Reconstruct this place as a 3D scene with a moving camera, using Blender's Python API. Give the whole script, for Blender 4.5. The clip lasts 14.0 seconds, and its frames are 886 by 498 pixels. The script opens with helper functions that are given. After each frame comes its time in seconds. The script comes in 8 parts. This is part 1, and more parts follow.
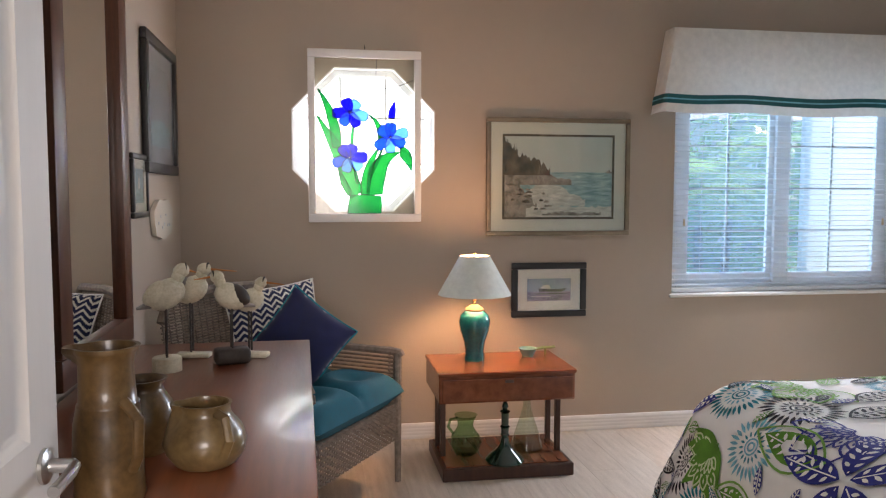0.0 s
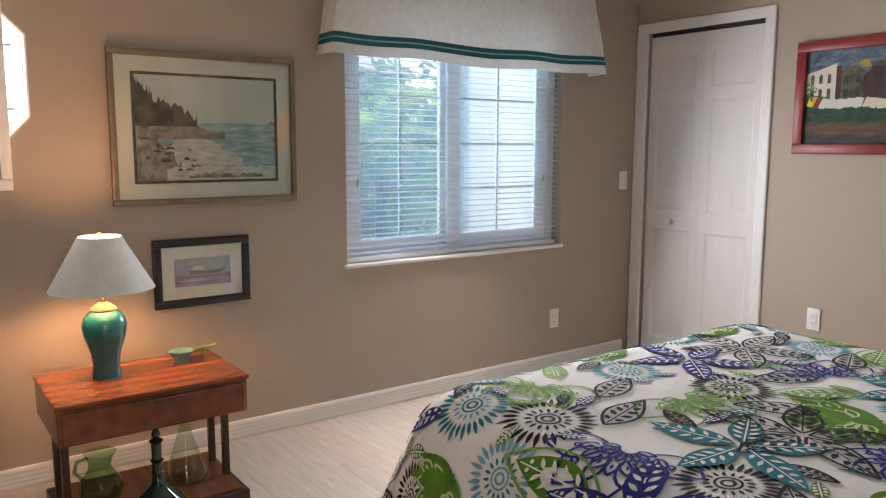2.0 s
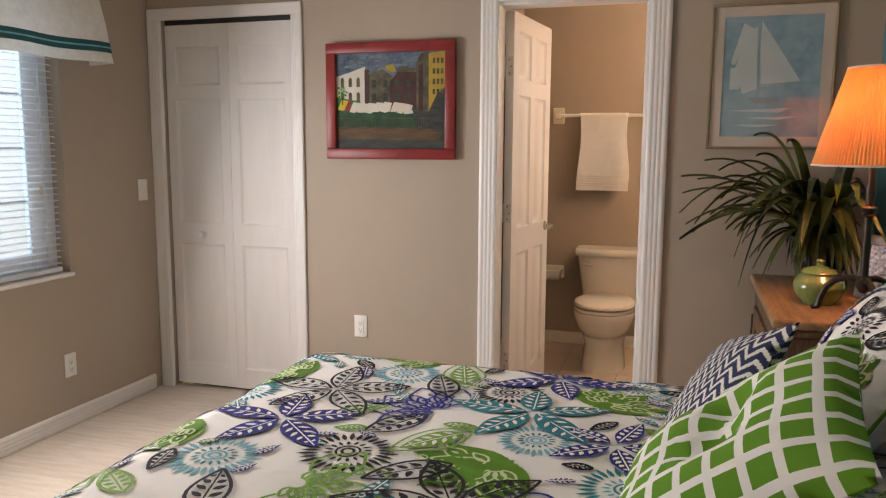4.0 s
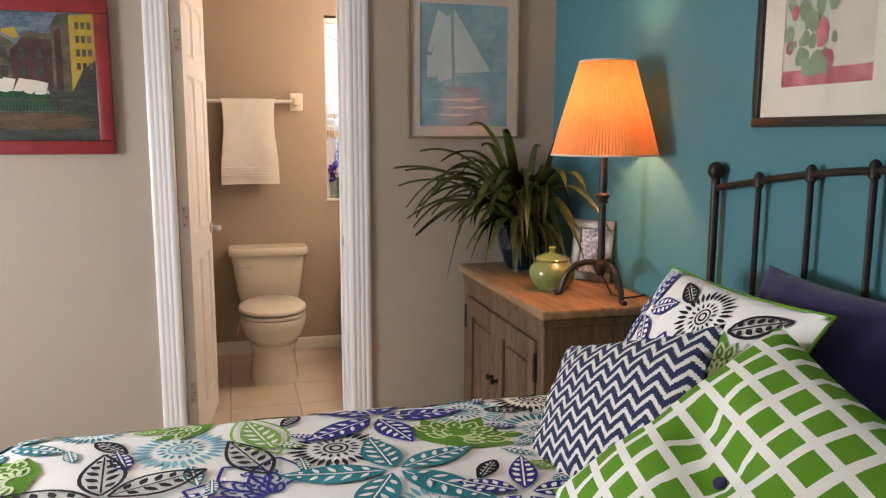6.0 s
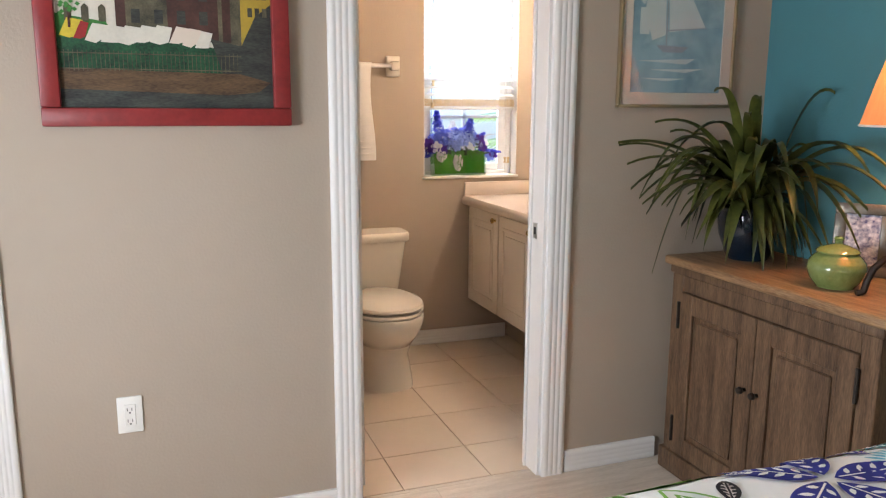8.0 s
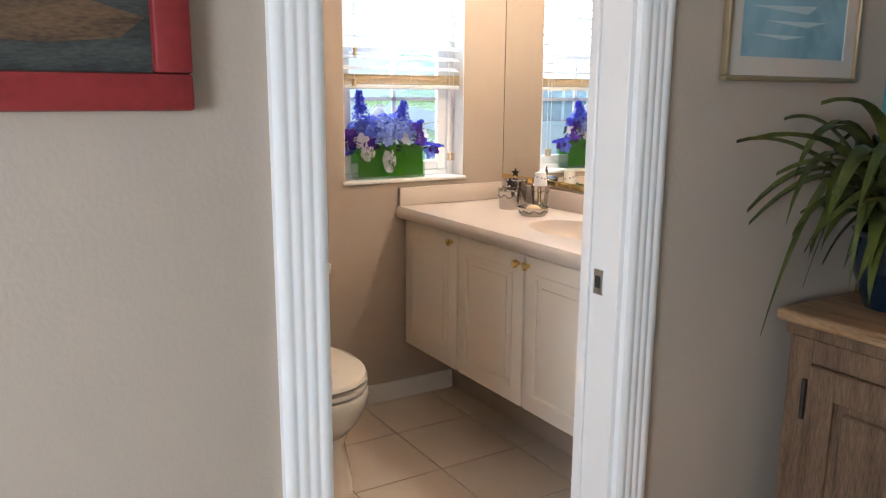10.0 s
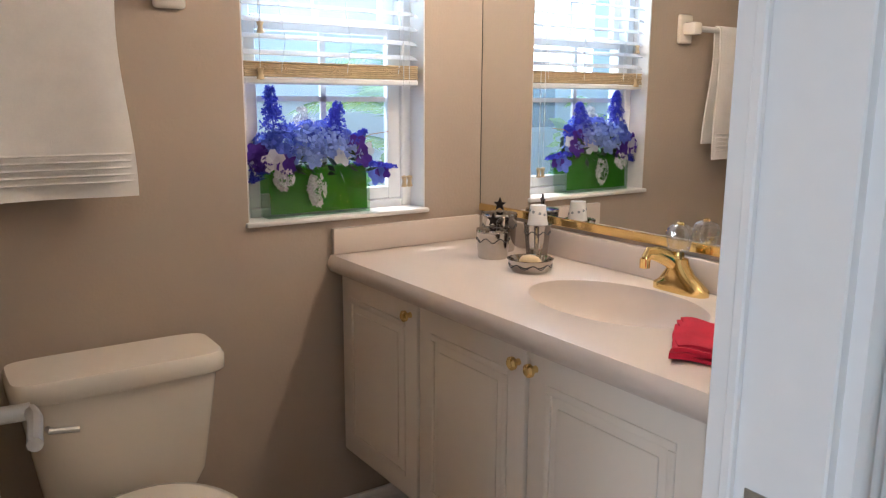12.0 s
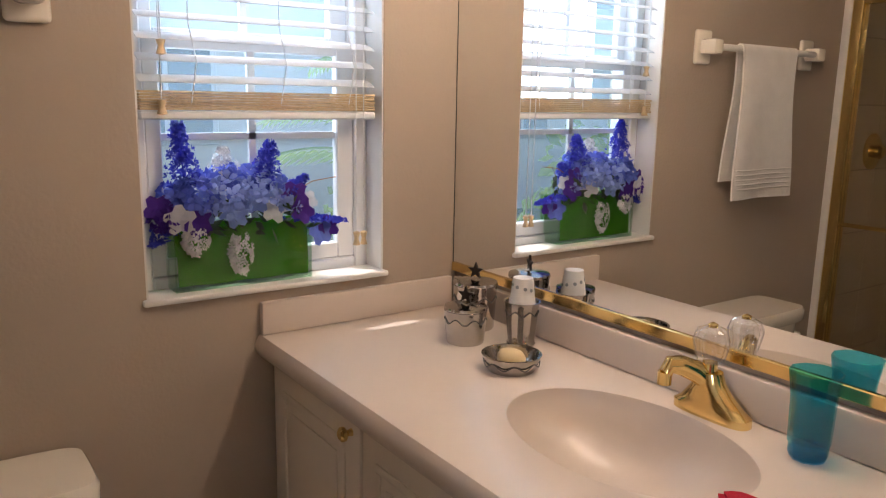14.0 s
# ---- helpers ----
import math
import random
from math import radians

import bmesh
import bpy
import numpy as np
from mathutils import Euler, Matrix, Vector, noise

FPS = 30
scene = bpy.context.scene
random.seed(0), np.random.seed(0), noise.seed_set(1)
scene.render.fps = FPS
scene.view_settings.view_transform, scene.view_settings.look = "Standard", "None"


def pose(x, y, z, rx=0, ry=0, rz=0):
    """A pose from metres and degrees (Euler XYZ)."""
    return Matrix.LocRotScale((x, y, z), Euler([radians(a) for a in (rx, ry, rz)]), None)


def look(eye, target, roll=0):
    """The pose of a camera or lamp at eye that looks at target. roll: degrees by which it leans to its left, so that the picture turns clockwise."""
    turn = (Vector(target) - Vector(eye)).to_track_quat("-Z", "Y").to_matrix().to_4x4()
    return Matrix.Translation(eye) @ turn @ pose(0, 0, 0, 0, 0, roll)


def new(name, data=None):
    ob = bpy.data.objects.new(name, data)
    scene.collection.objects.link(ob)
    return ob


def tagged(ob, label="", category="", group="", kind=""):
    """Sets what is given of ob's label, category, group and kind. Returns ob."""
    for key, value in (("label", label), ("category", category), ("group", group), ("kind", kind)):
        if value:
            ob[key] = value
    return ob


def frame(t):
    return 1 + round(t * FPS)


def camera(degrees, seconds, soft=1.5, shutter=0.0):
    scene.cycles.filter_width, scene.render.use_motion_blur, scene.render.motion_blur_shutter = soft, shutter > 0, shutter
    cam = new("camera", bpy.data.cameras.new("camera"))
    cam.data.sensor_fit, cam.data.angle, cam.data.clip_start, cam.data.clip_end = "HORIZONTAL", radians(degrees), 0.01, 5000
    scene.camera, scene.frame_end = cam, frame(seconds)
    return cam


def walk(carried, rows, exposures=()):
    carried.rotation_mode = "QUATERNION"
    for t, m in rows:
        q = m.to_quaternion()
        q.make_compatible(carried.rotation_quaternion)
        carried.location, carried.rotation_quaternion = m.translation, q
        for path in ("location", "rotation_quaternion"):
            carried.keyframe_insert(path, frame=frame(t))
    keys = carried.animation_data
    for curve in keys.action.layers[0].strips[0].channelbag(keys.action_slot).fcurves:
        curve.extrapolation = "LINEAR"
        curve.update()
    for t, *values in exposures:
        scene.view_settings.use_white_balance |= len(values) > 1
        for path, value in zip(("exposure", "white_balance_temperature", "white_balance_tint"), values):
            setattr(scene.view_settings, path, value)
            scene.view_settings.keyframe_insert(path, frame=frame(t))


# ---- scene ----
cam = camera(59.9, 14.0, soft=1.2)
PATH = [
    (0, (0.912, 0.65, 1.323), (1.235, 2.618, 1.179), 0.1),
    (0.5, (0.909, 0.851, 1.334), (1.416, 2.773, 1.11), 0.1),
    (1, (0.942, 1.054, 1.351), (1.639, 2.911, 1.09), 0.0),
    (1.5, (1.002, 1.214, 1.34), (1.931, 2.965, 1.073), 0.1),
    (2, (1.057, 1.386, 1.347), (2.224, 2.988, 1.08), 0.2),
    (2.5, (1.14, 1.528, 1.358), (2.515, 2.956, 1.09), 0.1),
    (3, (1.238, 1.629, 1.37), (2.799, 2.851, 1.103), 0.2),
    (3.5, (1.303, 1.751, 1.371), (3.048, 2.691, 1.107), 0.2),
    (4, (1.375, 1.86, 1.379), (3.264, 2.458, 1.112), 0.3),
    (4.2, (1.423, 1.892, 1.385), (3.35, 2.351, 1.114), 0.2),
    (6.3, (1.861, 2.654, 1.393), (3.747, 2.059, 1.096), 0.3),
    (6.5, (1.928, 2.752, 1.397), (3.804, 2.126, 1.1), 0.4),
    (7, (2.092, 3.018, 1.382), (3.953, 2.35, 1.082), 0.5),
    (7.5, (2.301, 3.219, 1.369), (4.155, 2.54, 1.046), 0.4),
    (8, (2.588, 3.326, 1.369), (4.434, 2.647, 1.005), 0.3),
    (8.2, (2.7, 3.364, 1.371), (4.542, 2.679, 0.997), 0.4),
    (10.5, (4.103, 3.099, 1.332), (5.729, 2.004, 0.937), 0.2),
    (11, (4.327, 2.939, 1.343), (5.941, 1.826, 0.947), 0.1),
    (11.5, (4.507, 2.807, 1.325), (6.118, 1.692, 0.928), 0.2),
    (12, (4.688, 2.671, 1.312), (6.305, 1.558, 0.931), 0.3),
    (12.5, (4.818, 2.541, 1.313), (6.435, 1.425, 0.936), 0.5),
    (13, (4.929, 2.419, 1.344), (6.538, 1.295, 0.962), 0.7),
    (13.5, (4.996, 2.355, 1.382), (6.601, 1.226, 0.996), 0.9),
    (14, (5.064, 2.325, 1.41), (6.668, 1.195, 1.021), 1.1),
]
EXPOSURES = [(0, 0.70, 6700, 20), (1.2, 0.66, 7000, 21), (2.5, 0.52, 7500, 22), (4.2, 0.60, 8200, 23), (6.5, 0.92, 7200, 18), (8.2, 0.94, 7000, 16), (10.5, 0.74, 6300, 12), (11.5, 0.48, 6100, 12), (12.5, 0.30, 6000, 13), (13.2, 0.12, 6350, 16), (14, -0.02, 6600, 17)]
walk(cam, [(t, look(eye, target, roll)) for t, eye, target, roll in PATH], EXPOSURES)
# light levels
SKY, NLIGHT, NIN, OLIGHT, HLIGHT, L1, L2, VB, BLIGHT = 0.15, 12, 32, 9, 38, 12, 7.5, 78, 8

# ---- world, sun, large lights, exposure ----
SUN_WAY = Vector((-0.36, -0.23, -0.90)).normalized()
world = bpy.data.worlds.new("sky")
scene.world = world
world.use_nodes = True
wn = world.node_tree.nodes
sky = wn.new("ShaderNodeTexSky")
sky.sky_type, sky.sun_disc = "NISHITA", False
sky.sun_elevation = math.asin(-SUN_WAY.z)
sky.sun_rotation = math.atan2(-SUN_WAY.x, -SUN_WAY.y)
world.node_tree.links.new(sky.outputs[0], wn["Background"].inputs[0])
wn["Background"].inputs[1].default_value = SKY
sun = new("sun", bpy.data.lights.new("sun", "SUN"))
sun.data.energy, sun.data.angle, sun.data.color = 5.0, radians(0.5), (1, 0.95, 0.88)
sun.matrix_world = look((9, 7, 12), Vector((9, 7, 12)) + SUN_WAY)


def window_light(name, at, to, wide, high, watts, color=(0.86, 0.93, 1.0)):
    """An area lamp: sky light at a window, and the added fill in the hall."""
    lamp = new(name, bpy.data.lights.new(name, "AREA"))
    lamp.data.shape, lamp.data.size, lamp.data.size_y = "RECTANGLE", wide, high
    lamp.data.energy, lamp.data.color = watts, color
    lamp.matrix_world = look(at, to)
    return lamp


window_light("window_sky_light", (3.61, 4.93, 1.45), (3.61, 0, 0.7), 1.4, 1.3, NLIGHT, (0.48, 0.74, 1.0))
window_light("window_blind_light", (3.60, 4.575, 1.26), (3.20, 1.2, 0.42), 0.90, 0.60, NIN, (0.80, 0.90, 1.0))
window_light("octagon_sky_light", (1.16, 4.95, 1.60), (1.16, 0, 1.60), 0.62, 0.62, OLIGHT)
window_light("bath_sky_light", (6.95, 1.6485, 1.74), (0, 1.6485, 1.74), 0.50, 0.66, BLIGHT, (0.72, 0.87, 1.0))
# Fill lamp added in the unseen hall; no known source stands there.
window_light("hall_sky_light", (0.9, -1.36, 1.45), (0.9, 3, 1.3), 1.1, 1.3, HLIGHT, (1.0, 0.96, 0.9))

# ---- materials ----


def mat(name, rgb, rough=0.5, metal=0.0, var=0.08, scale=6.0, bump=0.0, bscale=80.0, stretch=(1, 1, 1), spec=0.5, coat=0.0, sheen=0.0, trans=0.0, ior=1.45, rgb2=None, fine=0.5, random_tint=0.0):
    """A surface with broad and fine variation of colour and roughness and a fine relief."""
    m = bpy.data.materials.new(name)
    m.use_nodes = True
    nt = m.node_tree
    n, link = nt.nodes, nt.links.new
    b = n["Principled BSDF"]
    b.inputs["Metallic"].default_value = metal
    b.inputs["IOR"].default_value = ior
    b.inputs["Specular IOR Level"].default_value = spec
    b.inputs["Coat Weight"].default_value = coat
    b.inputs["Coat Roughness"].default_value = 0.12
    b.inputs["Sheen Weight"].default_value = sheen
    b.inputs["Transmission Weight"].default_value = trans
    tc, mp = n.new("ShaderNodeTexCoord"), n.new("ShaderNodeMapping")
    mp.inputs["Scale"].default_value = stretch
    link(tc.outputs["Object"], mp.inputs[0])
    big, small = n.new("ShaderNodeTexNoise"), n.new("ShaderNodeTexNoise")
    big.inputs["Scale"].default_value, small.inputs["Scale"].default_value = scale, scale * 9
    big.inputs["Detail"].default_value, small.inputs["Detail"].default_value = 5, 3
    for q in (big, small):
        link(mp.outputs[0], q.inputs[0])
    mix = n.new("ShaderNodeMix")
    mix.inputs[0].default_value = fine * 0.6
    link(big.outputs[0], mix.inputs[2])
    link(small.outputs[0], mix.inputs[3])
    ramp = n.new("ShaderNodeMapRange")
    ramp.inputs[1].default_value, ramp.inputs[2].default_value = 0.32, 0.68
    link(mix.outputs[0], ramp.inputs[0])
    fac = ramp.outputs[0]
    if random_tint:
        oi, add = n.new("ShaderNodeObjectInfo"), n.new("ShaderNodeMath")
        add.operation, add.use_clamp = "MULTIPLY_ADD", True
        link(oi.outputs["Random"], add.inputs[0])
        add.inputs[1].default_value = random_tint
        sub = n.new("ShaderNodeMath")
        sub.operation = "MULTIPLY"
        link(fac, sub.inputs[0])
        sub.inputs[1].default_value = 1 - random_tint
        link(sub.outputs[0], add.inputs[2])
        fac = add.outputs[0]
    col = n.new("ShaderNodeMix")
    col.data_type = "RGBA"
    lo = [c * (1 - var) for c in rgb]
    hi = list(rgb2) if rgb2 else [min(1, c * (1 + var)) for c in rgb]
    col.inputs[6].default_value, col.inputs[7].default_value = (*lo, 1), (*hi, 1)
    link(fac, col.inputs[0])
    link(col.outputs[2], b.inputs["Base Color"])
    rr = n.new("ShaderNodeMapRange")
    rr.inputs[3].default_value, rr.inputs[4].default_value = max(0, rough * 0.88), min(1, rough * 1.12)
    link(small.outputs[0], rr.inputs[0])
    link(rr.outputs[0], b.inputs["Roughness"])
    if bump:
        bn, bp = n.new("ShaderNodeTexNoise"), n.new("ShaderNodeBump")
        bn.inputs["Scale"].default_value, bn.inputs["Detail"].default_value = bscale, 4
        link(mp.outputs[0], bn.inputs[0])
        link(bn.outputs[0], bp.inputs["Height"])
        bp.inputs["Strength"].default_value, bp.inputs["Distance"].default_value = min(1, bump), 0.002
        link(bp.outputs[0], b.inputs["Normal"])
    return m


def clear_glass(name, rgb=(1, 1, 1), gloss=0.08, rough=0.02):
    """Thin glass: tinted see-through with a mirror gloss that grows at grazing angles."""
    m = bpy.data.materials.new(name)
    m.use_nodes = True
    n, link = m.node_tree.nodes, m.node_tree.links.new
    n.remove(n["Principled BSDF"])
    tr, gl, mx, fr = n.new("ShaderNodeBsdfTransparent"), n.new("ShaderNodeBsdfGlossy"), n.new("ShaderNodeMixShader"), n.new("ShaderNodeMath")
    lw, pw = n.new("ShaderNodeLayerWeight"), n.new("ShaderNodeMath")
    lw.inputs[0].default_value = 0.5
    pw.operation, pw.inputs[1].default_value = "POWER", 3.5
    fr.operation, fr.inputs[1].default_value, fr.inputs[2].default_value = "MULTIPLY_ADD", 0.6, gloss * 0.45
    link(lw.outputs["Facing"], pw.inputs[0])
    link(pw.outputs[0], fr.inputs[0])
    tr.inputs[0].default_value = (*rgb, 1)
    gl.inputs["Roughness"].default_value = rough
    link(fr.outputs[0], mx.inputs[0])
    link(tr.outputs[0], mx.inputs[1])
    link(gl.outputs[0], mx.inputs[2])
    link(mx.outputs[0], n["Material Output"].inputs[0])
    return m


def hazy_glass(name, glare, rgb=(0.58, 0.82, 1.0)):
    """Window glass with a pale blue veil of glare mixed in, which catches the daylight."""
    m = clear_glass(name, (0.95, 0.985, 1.0))
    n, link = m.node_tree.nodes, m.node_tree.links.new
    out = n["Material Output"]
    t, mx = n.new("ShaderNodeBsdfTranslucent"), n.new("ShaderNodeMixShader")
    t.inputs[0].default_value = (*rgb, 1)
    mx.inputs[0].default_value = glare
    link(out.inputs[0].links[0].from_socket, mx.inputs[1])
    link(t.outputs[0], mx.inputs[2])
    link(mx.outputs[0], out.inputs[0])
    return m


def glow(name, rgb, watts):
    m = bpy.data.materials.new(name)
    m.use_nodes = True
    n = m.node_tree.nodes
    n.remove(n["Principled BSDF"])
    e = n.new("ShaderNodeEmission")
    e.inputs[0].default_value, e.inputs[1].default_value = (*rgb, 1), watts
    m.node_tree.links.new(e.outputs[0], n["Material Output"].inputs[0])
    return m


def thin_cloth(name, rgb, through_light=0.5, scale=60, stretch=(1, 1, 1)):
    """Cloth that lets light through."""
    m = mat(name, rgb, 0.9, var=0.08, scale=scale, bump=0.3, bscale=400, stretch=stretch)
    n, link = m.node_tree.nodes, m.node_tree.links.new
    tl, mx = n.new("ShaderNodeBsdfTranslucent"), n.new("ShaderNodeMixShader")
    mx.inputs[0].default_value = through_light
    b = n["Principled BSDF"]
    link(b.inputs["Base Color"].links[0].from_socket, tl.inputs[0])
    link(b.outputs[0], mx.inputs[1])
    link(tl.outputs[0], mx.inputs[2])
    link(mx.outputs[0], n["Material Output"].inputs[0])
    return m


def tile_pattern(name, dark, light, kind, size):
    """Woven or printed cloth: 'trellis' squares, or 'chevron' zigzag bands, on the cloth's own two axes."""
    m = mat(name, light, 0.9, var=0.05, scale=9, bump=0.5, bscale=500)
    n, link = m.node_tree.nodes, m.node_tree.links.new
    tc, sp = n.new("ShaderNodeTexCoord"), n.new("ShaderNodeSeparateXYZ")
    link(tc.outputs["Object"], sp.inputs[0])

    def op(kind_of, a, b=None, c=None):
        q = n.new("ShaderNodeMath")
        q.operation = kind_of
        for i, v in enumerate((a, b, c)):
            if v is None:
                continue
            if isinstance(v, (int, float)):
                q.inputs[i].default_value = v
            else:
                link(v, q.inputs[i])
        return q.outputs[0]
    x, y = sp.outputs[0], sp.outputs[1]
    if kind == "trellis":
        fx = op("PINGPONG", op("ADD", x, 5.0), size / 2)
        fy = op("PINGPONG", op("ADD", y, 5.0), size / 2)
        edge = op("MINIMUM", fx, fy)
        mask = op("GREATER_THAN", edge, size * 0.135)
    else:
        zig = op("PINGPONG", op("ADD", x, 5.0), size * 0.98)
        step = op("SNAP", zig, size * 0.13)
        wob = n.new("ShaderNodeTexNoise")
        wob.inputs["Scale"].default_value = 130
        link(tc.outputs["Object"], wob.inputs[0])
        yy = op("ADD", op("ADD", y, 5.0), op("MULTIPLY", step, 0.95))
        yy = op("ADD", yy, op("MULTIPLY", wob.outputs[0], size * 0.26))
        saw = op("PINGPONG", yy, size * 0.5)
        mask = op("GREATER_THAN", saw, size * 0.20)
    mixer = n.new("ShaderNodeMix")
    mixer.data_type = "RGBA"
    b = n["Principled BSDF"]
    link(mask, mixer.inputs[0])
    link(b.inputs["Base Color"].links[0].from_socket, mixer.inputs[6])
    mixer.inputs[7].default_value = (*dark, 1)
    link(mixer.outputs[2], b.inputs["Base Color"])
    return m


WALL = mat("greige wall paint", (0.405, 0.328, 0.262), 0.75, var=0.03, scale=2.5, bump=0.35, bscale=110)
TEAL = mat("teal wall paint", (0.055, 0.20, 0.235), 0.7, var=0.05, scale=2.5, bump=0.4, bscale=110)
HALLW = mat("hall wall paint", (0.60, 0.55, 0.48), 0.8, var=0.03, scale=2, bump=0.2)
CEIL = mat("ceiling paint", (0.82, 0.80, 0.77), 0.9, var=0.03, scale=3, bump=0.4, bscale=70)
WHITE = mat("white gloss trim paint", (0.76, 0.735, 0.71), 0.32, var=0.03, scale=4, bump=0.05, bscale=30)
DOORW = mat("white door paint", (0.70, 0.665, 0.635), 0.6, spec=0.25, var=0.03, scale=3, bump=0.08, bscale=60, stretch=(8, 8, 1))
PLANK = mat("whitewashed wood plank", (0.54, 0.45, 0.365), 0.36, var=0.16, scale=4.5, bump=0.12, bscale=60, stretch=(9, 1, 1), rgb2=(0.72, 0.63, 0.54), random_tint=0.22, fine=0.7)
JOINT = mat("floor underlay", (0.36, 0.30, 0.25), 0.9)
TILE = mat("beige floor tile", (0.60, 0.49, 0.39), 0.42, var=0.04, scale=3, rgb2=(0.64, 0.53, 0.43), fine=0.3)
GROUT = mat("tile grout", (0.36, 0.28, 0.21), 0.9, var=0.1, scale=20)
SHOWERT = mat("beige shower tile", (0.66, 0.53, 0.39), 0.25, var=0.08, scale=7, random_tint=0.2)
MAHOG = mat("red-brown polished wood", (0.16, 0.05, 0.022), 0.24, var=0.22, scale=3, stretch=(7, 0.6, 7), rgb2=(0.23, 0.076, 0.034), coat=0.15, fine=0.25)
MAHOGP = mat("waxed red-brown wood top", (0.17, 0.046, 0.017), 0.36, var=0.22, scale=3, stretch=(7, 0.6, 7), rgb2=(0.25, 0.074, 0.028), coat=0.5, fine=0.25)
MAHOGX = mat("red-brown polished cross wood", (0.18, 0.052, 0.02), 0.25, var=0.22, scale=3, stretch=(0.6, 7, 7), rgb2=(0.27, 0.085, 0.032), coat=0.15, fine=0.3)
MAHOGD = mat("dark red-brown wood", (0.085, 0.028, 0.013), 0.35, var=0.3, scale=4, stretch=(7, 7, 0.8), rgb2=(0.13, 0.045, 0.02))
DARKW = mat("dark walnut wood", (0.055, 0.024, 0.015), 0.35, var=0.3, scale=5, stretch=(8, 8, 1))
RUSTIC = mat("weathered reclaimed pine", (0.085, 0.040, 0.020), 0.62, var=0.5, scale=4, stretch=(9, 9, 1), bump=0.5, bscale=35, rgb2=(0.195, 0.112, 0.062), fine=0.8)
RUSTICT = mat("worn pine top", (0.20, 0.092, 0.038), 0.5, var=0.35, scale=4, stretch=(1, 9, 9), bump=0.4, bscale=35, rgb2=(0.42, 0.25, 0.13), fine=0.8)
BLACKW = mat("black frame wood", (0.02, 0.017, 0.016), 0.35, var=0.2)
GOLDF = mat("champagne gilt frame", (0.34, 0.26, 0.155), 0.35, 0.55, var=0.15, scale=15)
TAUPEF = mat("bronzed taupe frame", (0.20, 0.155, 0.105), 0.42, 0.35, var=0.2, scale=15)
REDF = mat("red stained frame", (0.24, 0.022, 0.022), 0.4, var=0.25, scale=8, bump=0.2)
MATB = mat("ivory mat board", (0.70, 0.66, 0.56), 0.9, var=0.03)
IRON = mat("bronzed black iron", (0.035, 0.028, 0.024), 0.42, 0.6, var=0.25, scale=20, bump=0.2, bscale=120)
BRASS = mat("polished brass", (0.83, 0.62, 0.27), 0.13, 1.0, var=0.06)
CHROME = mat("hammered chrome", (0.52, 0.50, 0.48), 0.10, 1.0, var=0.10, bump=0.3, bscale=60)
STEEL = mat("brushed steel", (0.55, 0.54, 0.52), 0.3, 1.0, var=0.08)
PORC = mat("almond porcelain", (0.78, 0.71, 0.61), 0.12, var=0.02, scale=2, coat=0.3)
CULT = mat("cultured marble counter", (0.62, 0.53, 0.46), 0.34, var=0.025, scale=4, coat=0.2)
THERM = mat("cream vanity door", (0.75, 0.67, 0.58), 0.35, var=0.02, scale=3)
MIRROR = mat("mirror silver", (0.93, 0.94, 0.93), 0.0, 1.0, var=0.0)
GLASS = clear_glass("window glass")
# Glare over the panes is mixed into the glass as a pale veil.
HAZE = hazy_glass("glare-hazed window glass", 0.08)
PICGLASS = clear_glass("picture glass", (0.98, 0.98, 0.98), 0.09, 0.03)
VINYL = mat("white blind vinyl", (0.80, 0.82, 0.84), 0.4, var=0.02)
BLINDT = thin_cloth("white blind slat", (0.82, 0.84, 0.87), 0.35, 4)
BAMBOO = mat("cream wooden slat", (0.62, 0.48, 0.30), 0.5, var=0.15, scale=12, stretch=(6, 1, 6))
CANVAS = thin_cloth("white valance cloth", (0.78, 0.74, 0.68), 0.22, 30)
BANDT = mat("dark teal ribbon", (0.008, 0.10, 0.11), 0.7, var=0.1)
COVER = mat("off-white printed cotton", (0.92, 0.89, 0.85), 0.9, var=0.04, scale=4, bump=0.3, bscale=300)
NAVY = mat("navy ink", (0.026, 0.030, 0.24), 0.9, var=0.25, scale=20)
BLACK = mat("black ink", (0.015, 0.013, 0.018), 0.9, var=0.2, scale=20)
TURQ = mat("turquoise ink", (0.01, 0.22, 0.27), 0.9, var=0.25, scale=20)
SKYB = mat("pale blue ink", (0.16, 0.44, 0.54), 0.9, var=0.2, scale=20)
GREENI = mat("leaf green ink", (0.10, 0.27, 0.02), 0.9, var=0.25, scale=20)
LIME = mat("pale green ink", (0.36, 0.50, 0.17), 0.9, var=0.2, scale=20)
MIDG = mat("fresh green ink", (0.20, 0.40, 0.07), 0.9, var=0.2, scale=20)
PALEG = mat("cream green ink", (0.62, 0.72, 0.42), 0.9, var=0.1, scale=20)
TRELLIS = tile_pattern("green trellis cotton", (0.09, 0.26, 0.012), (0.78, 0.77, 0.72), "trellis", 0.062)
CHEVRON = tile_pattern("navy zigzag weave", (0.018, 0.025, 0.075), (0.68, 0.66, 0.60), "chevron", 0.029)
NAVYC = mat("navy cotton", (0.016, 0.014, 0.075), 0.9, var=0.15, scale=8, sheen=0.2, bump=0.2, bscale=300)
VELVET = mat("blue velvet", (0.008, 0.012, 0.065), 0.75, var=0.3, scale=5, sheen=0.25)
TEALC = mat("teal cushion cotton", (0.006, 0.095, 0.14), 0.85, var=0.2, scale=6, bump=0.25, bscale=250)
WICKER = mat("greyed wicker", (0.21, 0.165, 0.13), 0.7, var=0.35, scale=40, bump=0.5, bscale=200)
WHITEC = mat("white towelling", (0.87, 0.84, 0.81), 0.95, var=0.04, scale=20, bump=0.9, bscale=700)
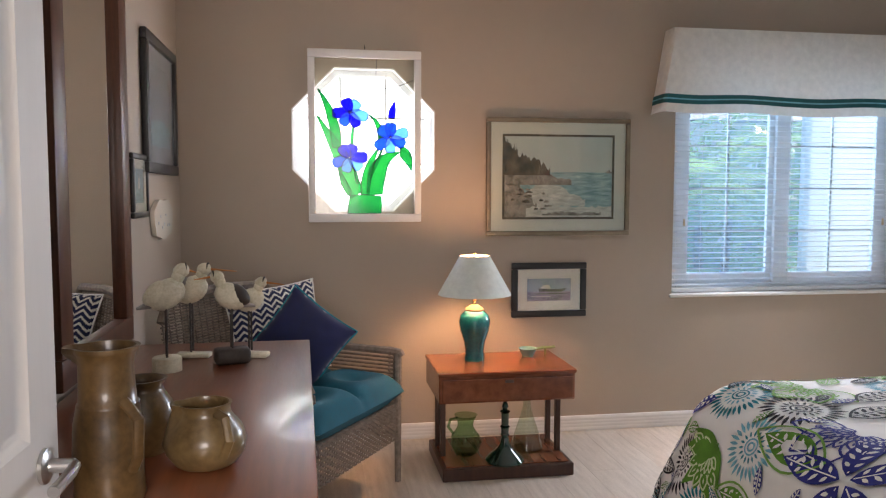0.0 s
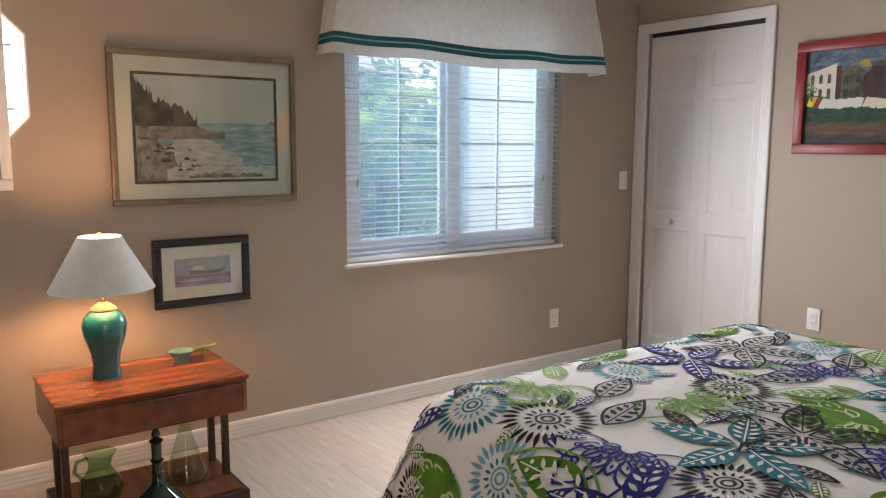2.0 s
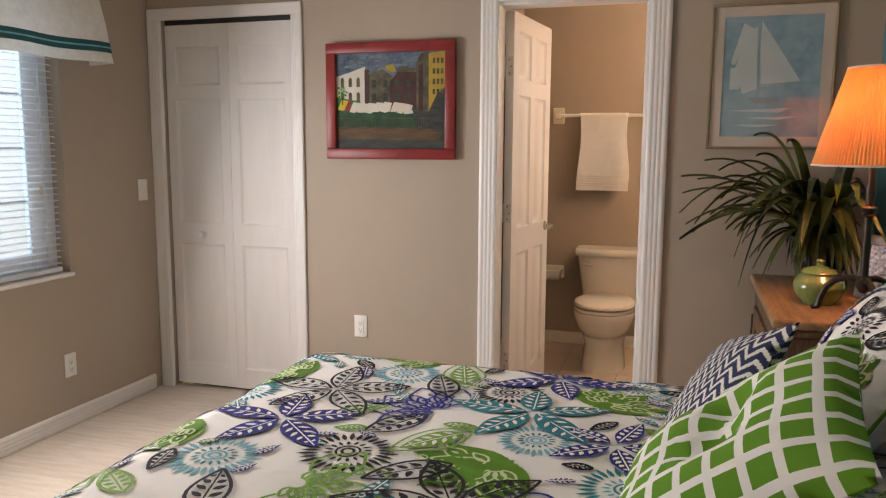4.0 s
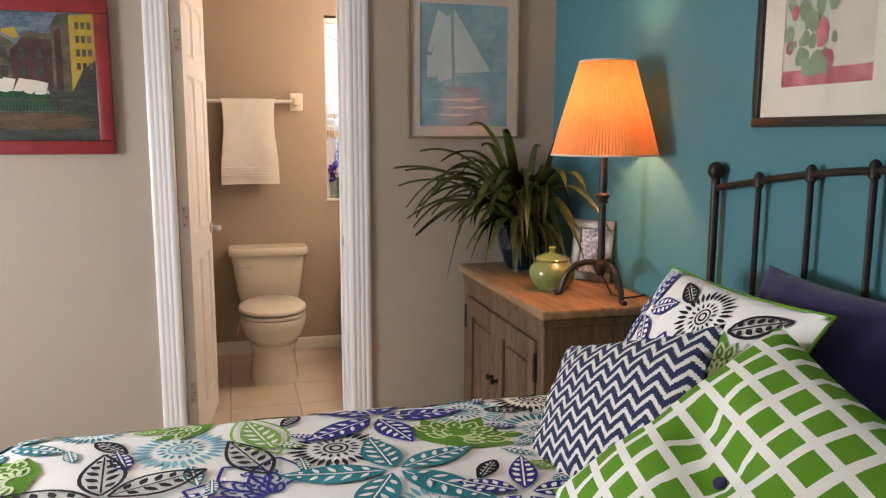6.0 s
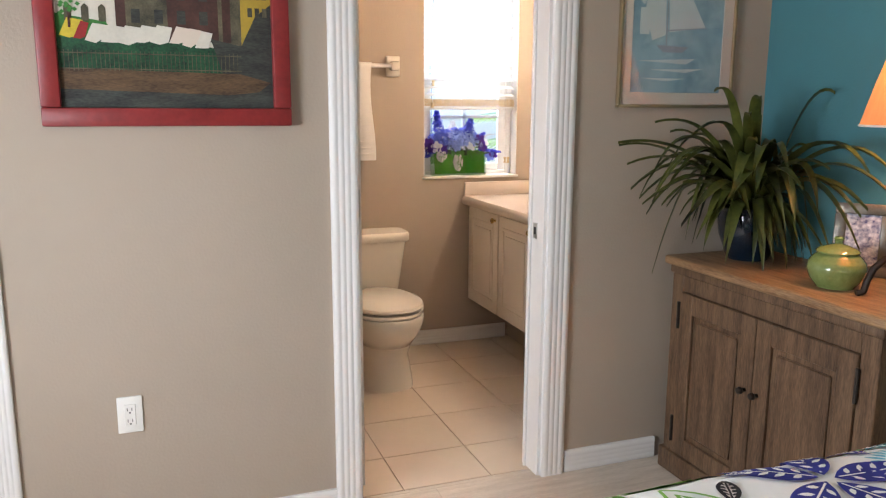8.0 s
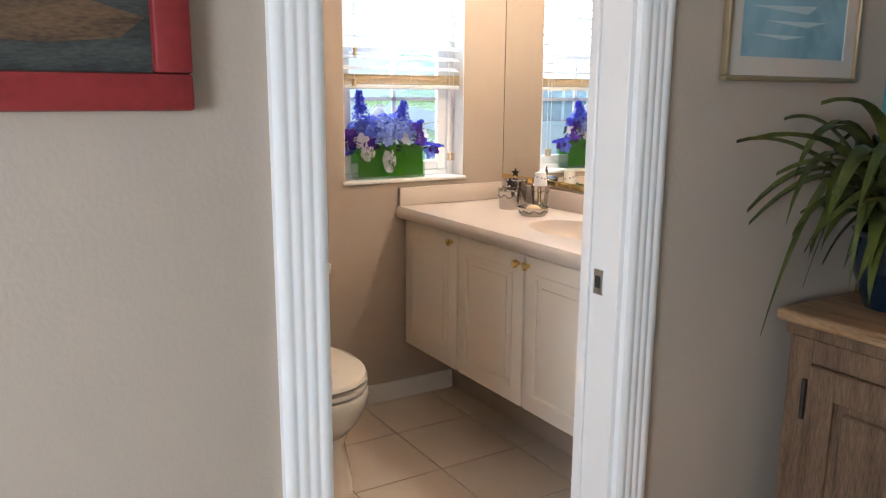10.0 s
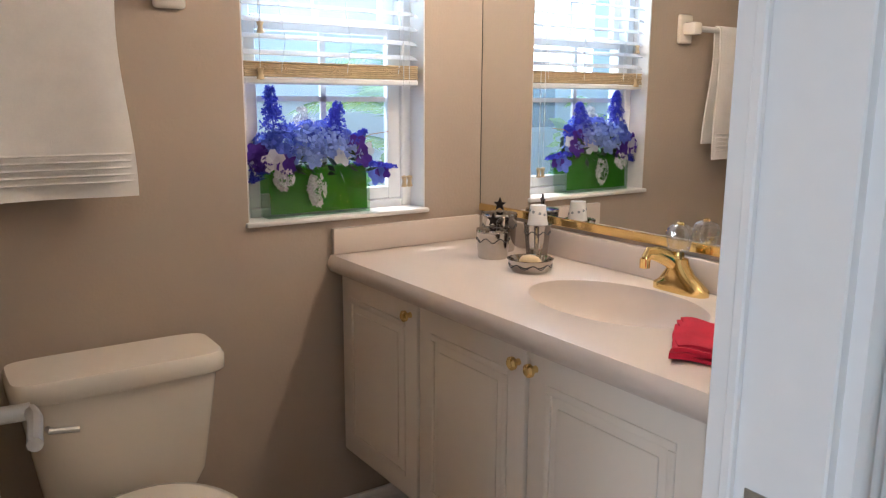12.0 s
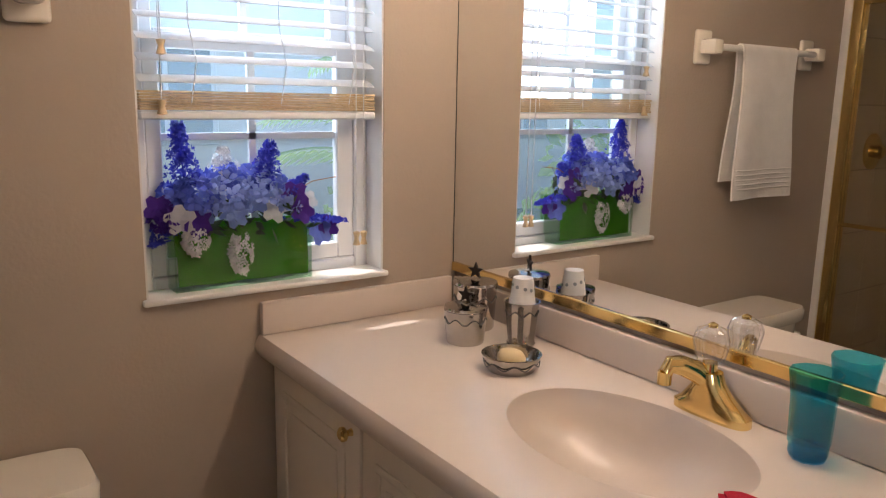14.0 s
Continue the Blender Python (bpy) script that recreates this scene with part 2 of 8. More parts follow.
REDC = mat("red towelling", (0.44, 0.008, 0.028), 0.95, var=0.2, scale=30, bump=0.9, bscale=700)
BLUEC = mat("blue towelling", (0.03, 0.17, 0.24), 0.95, var=0.2, scale=30, bump=0.9, bscale=700)
GLAZET = mat("teal crackle glaze", (0.004, 0.115, 0.13), 0.2, var=0.3, scale=9, coat=0.5, rgb2=(0.008, 0.19, 0.20))
STONEW = mat("tan salt-glazed stoneware", (0.085, 0.045, 0.016), 0.32, var=0.45, scale=9, rgb2=(0.18, 0.105, 0.04), coat=0.3)
STONEP = mat("olive tan glazed stoneware", (0.13, 0.075, 0.028), 0.3, var=0.4, scale=8, rgb2=(0.25, 0.165, 0.07), coat=0.3)
CELADON = mat("celadon green glaze", (0.16, 0.21, 0.06), 0.15, var=0.2, scale=8, coat=0.5, rgb2=(0.23, 0.29, 0.10))
LEAF = mat("strap leaf green", (0.016, 0.030, 0.010), 0.38, var=0.5, scale=7, stretch=(1, 1, 1), rgb2=(0.105, 0.115, 0.022))
POTB = mat("dark blue glazed pot", (0.003, 0.012, 0.024), 0.15, var=0.3, coat=0.5)
PLATE = mat("white plastic plate", (0.78, 0.76, 0.72), 0.35, var=0.02)
SLOT = mat("dark slot", (0.03, 0.03, 0.03), 0.6)


# ---- builders ----


def cut(bm, x0, x1, y0, y1, z0, z1, bevel=0.0, seg=1, mi=0):
    """Adds a box with bevelled edges."""
    vs = [bm.verts.new((x, y, z)) for x in (x0, x1) for y in (y0, y1) for z in (z0, z1)]
    fs = [bm.faces.new([vs[i] for i in q]) for q in ((0, 1, 3, 2), (4, 6, 7, 5), (0, 4, 5, 1), (2, 3, 7, 6), (0, 2, 6, 4), (1, 5, 7, 3))]
    for f in fs:
        f.material_index = mi
    if bevel:
        es = list({e for f in fs for e in f.edges})
        r = bmesh.ops.bevel(bm, geom=es, offset=bevel, segments=seg, affect="EDGES", profile=0.5)
        for f in r["faces"]:
            f.material_index = mi
    return vs


def box(x0, x1, y0, y1, z0, z1, bevel=0.0, seg=1):
    bm = bmesh.new()
    cut(bm, min(x0, x1), max(x0, x1), min(y0, y1), max(y0, y1), min(z0, z1), max(z0, z1), bevel, seg)
    return bm


def lathe(profile, n=32, sx=1.0, sy=1.0, cx=0.0, cy=0.0, bm=None, wobble=0.0):
    """A turned body from (radius, height) pairs, closed at both ends where the radius is nought."""
    bm = bm or bmesh.new()
    rings = []
    for k, (r, z) in enumerate(profile):
        if r < 1e-5:
            rings.append([bm.verts.new((cx, cy, z))])
        else:
            rings.append([bm.verts.new((cx + r * sx * math.cos(2 * math.pi * i / n) * (1 + wobble * math.sin(3 * 2 * math.pi * i / n + k)), cy + r * sy * math.sin(2 * math.pi * i / n), z)) for i in range(n)])
    for a, b in zip(rings, rings[1:]):
        for i in range(n):
            j = (i + 1) % n
            if len(a) == 1 and len(b) == 1:
                continue
            if len(a) == 1:
                bm.faces.new((a[0], b[j], b[i]))
            elif len(b) == 1:
                bm.faces.new((a[i], a[j], b[0]))
            else:
                bm.faces.new((a[i], a[j], b[j], b[i]))
    return bm


def tube(points, r, n=10, bm=None, taper=None, flat=1.0):
    """A rod along points; r may shrink along it."""
    bm = bm or bmesh.new()
    pts = [Vector(p) for p in points]
    rings = []
    side = None
    for i, p in enumerate(pts):
        t = (pts[min(i + 1, len(pts) - 1)] - pts[max(i - 1, 0)]).normalized()
        if side is None:
            side = t.orthogonal().normalized()
        side = (side - t * side.dot(t)).normalized()
        up = t.cross(side)
        rr = r * (taper(i / (len(pts) - 1)) if taper else 1)
        rings.append([bm.verts.new(p + (side * math.cos(2 * math.pi * k / n) + up * flat * math.sin(2 * math.pi * k / n)) * rr) for k in range(n)])
    for a, b in zip(rings, rings[1:]):
        for k in range(n):
            bm.faces.new((a[k], a[(k + 1) % n], b[(k + 1) % n], b[k]))
    bm.faces.new(rings[0][::-1])
    bm.faces.new(rings[-1])
    return bm


def sheet(f, nu, nv, bm=None, thick=0.0, mi=0):
    """A surface f(s, t) for s and t from 0 to 1; thick gives it a second face."""
    bm = bm or bmesh.new()
    g = [[bm.verts.new(f(i / nu, j / nv)) for j in range(nv + 1)] for i in range(nu + 1)]
    fs = []
    for i in range(nu):
        for j in range(nv):
            q = bm.faces.new((g[i][j], g[i + 1][j], g[i + 1][j + 1], g[i][j + 1]))
            q.material_index = mi
            fs.append(q)
    if thick:
        bmesh.ops.recalc_face_normals(bm, faces=fs)
        bmesh.ops.solidify(bm, geom=fs, thickness=thick)
    return bm


def plate(points, depth, bm=None, axis="y", at=0.0, mi=0):
    """A flat shape from outline points, given a depth."""
    bm = bm or bmesh.new()

    def put(a, b, d):
        return {"y": (a, at + d, b), "x": (at + d, a, b), "z": (a, b, at + d)}[axis]
    lo = [bm.verts.new(put(a, b, 0)) for a, b in points]
    hi = [bm.verts.new(put(a, b, depth)) for a, b in points]
    fs = [bm.faces.new(lo), bm.faces.new(hi[::-1])]
    for i in range(len(points)):
        j = (i + 1) % len(points)
        fs.append(bm.faces.new((lo[i], hi[i], hi[j], lo[j])))
    for q in fs:
        q.material_index = mi
    return bm


def ob_of(name, bm, material, smooth=None):
    bmesh.ops.recalc_face_normals(bm, faces=bm.faces)
    me = bpy.data.meshes.new(name)
    bm.to_mesh(me)
    bm.free()
    for m in material if isinstance(material, (list, tuple)) else (material,):
        me.materials.append(m)
    if smooth:
        me.shade_smooth()
        me.set_sharp_from_angle(angle=radians(smooth))
    return new(name, me)


def part(name, bm, material, parent, label="", smooth=35):
    ob = ob_of(name, bm, material, smooth)
    ob.parent = parent
    return tagged(ob, label)


def thing(name, x, y, z, label, category, rz=0.0, group="", kind="", rx=0.0, ry=0.0):
    ob = new(name)
    ob.empty_display_size = 0.1
    ob.matrix_basis = pose(x, y, z, rx, ry, rz)
    return tagged(ob, label, category, group, kind)


def solid(name, bm, material, label, category="", kind="", smooth=None, group=""):
    return tagged(ob_of(name, bm, material, smooth), label, category, group, kind)


def wall_bm(axis, t0, t1, s0, s1, z0, z1, holes=()):
    """A wall along an axis, with holes (from, to, low, high) right through it."""
    bm = bmesh.new()
    ss = sorted({s0, s1, *[h[0] for h in holes], *[h[1] for h in holes]})
    zs = sorted({z0, z1, *[h[2] for h in holes], *[h[3] for h in holes]})
    for a, b in zip(ss, ss[1:]):
        run = None
        cells = []
        for c, d in zip(zs, zs[1:]):
            open_cell = any(h[0] <= a and b <= h[1] and h[2] <= c and d <= h[3] for h in holes)
            if open_cell:
                run = None
            elif run is None:
                run = [c, d]
                cells.append(run)
            else:
                run[1] = d
        for c, d in cells:
            if axis == "x":
                cut(bm, a, b, t0, t1, c, d)
            else:
                cut(bm, t0, t1, a, b, c, d)
    bmesh.ops.remove_doubles(bm, verts=bm.verts, dist=1e-5)
    return bm


# ---- the rooms ----
H, HB = 2.6, 2.44
north = wall_bm("x", 4.70, 4.90, 0.11, 5.90, 0, H, [(2.885, 4.345, 0.752, 2.10), (0.787, 1.533, 1.227, 1.973)])
c8 = 0.373 * math.tan(radians(22.5))
for sx in (-1, 1):
    for sz in (-1, 1):
        px, pz = 1.16 + sx * 0.373, 1.60 + sz * 0.373
        plate([(px, pz), (px - sx * (0.373 - c8), pz), (px, pz - sz * (0.373 - c8))], 0.2, north, "y", 4.70)
solid("wall_north", north, WALL, "greige painted wall with a wide window and an octagonal window", "wall", "structure")
solid("wall_west", wall_bm("y", 0.11, 0.23, 1.0, 4.70, 0, H), WALL, "greige painted wall behind the dresser", "wall", "structure")
solid("wall_south", wall_bm("x", 1.0, 1.12, 0.23, 5.0, 0, H, [(0.47, 1.32, 0, 2.05)]), TEAL, "teal painted accent wall behind the bed", "wall", "structure")
solid("wall_east", wall_bm("y", 5.0, 5.12, 1.0, 4.70, 0, H, [(2.043, 2.752, 0, 2.05), (3.82, 4.62, 0, 2.05)]), WALL, "greige painted wall with closet and bathroom doorways", "wall", "structure")
solid("wall_bath_east", wall_bm("y", 6.69, 6.89, 1.0, 3.9, 0, H, [(1.362, 1.935, 0.968, 2.11)]), WALL, "greige bathroom wall with a small window", "wall", "structure")
solid("wall_bath_south", wall_bm("x", 1.0, 1.14, 5.12, 6.69, 0, H), WALL, "greige bathroom wall behind the mirror", "wall", "structure")
solid("wall_bath_north", wall_bm("x", 2.97, 3.07, 5.12, 6.69, 0, H, [(5.80, 6.68, 0.1, 2.0)]), WALL, "greige bathroom wall beside the shower", "wall", "structure")
solid("wall_shower_back", wall_bm("x", 3.78, 3.9, 5.12, 6.69, 0, H), WALL, "plain back wall of the shower", "wall", "structure")
solid("wall_shower_west", wall_bm("y", 5.66, 5.74, 3.07, 3.78, 0, H), WALL, "plain side wall of the shower", "wall", "structure")
solid("wall_closet", wall_bm("y", 5.8, 5.9, 3.9, 4.70, 0, H), WALL, "plain closet back wall", "wall", "structure")
solid("ceiling", box(0.11, 5.12, 1.0, 4.9, H, H + 0.1), CEIL, "white painted ceiling", "ceiling", "structure")
solid("ceiling_bath", box(5.12, 6.69, 1.12, 3.78, HB, HB + 0.1), CEIL, "white painted bathroom ceiling", "ceiling", "structure")
solid("wall_hall_west", wall_bm("y", -0.42, -0.3, -1.5, 1.0, 0, HB), HALLW, "plain hall wall", "wall", "structure")
solid("wall_hall_east", wall_bm("y", 2.2, 2.32, -1.5, 1.0, 0, HB), HALLW, "plain hall wall", "wall", "structure")
# The hall is unseen; its window opening is added with the fill lamp.
solid("wall_hall_south", wall_bm("x", -1.5, -1.38, -0.3, 2.2, 0, HB, [(0.3, 1.5, 0.75, 2.1)]), HALLW, "unseen plain hall wall with an added window opening", "wall", "structure")
solid("ceiling_hall", box(-0.42, 2.32, -1.5, 1.0, HB, HB + 0.1), CEIL, "white hall ceiling", "ceiling", "structure")
solid("floor_hall", box(-0.42, 2.32, -1.5, 1.0, -0.05, 0.0), PLANK, "pale wood hall floor", "floor", "structure")
floor = solid("floor", box(0.11, 5.06, 1.0, 4.9, -0.06, -0.008), JOINT, "whitewashed wood plank floor", "floor", "structure")
floor_bath = solid("floor_bath", box(5.06, 6.89, 1.0, 3.9, -0.06, -0.006), GROUT, "beige tiled bathroom floor with darker grout", "floor", "structure")
solid("floor_closet", box(5.12, 5.9, 3.9, 4.7, -0.004, 0.001), PLANK, "pale closet floor", "floor", "structure")


def fluted(bm, length, wide, proud, horizontal=False):
    """A fluted board: a flat backing with rounded ribs along it; built along x (or z), ribs across z (or x), proud in -y."""
    prof = [(0.0, 0.0), (0.0, 0.75)]
    ribs = 4
    for k in range(ribs):
        a = 0.06 + 0.88 * k / ribs
        w = 0.88 / ribs
        for s in range(6):
            u = s / 5
            prof.append((a + w * (0.04 + 0.92 * u), 0.91 + 0.09 * math.sin(math.pi * u) ** 0.8))
    prof += [(1.0, 0.75), (1.0, 0.0)]
    ends = []
    for e in (0, length):
        ends.append([bm.verts.new((e, -proud * d, wide * w) if horizontal else (wide * w, -proud * d, e)) for w, d in prof])
    for i in range(len(prof) - 1):
        bm.faces.new((ends[0][i], ends[0][i + 1], ends[1][i + 1], ends[1][i]))
    bm.faces.new(ends[0])
    bm.faces.new(ends[1][::-1])
    return bm


def trim_piece(name, x, y, z, rz, length, wide, proud, horizontal, label):
    ob = solid(name, fluted(bmesh.new(), length, wide, proud, horizontal), WHITE, label, "trim", "structure", smooth=40)
    ob.matrix_basis = pose(x, y, z, 0, 0, rz)
    return ob


BL = "white fluted baseboard along the wall"
trim_piece("baseboard", 0.23, 4.70, 0, 0, 4.69, 0.085, 0.016, True, BL)
trim_piece("baseboard", 5.0, 3.765, 0, -90, 0.943, 0.085, 0.016, True, BL)
trim_piece("baseboard", 5.0, 1.945, 0, -90, 0.40, 0.085, 0.016, True, BL)
trim_piece("baseboard", 0.23, 1.84, 0, 90, 2.85, 0.085, 0.016, True, BL)
trim_piece("baseboard", 3.95, 1.12, 0, 180, 2.55, 0.085, 0.016, True, BL)
trim_piece("baseboard", 6.69, 2.96, 0, -90, 1.54, 0.085, 0.016, True, BL)
CL = "white fluted door casing"
# closet casing
trim_piece("trim", 5.0, 4.699, 0, -90, 2.04, 0.082, 0.018, False, CL)
trim_piece("trim", 5.0, 3.825, 0, -90, 2.04, 0.060, 0.018, False, CL)
solid("trim", box(4.985, 5.0, 3.765, 4.699, 2.038, 2.10, 0.004), WHITE, CL, "trim", "structure", smooth=30)
# bath door casing, both jambs and head
trim_piece("trim", 5.0, 2.822, 0, -90, 2.05, 0.088, 0.02, False, CL)
trim_piece("trim", 5.0, 2.046, 0, -90, 2.05, 0.092, 0.02, False, CL)
solid("trim", box(4.98, 5.0, 1.954, 2.822, 2.045, 2.125, 0.004), WHITE, CL, "trim", "structure", smooth=30)
solid("trim", box(5.0, 5.122, 2.735, 2.751, 0, 2.045, 0.002), WHITE, "white door jamb lining", "trim", "structure")
jamb = solid("trim", box(5.0, 5.122, 2.044, 2.06, 0, 2.045, 0.002), WHITE, "white door jamb lining with a strike plate", "trim", "structure")
solid("trim", box(5.0, 5.122, 2.06, 2.735, 2.03, 2.049, 0.002), WHITE, "white door head lining", "trim", "structure")
solid("trim", box(5.085, 5.097, 2.06, 2.07, 0, 2.03, 0.002), WHITE, "white door stop", "trim", "structure")
# entry doorway lining
for a, b in ((0.455, 0.47), (1.32, 1.335)):
    solid("trim", box(a, b, 0.99, 1.13, 0, 2.05, 0.002), WHITE, "white entry jamb lining", "trim", "structure")


def leaf_panels(bm, width, high, thick, cols, rows):
    """A panelled door leaf along +x from the hinge, its faces at y 0 and -thick, with moulded panels sunk between stiles and rails."""
    d = 0.011
    xs = [0.0] + [v for c in cols for v in c] + [width]
    zs = [0.0] + [v for r in rows for v in r] + [high]
    for y0, way in ((0.0, -1), (-thick, 1)):
        for i, (a, b) in enumerate(zip(xs, xs[1:])):
            for j, (lo, hi) in enumerate(zip(zs, zs[1:])):
                steps = ((0, 0), (0.010, 0.8), (0.016, 1), (0.026, 1), (0.050, 0.25)) if i % 2 and j % 2 else ((0, 0),)
                rings = [[bm.verts.new((x, y0 + way * d * deep, z)) for x, z in ((a + n, lo + n), (b - n, lo + n), (b - n, hi - n), (a + n, hi - n))] for n, deep in steps]
                for p, q in zip(rings, rings[1:]):
                    for k in range(4):
                        bm.faces.new((p[k], p[(k + 1) % 4], q[(k + 1) % 4], q[k]))
                bm.faces.new(rings[-1])
    for a, b in zip(xs, xs[1:]):
        for z in (0.0, high):
            bm.faces.new([bm.verts.new(q) for q in ((a, 0, z), (b, 0, z), (b, -thick, z), (a, -thick, z))])
    for a, b in zip(zs, zs[1:]):
        for x in (0.0, width):
            bm.faces.new([bm.verts.new(q) for q in ((x, 0, a), (x, 0, b), (x, -thick, b), (x, -thick, a))])
    bmesh.ops.remove_doubles(bm, verts=bm.verts, dist=1e-5)
    return bm


ROWS3 = [(0.14, 0.82), (0.95, 1.62), (1.70, 1.93)]


def lever(parent, x, y, z, side, mat_of=STEEL):
    """A lever handle with its rose, out of the face at y, towards side."""
    bm = tube([(x, y, z), (x, y + side * 0.045, z)], 0.011, 12)
    tube([(x, y + side * 0.045, z), (x - 0.03, y + side * 0.05, z), (x - 0.10, y + side * 0.048, z - 0.004)], 0.009, 10, bm)
    rose = lathe([(0, 0), (0.027, 0), (0.027, 0.006), (0.02, 0.01), (0, 0.01)], 24)
    for v in rose.verts:
        v.co = Vector((x + v.co.x, y + side * v.co.z, z + v.co.y))
    part("rose", rose, mat_of, parent)
    return part("lever", bm, mat_of, parent, "brushed steel lever handle")


bath_door = thing("door", 5.13, 2.732, 0.01, "white panelled bathroom door standing open", "door", rz=-6.0)
part("leaf", leaf_panels(bmesh.new(), 0.655, 2.015, 0.042, [(0.09, 0.29), (0.365, 0.565)], ROWS3), DOORW, bath_door)
lever(bath_door, 0.60, -0.042, 0.92, -1)
lever(bath_door, 0.60, 0.0, 0.92, 1)
for hz in (0.276, 1.035, 1.753):
    outline = [(-0.012, hz - 0.047)] + [(-0.036 + 0.006 * (1 - math.cos(t)) - 0.004, hz + e * (0.047 - 0.008 * (1 - math.sin(t)))) for e, ts in ((-1, (1.57, 0.8, 0.0)), (1, (0.0, 0.8, 1.57))) for t in ts] + [(-0.012, hz + 0.047)]
    hinge = part("hinge", plate(outline, 0.0025, None, "x", -0.002), STEEL, bath_door, "steel hinge plate with rounded corners")
    part("knuckle", tube([(-0.004, 0.005, hz - 0.047), (-0.004, 0.005, hz + 0.047)], 0.006, 10), STEEL, hinge)
    for k, dz in enumerate((-0.032, 0.0, 0.032)):
        part("screw", lathe([(0, 0), (0.0035, 0), (0.003, 0.001), (0, 0.0012)], 10), SLOT, hinge).matrix_basis = pose(-0.0019, -0.020 - 0.009 * (k % 2), hz + dz, 0, -90, 0)
entry_door = thing("door", 0.452, 1.135, 0.01, "white panelled bedroom door standing open", "door", rz=89.0)
part("leaf", leaf_panels(bmesh.new(), 0.80, 2.015, 0.035, [(0.11, 0.36), (0.44, 0.69)], ROWS3), DOORW, entry_door)
lever(entry_door, 0.735, -0.035, 0.90, -1)
closet = thing("closet_door", 5.022, 4.612, 0.02, "white panelled bifold closet door, shut", "door", rz=-90)
for a, b in ((0.0, 0.3903), (0.3917, 0.782)):
    bm = leaf_panels(bmesh.new(), b - a, 1.995, 0.03, [(0.055, b - a - 0.055)], [(0.11, 0.81), (0.925, 1.60), (1.675, 1.88)])
    bmesh.ops.translate(bm, verts=bm.verts, vec=(a, 0.03, 0))
    lf = part("leaf", bm, DOORW, closet)
    if a == 0:
        kb = lathe([(0, 0), (0.009, 0), (0.009, 0.012), (0.019, 0.02), (0.017, 0.032), (0, 0.036)], 20)
        for v in kb.verts:
            v.co = Vector((0.20 + v.co.x, -v.co.z, 0.865 + v.co.y))
        part("knob", kb, DOORW, lf, "round white knob")
part("track", box(0.0, 0.782, 0.004, 0.03, 1.995, 2.022), SLOT, closet, "dark metal track")
sp = part("strike_plate", box(5.045, 5.075, 2.058, 2.0615, 0.90, 0.957, 0.001), STEEL, jamb, "steel strike plate")
part("latch_hole", box(5.053, 5.069, 2.0605, 2.0622, 0.915, 0.942), SLOT, sp)


def outlet(x, y, z, rz, label, switch=False):
    o = thing("light_switch" if switch else "wall_outlet", x, y, z, label, "switch" if switch else "outlet", rz=rz)
    p = part("cover_plate", box(-0.036, 0.036, -0.006, 0, -0.058, 0.058, 0.003, 2), PLATE, o)
    if switch:
        part("rocker", box(-0.016, 0.016, -0.010, -0.005, -0.033, 0.033, 0.002), PLATE, o)
    else:
        part("face", box(-0.017, 0.017, -0.0085, -0.005, -0.034, 0.034, 0.002), PLATE, o)
        for dz in (0.018, -0.018):
            for dx in (-0.007, 0.006):
                part("slot", box(dx - 0.001, dx + 0.001, -0.009, -0.0082, dz - 0.005, dz + 0.005), SLOT, o)
            part("slot", lathe([(0, 0), (0.003, 0), (0.003, 0.0006), (0, 0.0006)], 8, cx=0, cy=0), SLOT, o).matrix_basis = pose(0, -0.0084, dz - 0.010, 90, 0, 0)
    return o


outlet(4.999, 3.455, 0.44, -90, "white duplex outlet low on the greige wall")
outlet(4.307, 4.699, 0.306, 0, "white duplex outlet low on the greige wall by the window")
outlet(4.89, 4.699, 1.13, 0, "white rocker light switch beside the closet", True)

# ---- windows ----
win = thing("window_1", 3.615, 4.80, 0.75, "wide white sliding window with grid bars behind blinds", "window", kind="structure")
bm = bmesh.new()
for a0, a1, b0, b1 in ((-0.73, -0.675, 0, 1.35), (0.675, 0.73, 0, 1.35), (-0.675, 0.675, 0, 0.055), (-0.675, 0.675, 1.295, 1.35)):
    cut(bm, a0, a1, -0.03, 0.05, b0, b1, 0.004)
part("window_frame", bm, VINYL, win)
for x0, x1, yy in ((-0.675, 0.0, 0.02), (-0.06, 0.675, -0.01)):
    bm = bmesh.new()
    for a0, a1, b0, b1 in ((x0, x0 + 0.09, 0.055, 1.295), (x1 - 0.09, x1, 0.055, 1.295), (x0 + 0.09, x1 - 0.09, 0.055, 0.115), (x0 + 0.09, x1 - 0.09, 1.235, 1.295)):
        cut(bm, a0, a1, yy - 0.012, yy + 0.014, b0, b1, 0.003)
    sash = part("sash", bm, VINYL, win)
    xm = (x0 + x1) / 2
    for k in range(1, 5):
        part("muntin", box(x0 + 0.09, x1 - 0.09, yy + 0.003, yy + 0.012, 0.115 + k * 0.245 - 0.006, 0.115 + k * 0.245 + 0.006), STEEL, sash, "thin grid bar")
    part("muntin", box(xm - 0.006, xm + 0.006, yy + 0.004, yy + 0.013, 0.115, 1.235), STEEL, sash)
    g = part("pane", box(x0 + 0.08, x1 - 0.08, yy - 0.001, yy + 0.002, 0.10, 1.25), HAZE, win)
    g.visible_shadow = False
part("window_sill", box(-0.745, 0.745, -0.118, -0.03, -0.010, 0.010, 0.006, 2), WHITE, win, "thin white marble sill")
blind = thing("window_blind", 3.615, 4.740, 0.760, "white horizontal slat blind, lowered and tilted open", "blind")
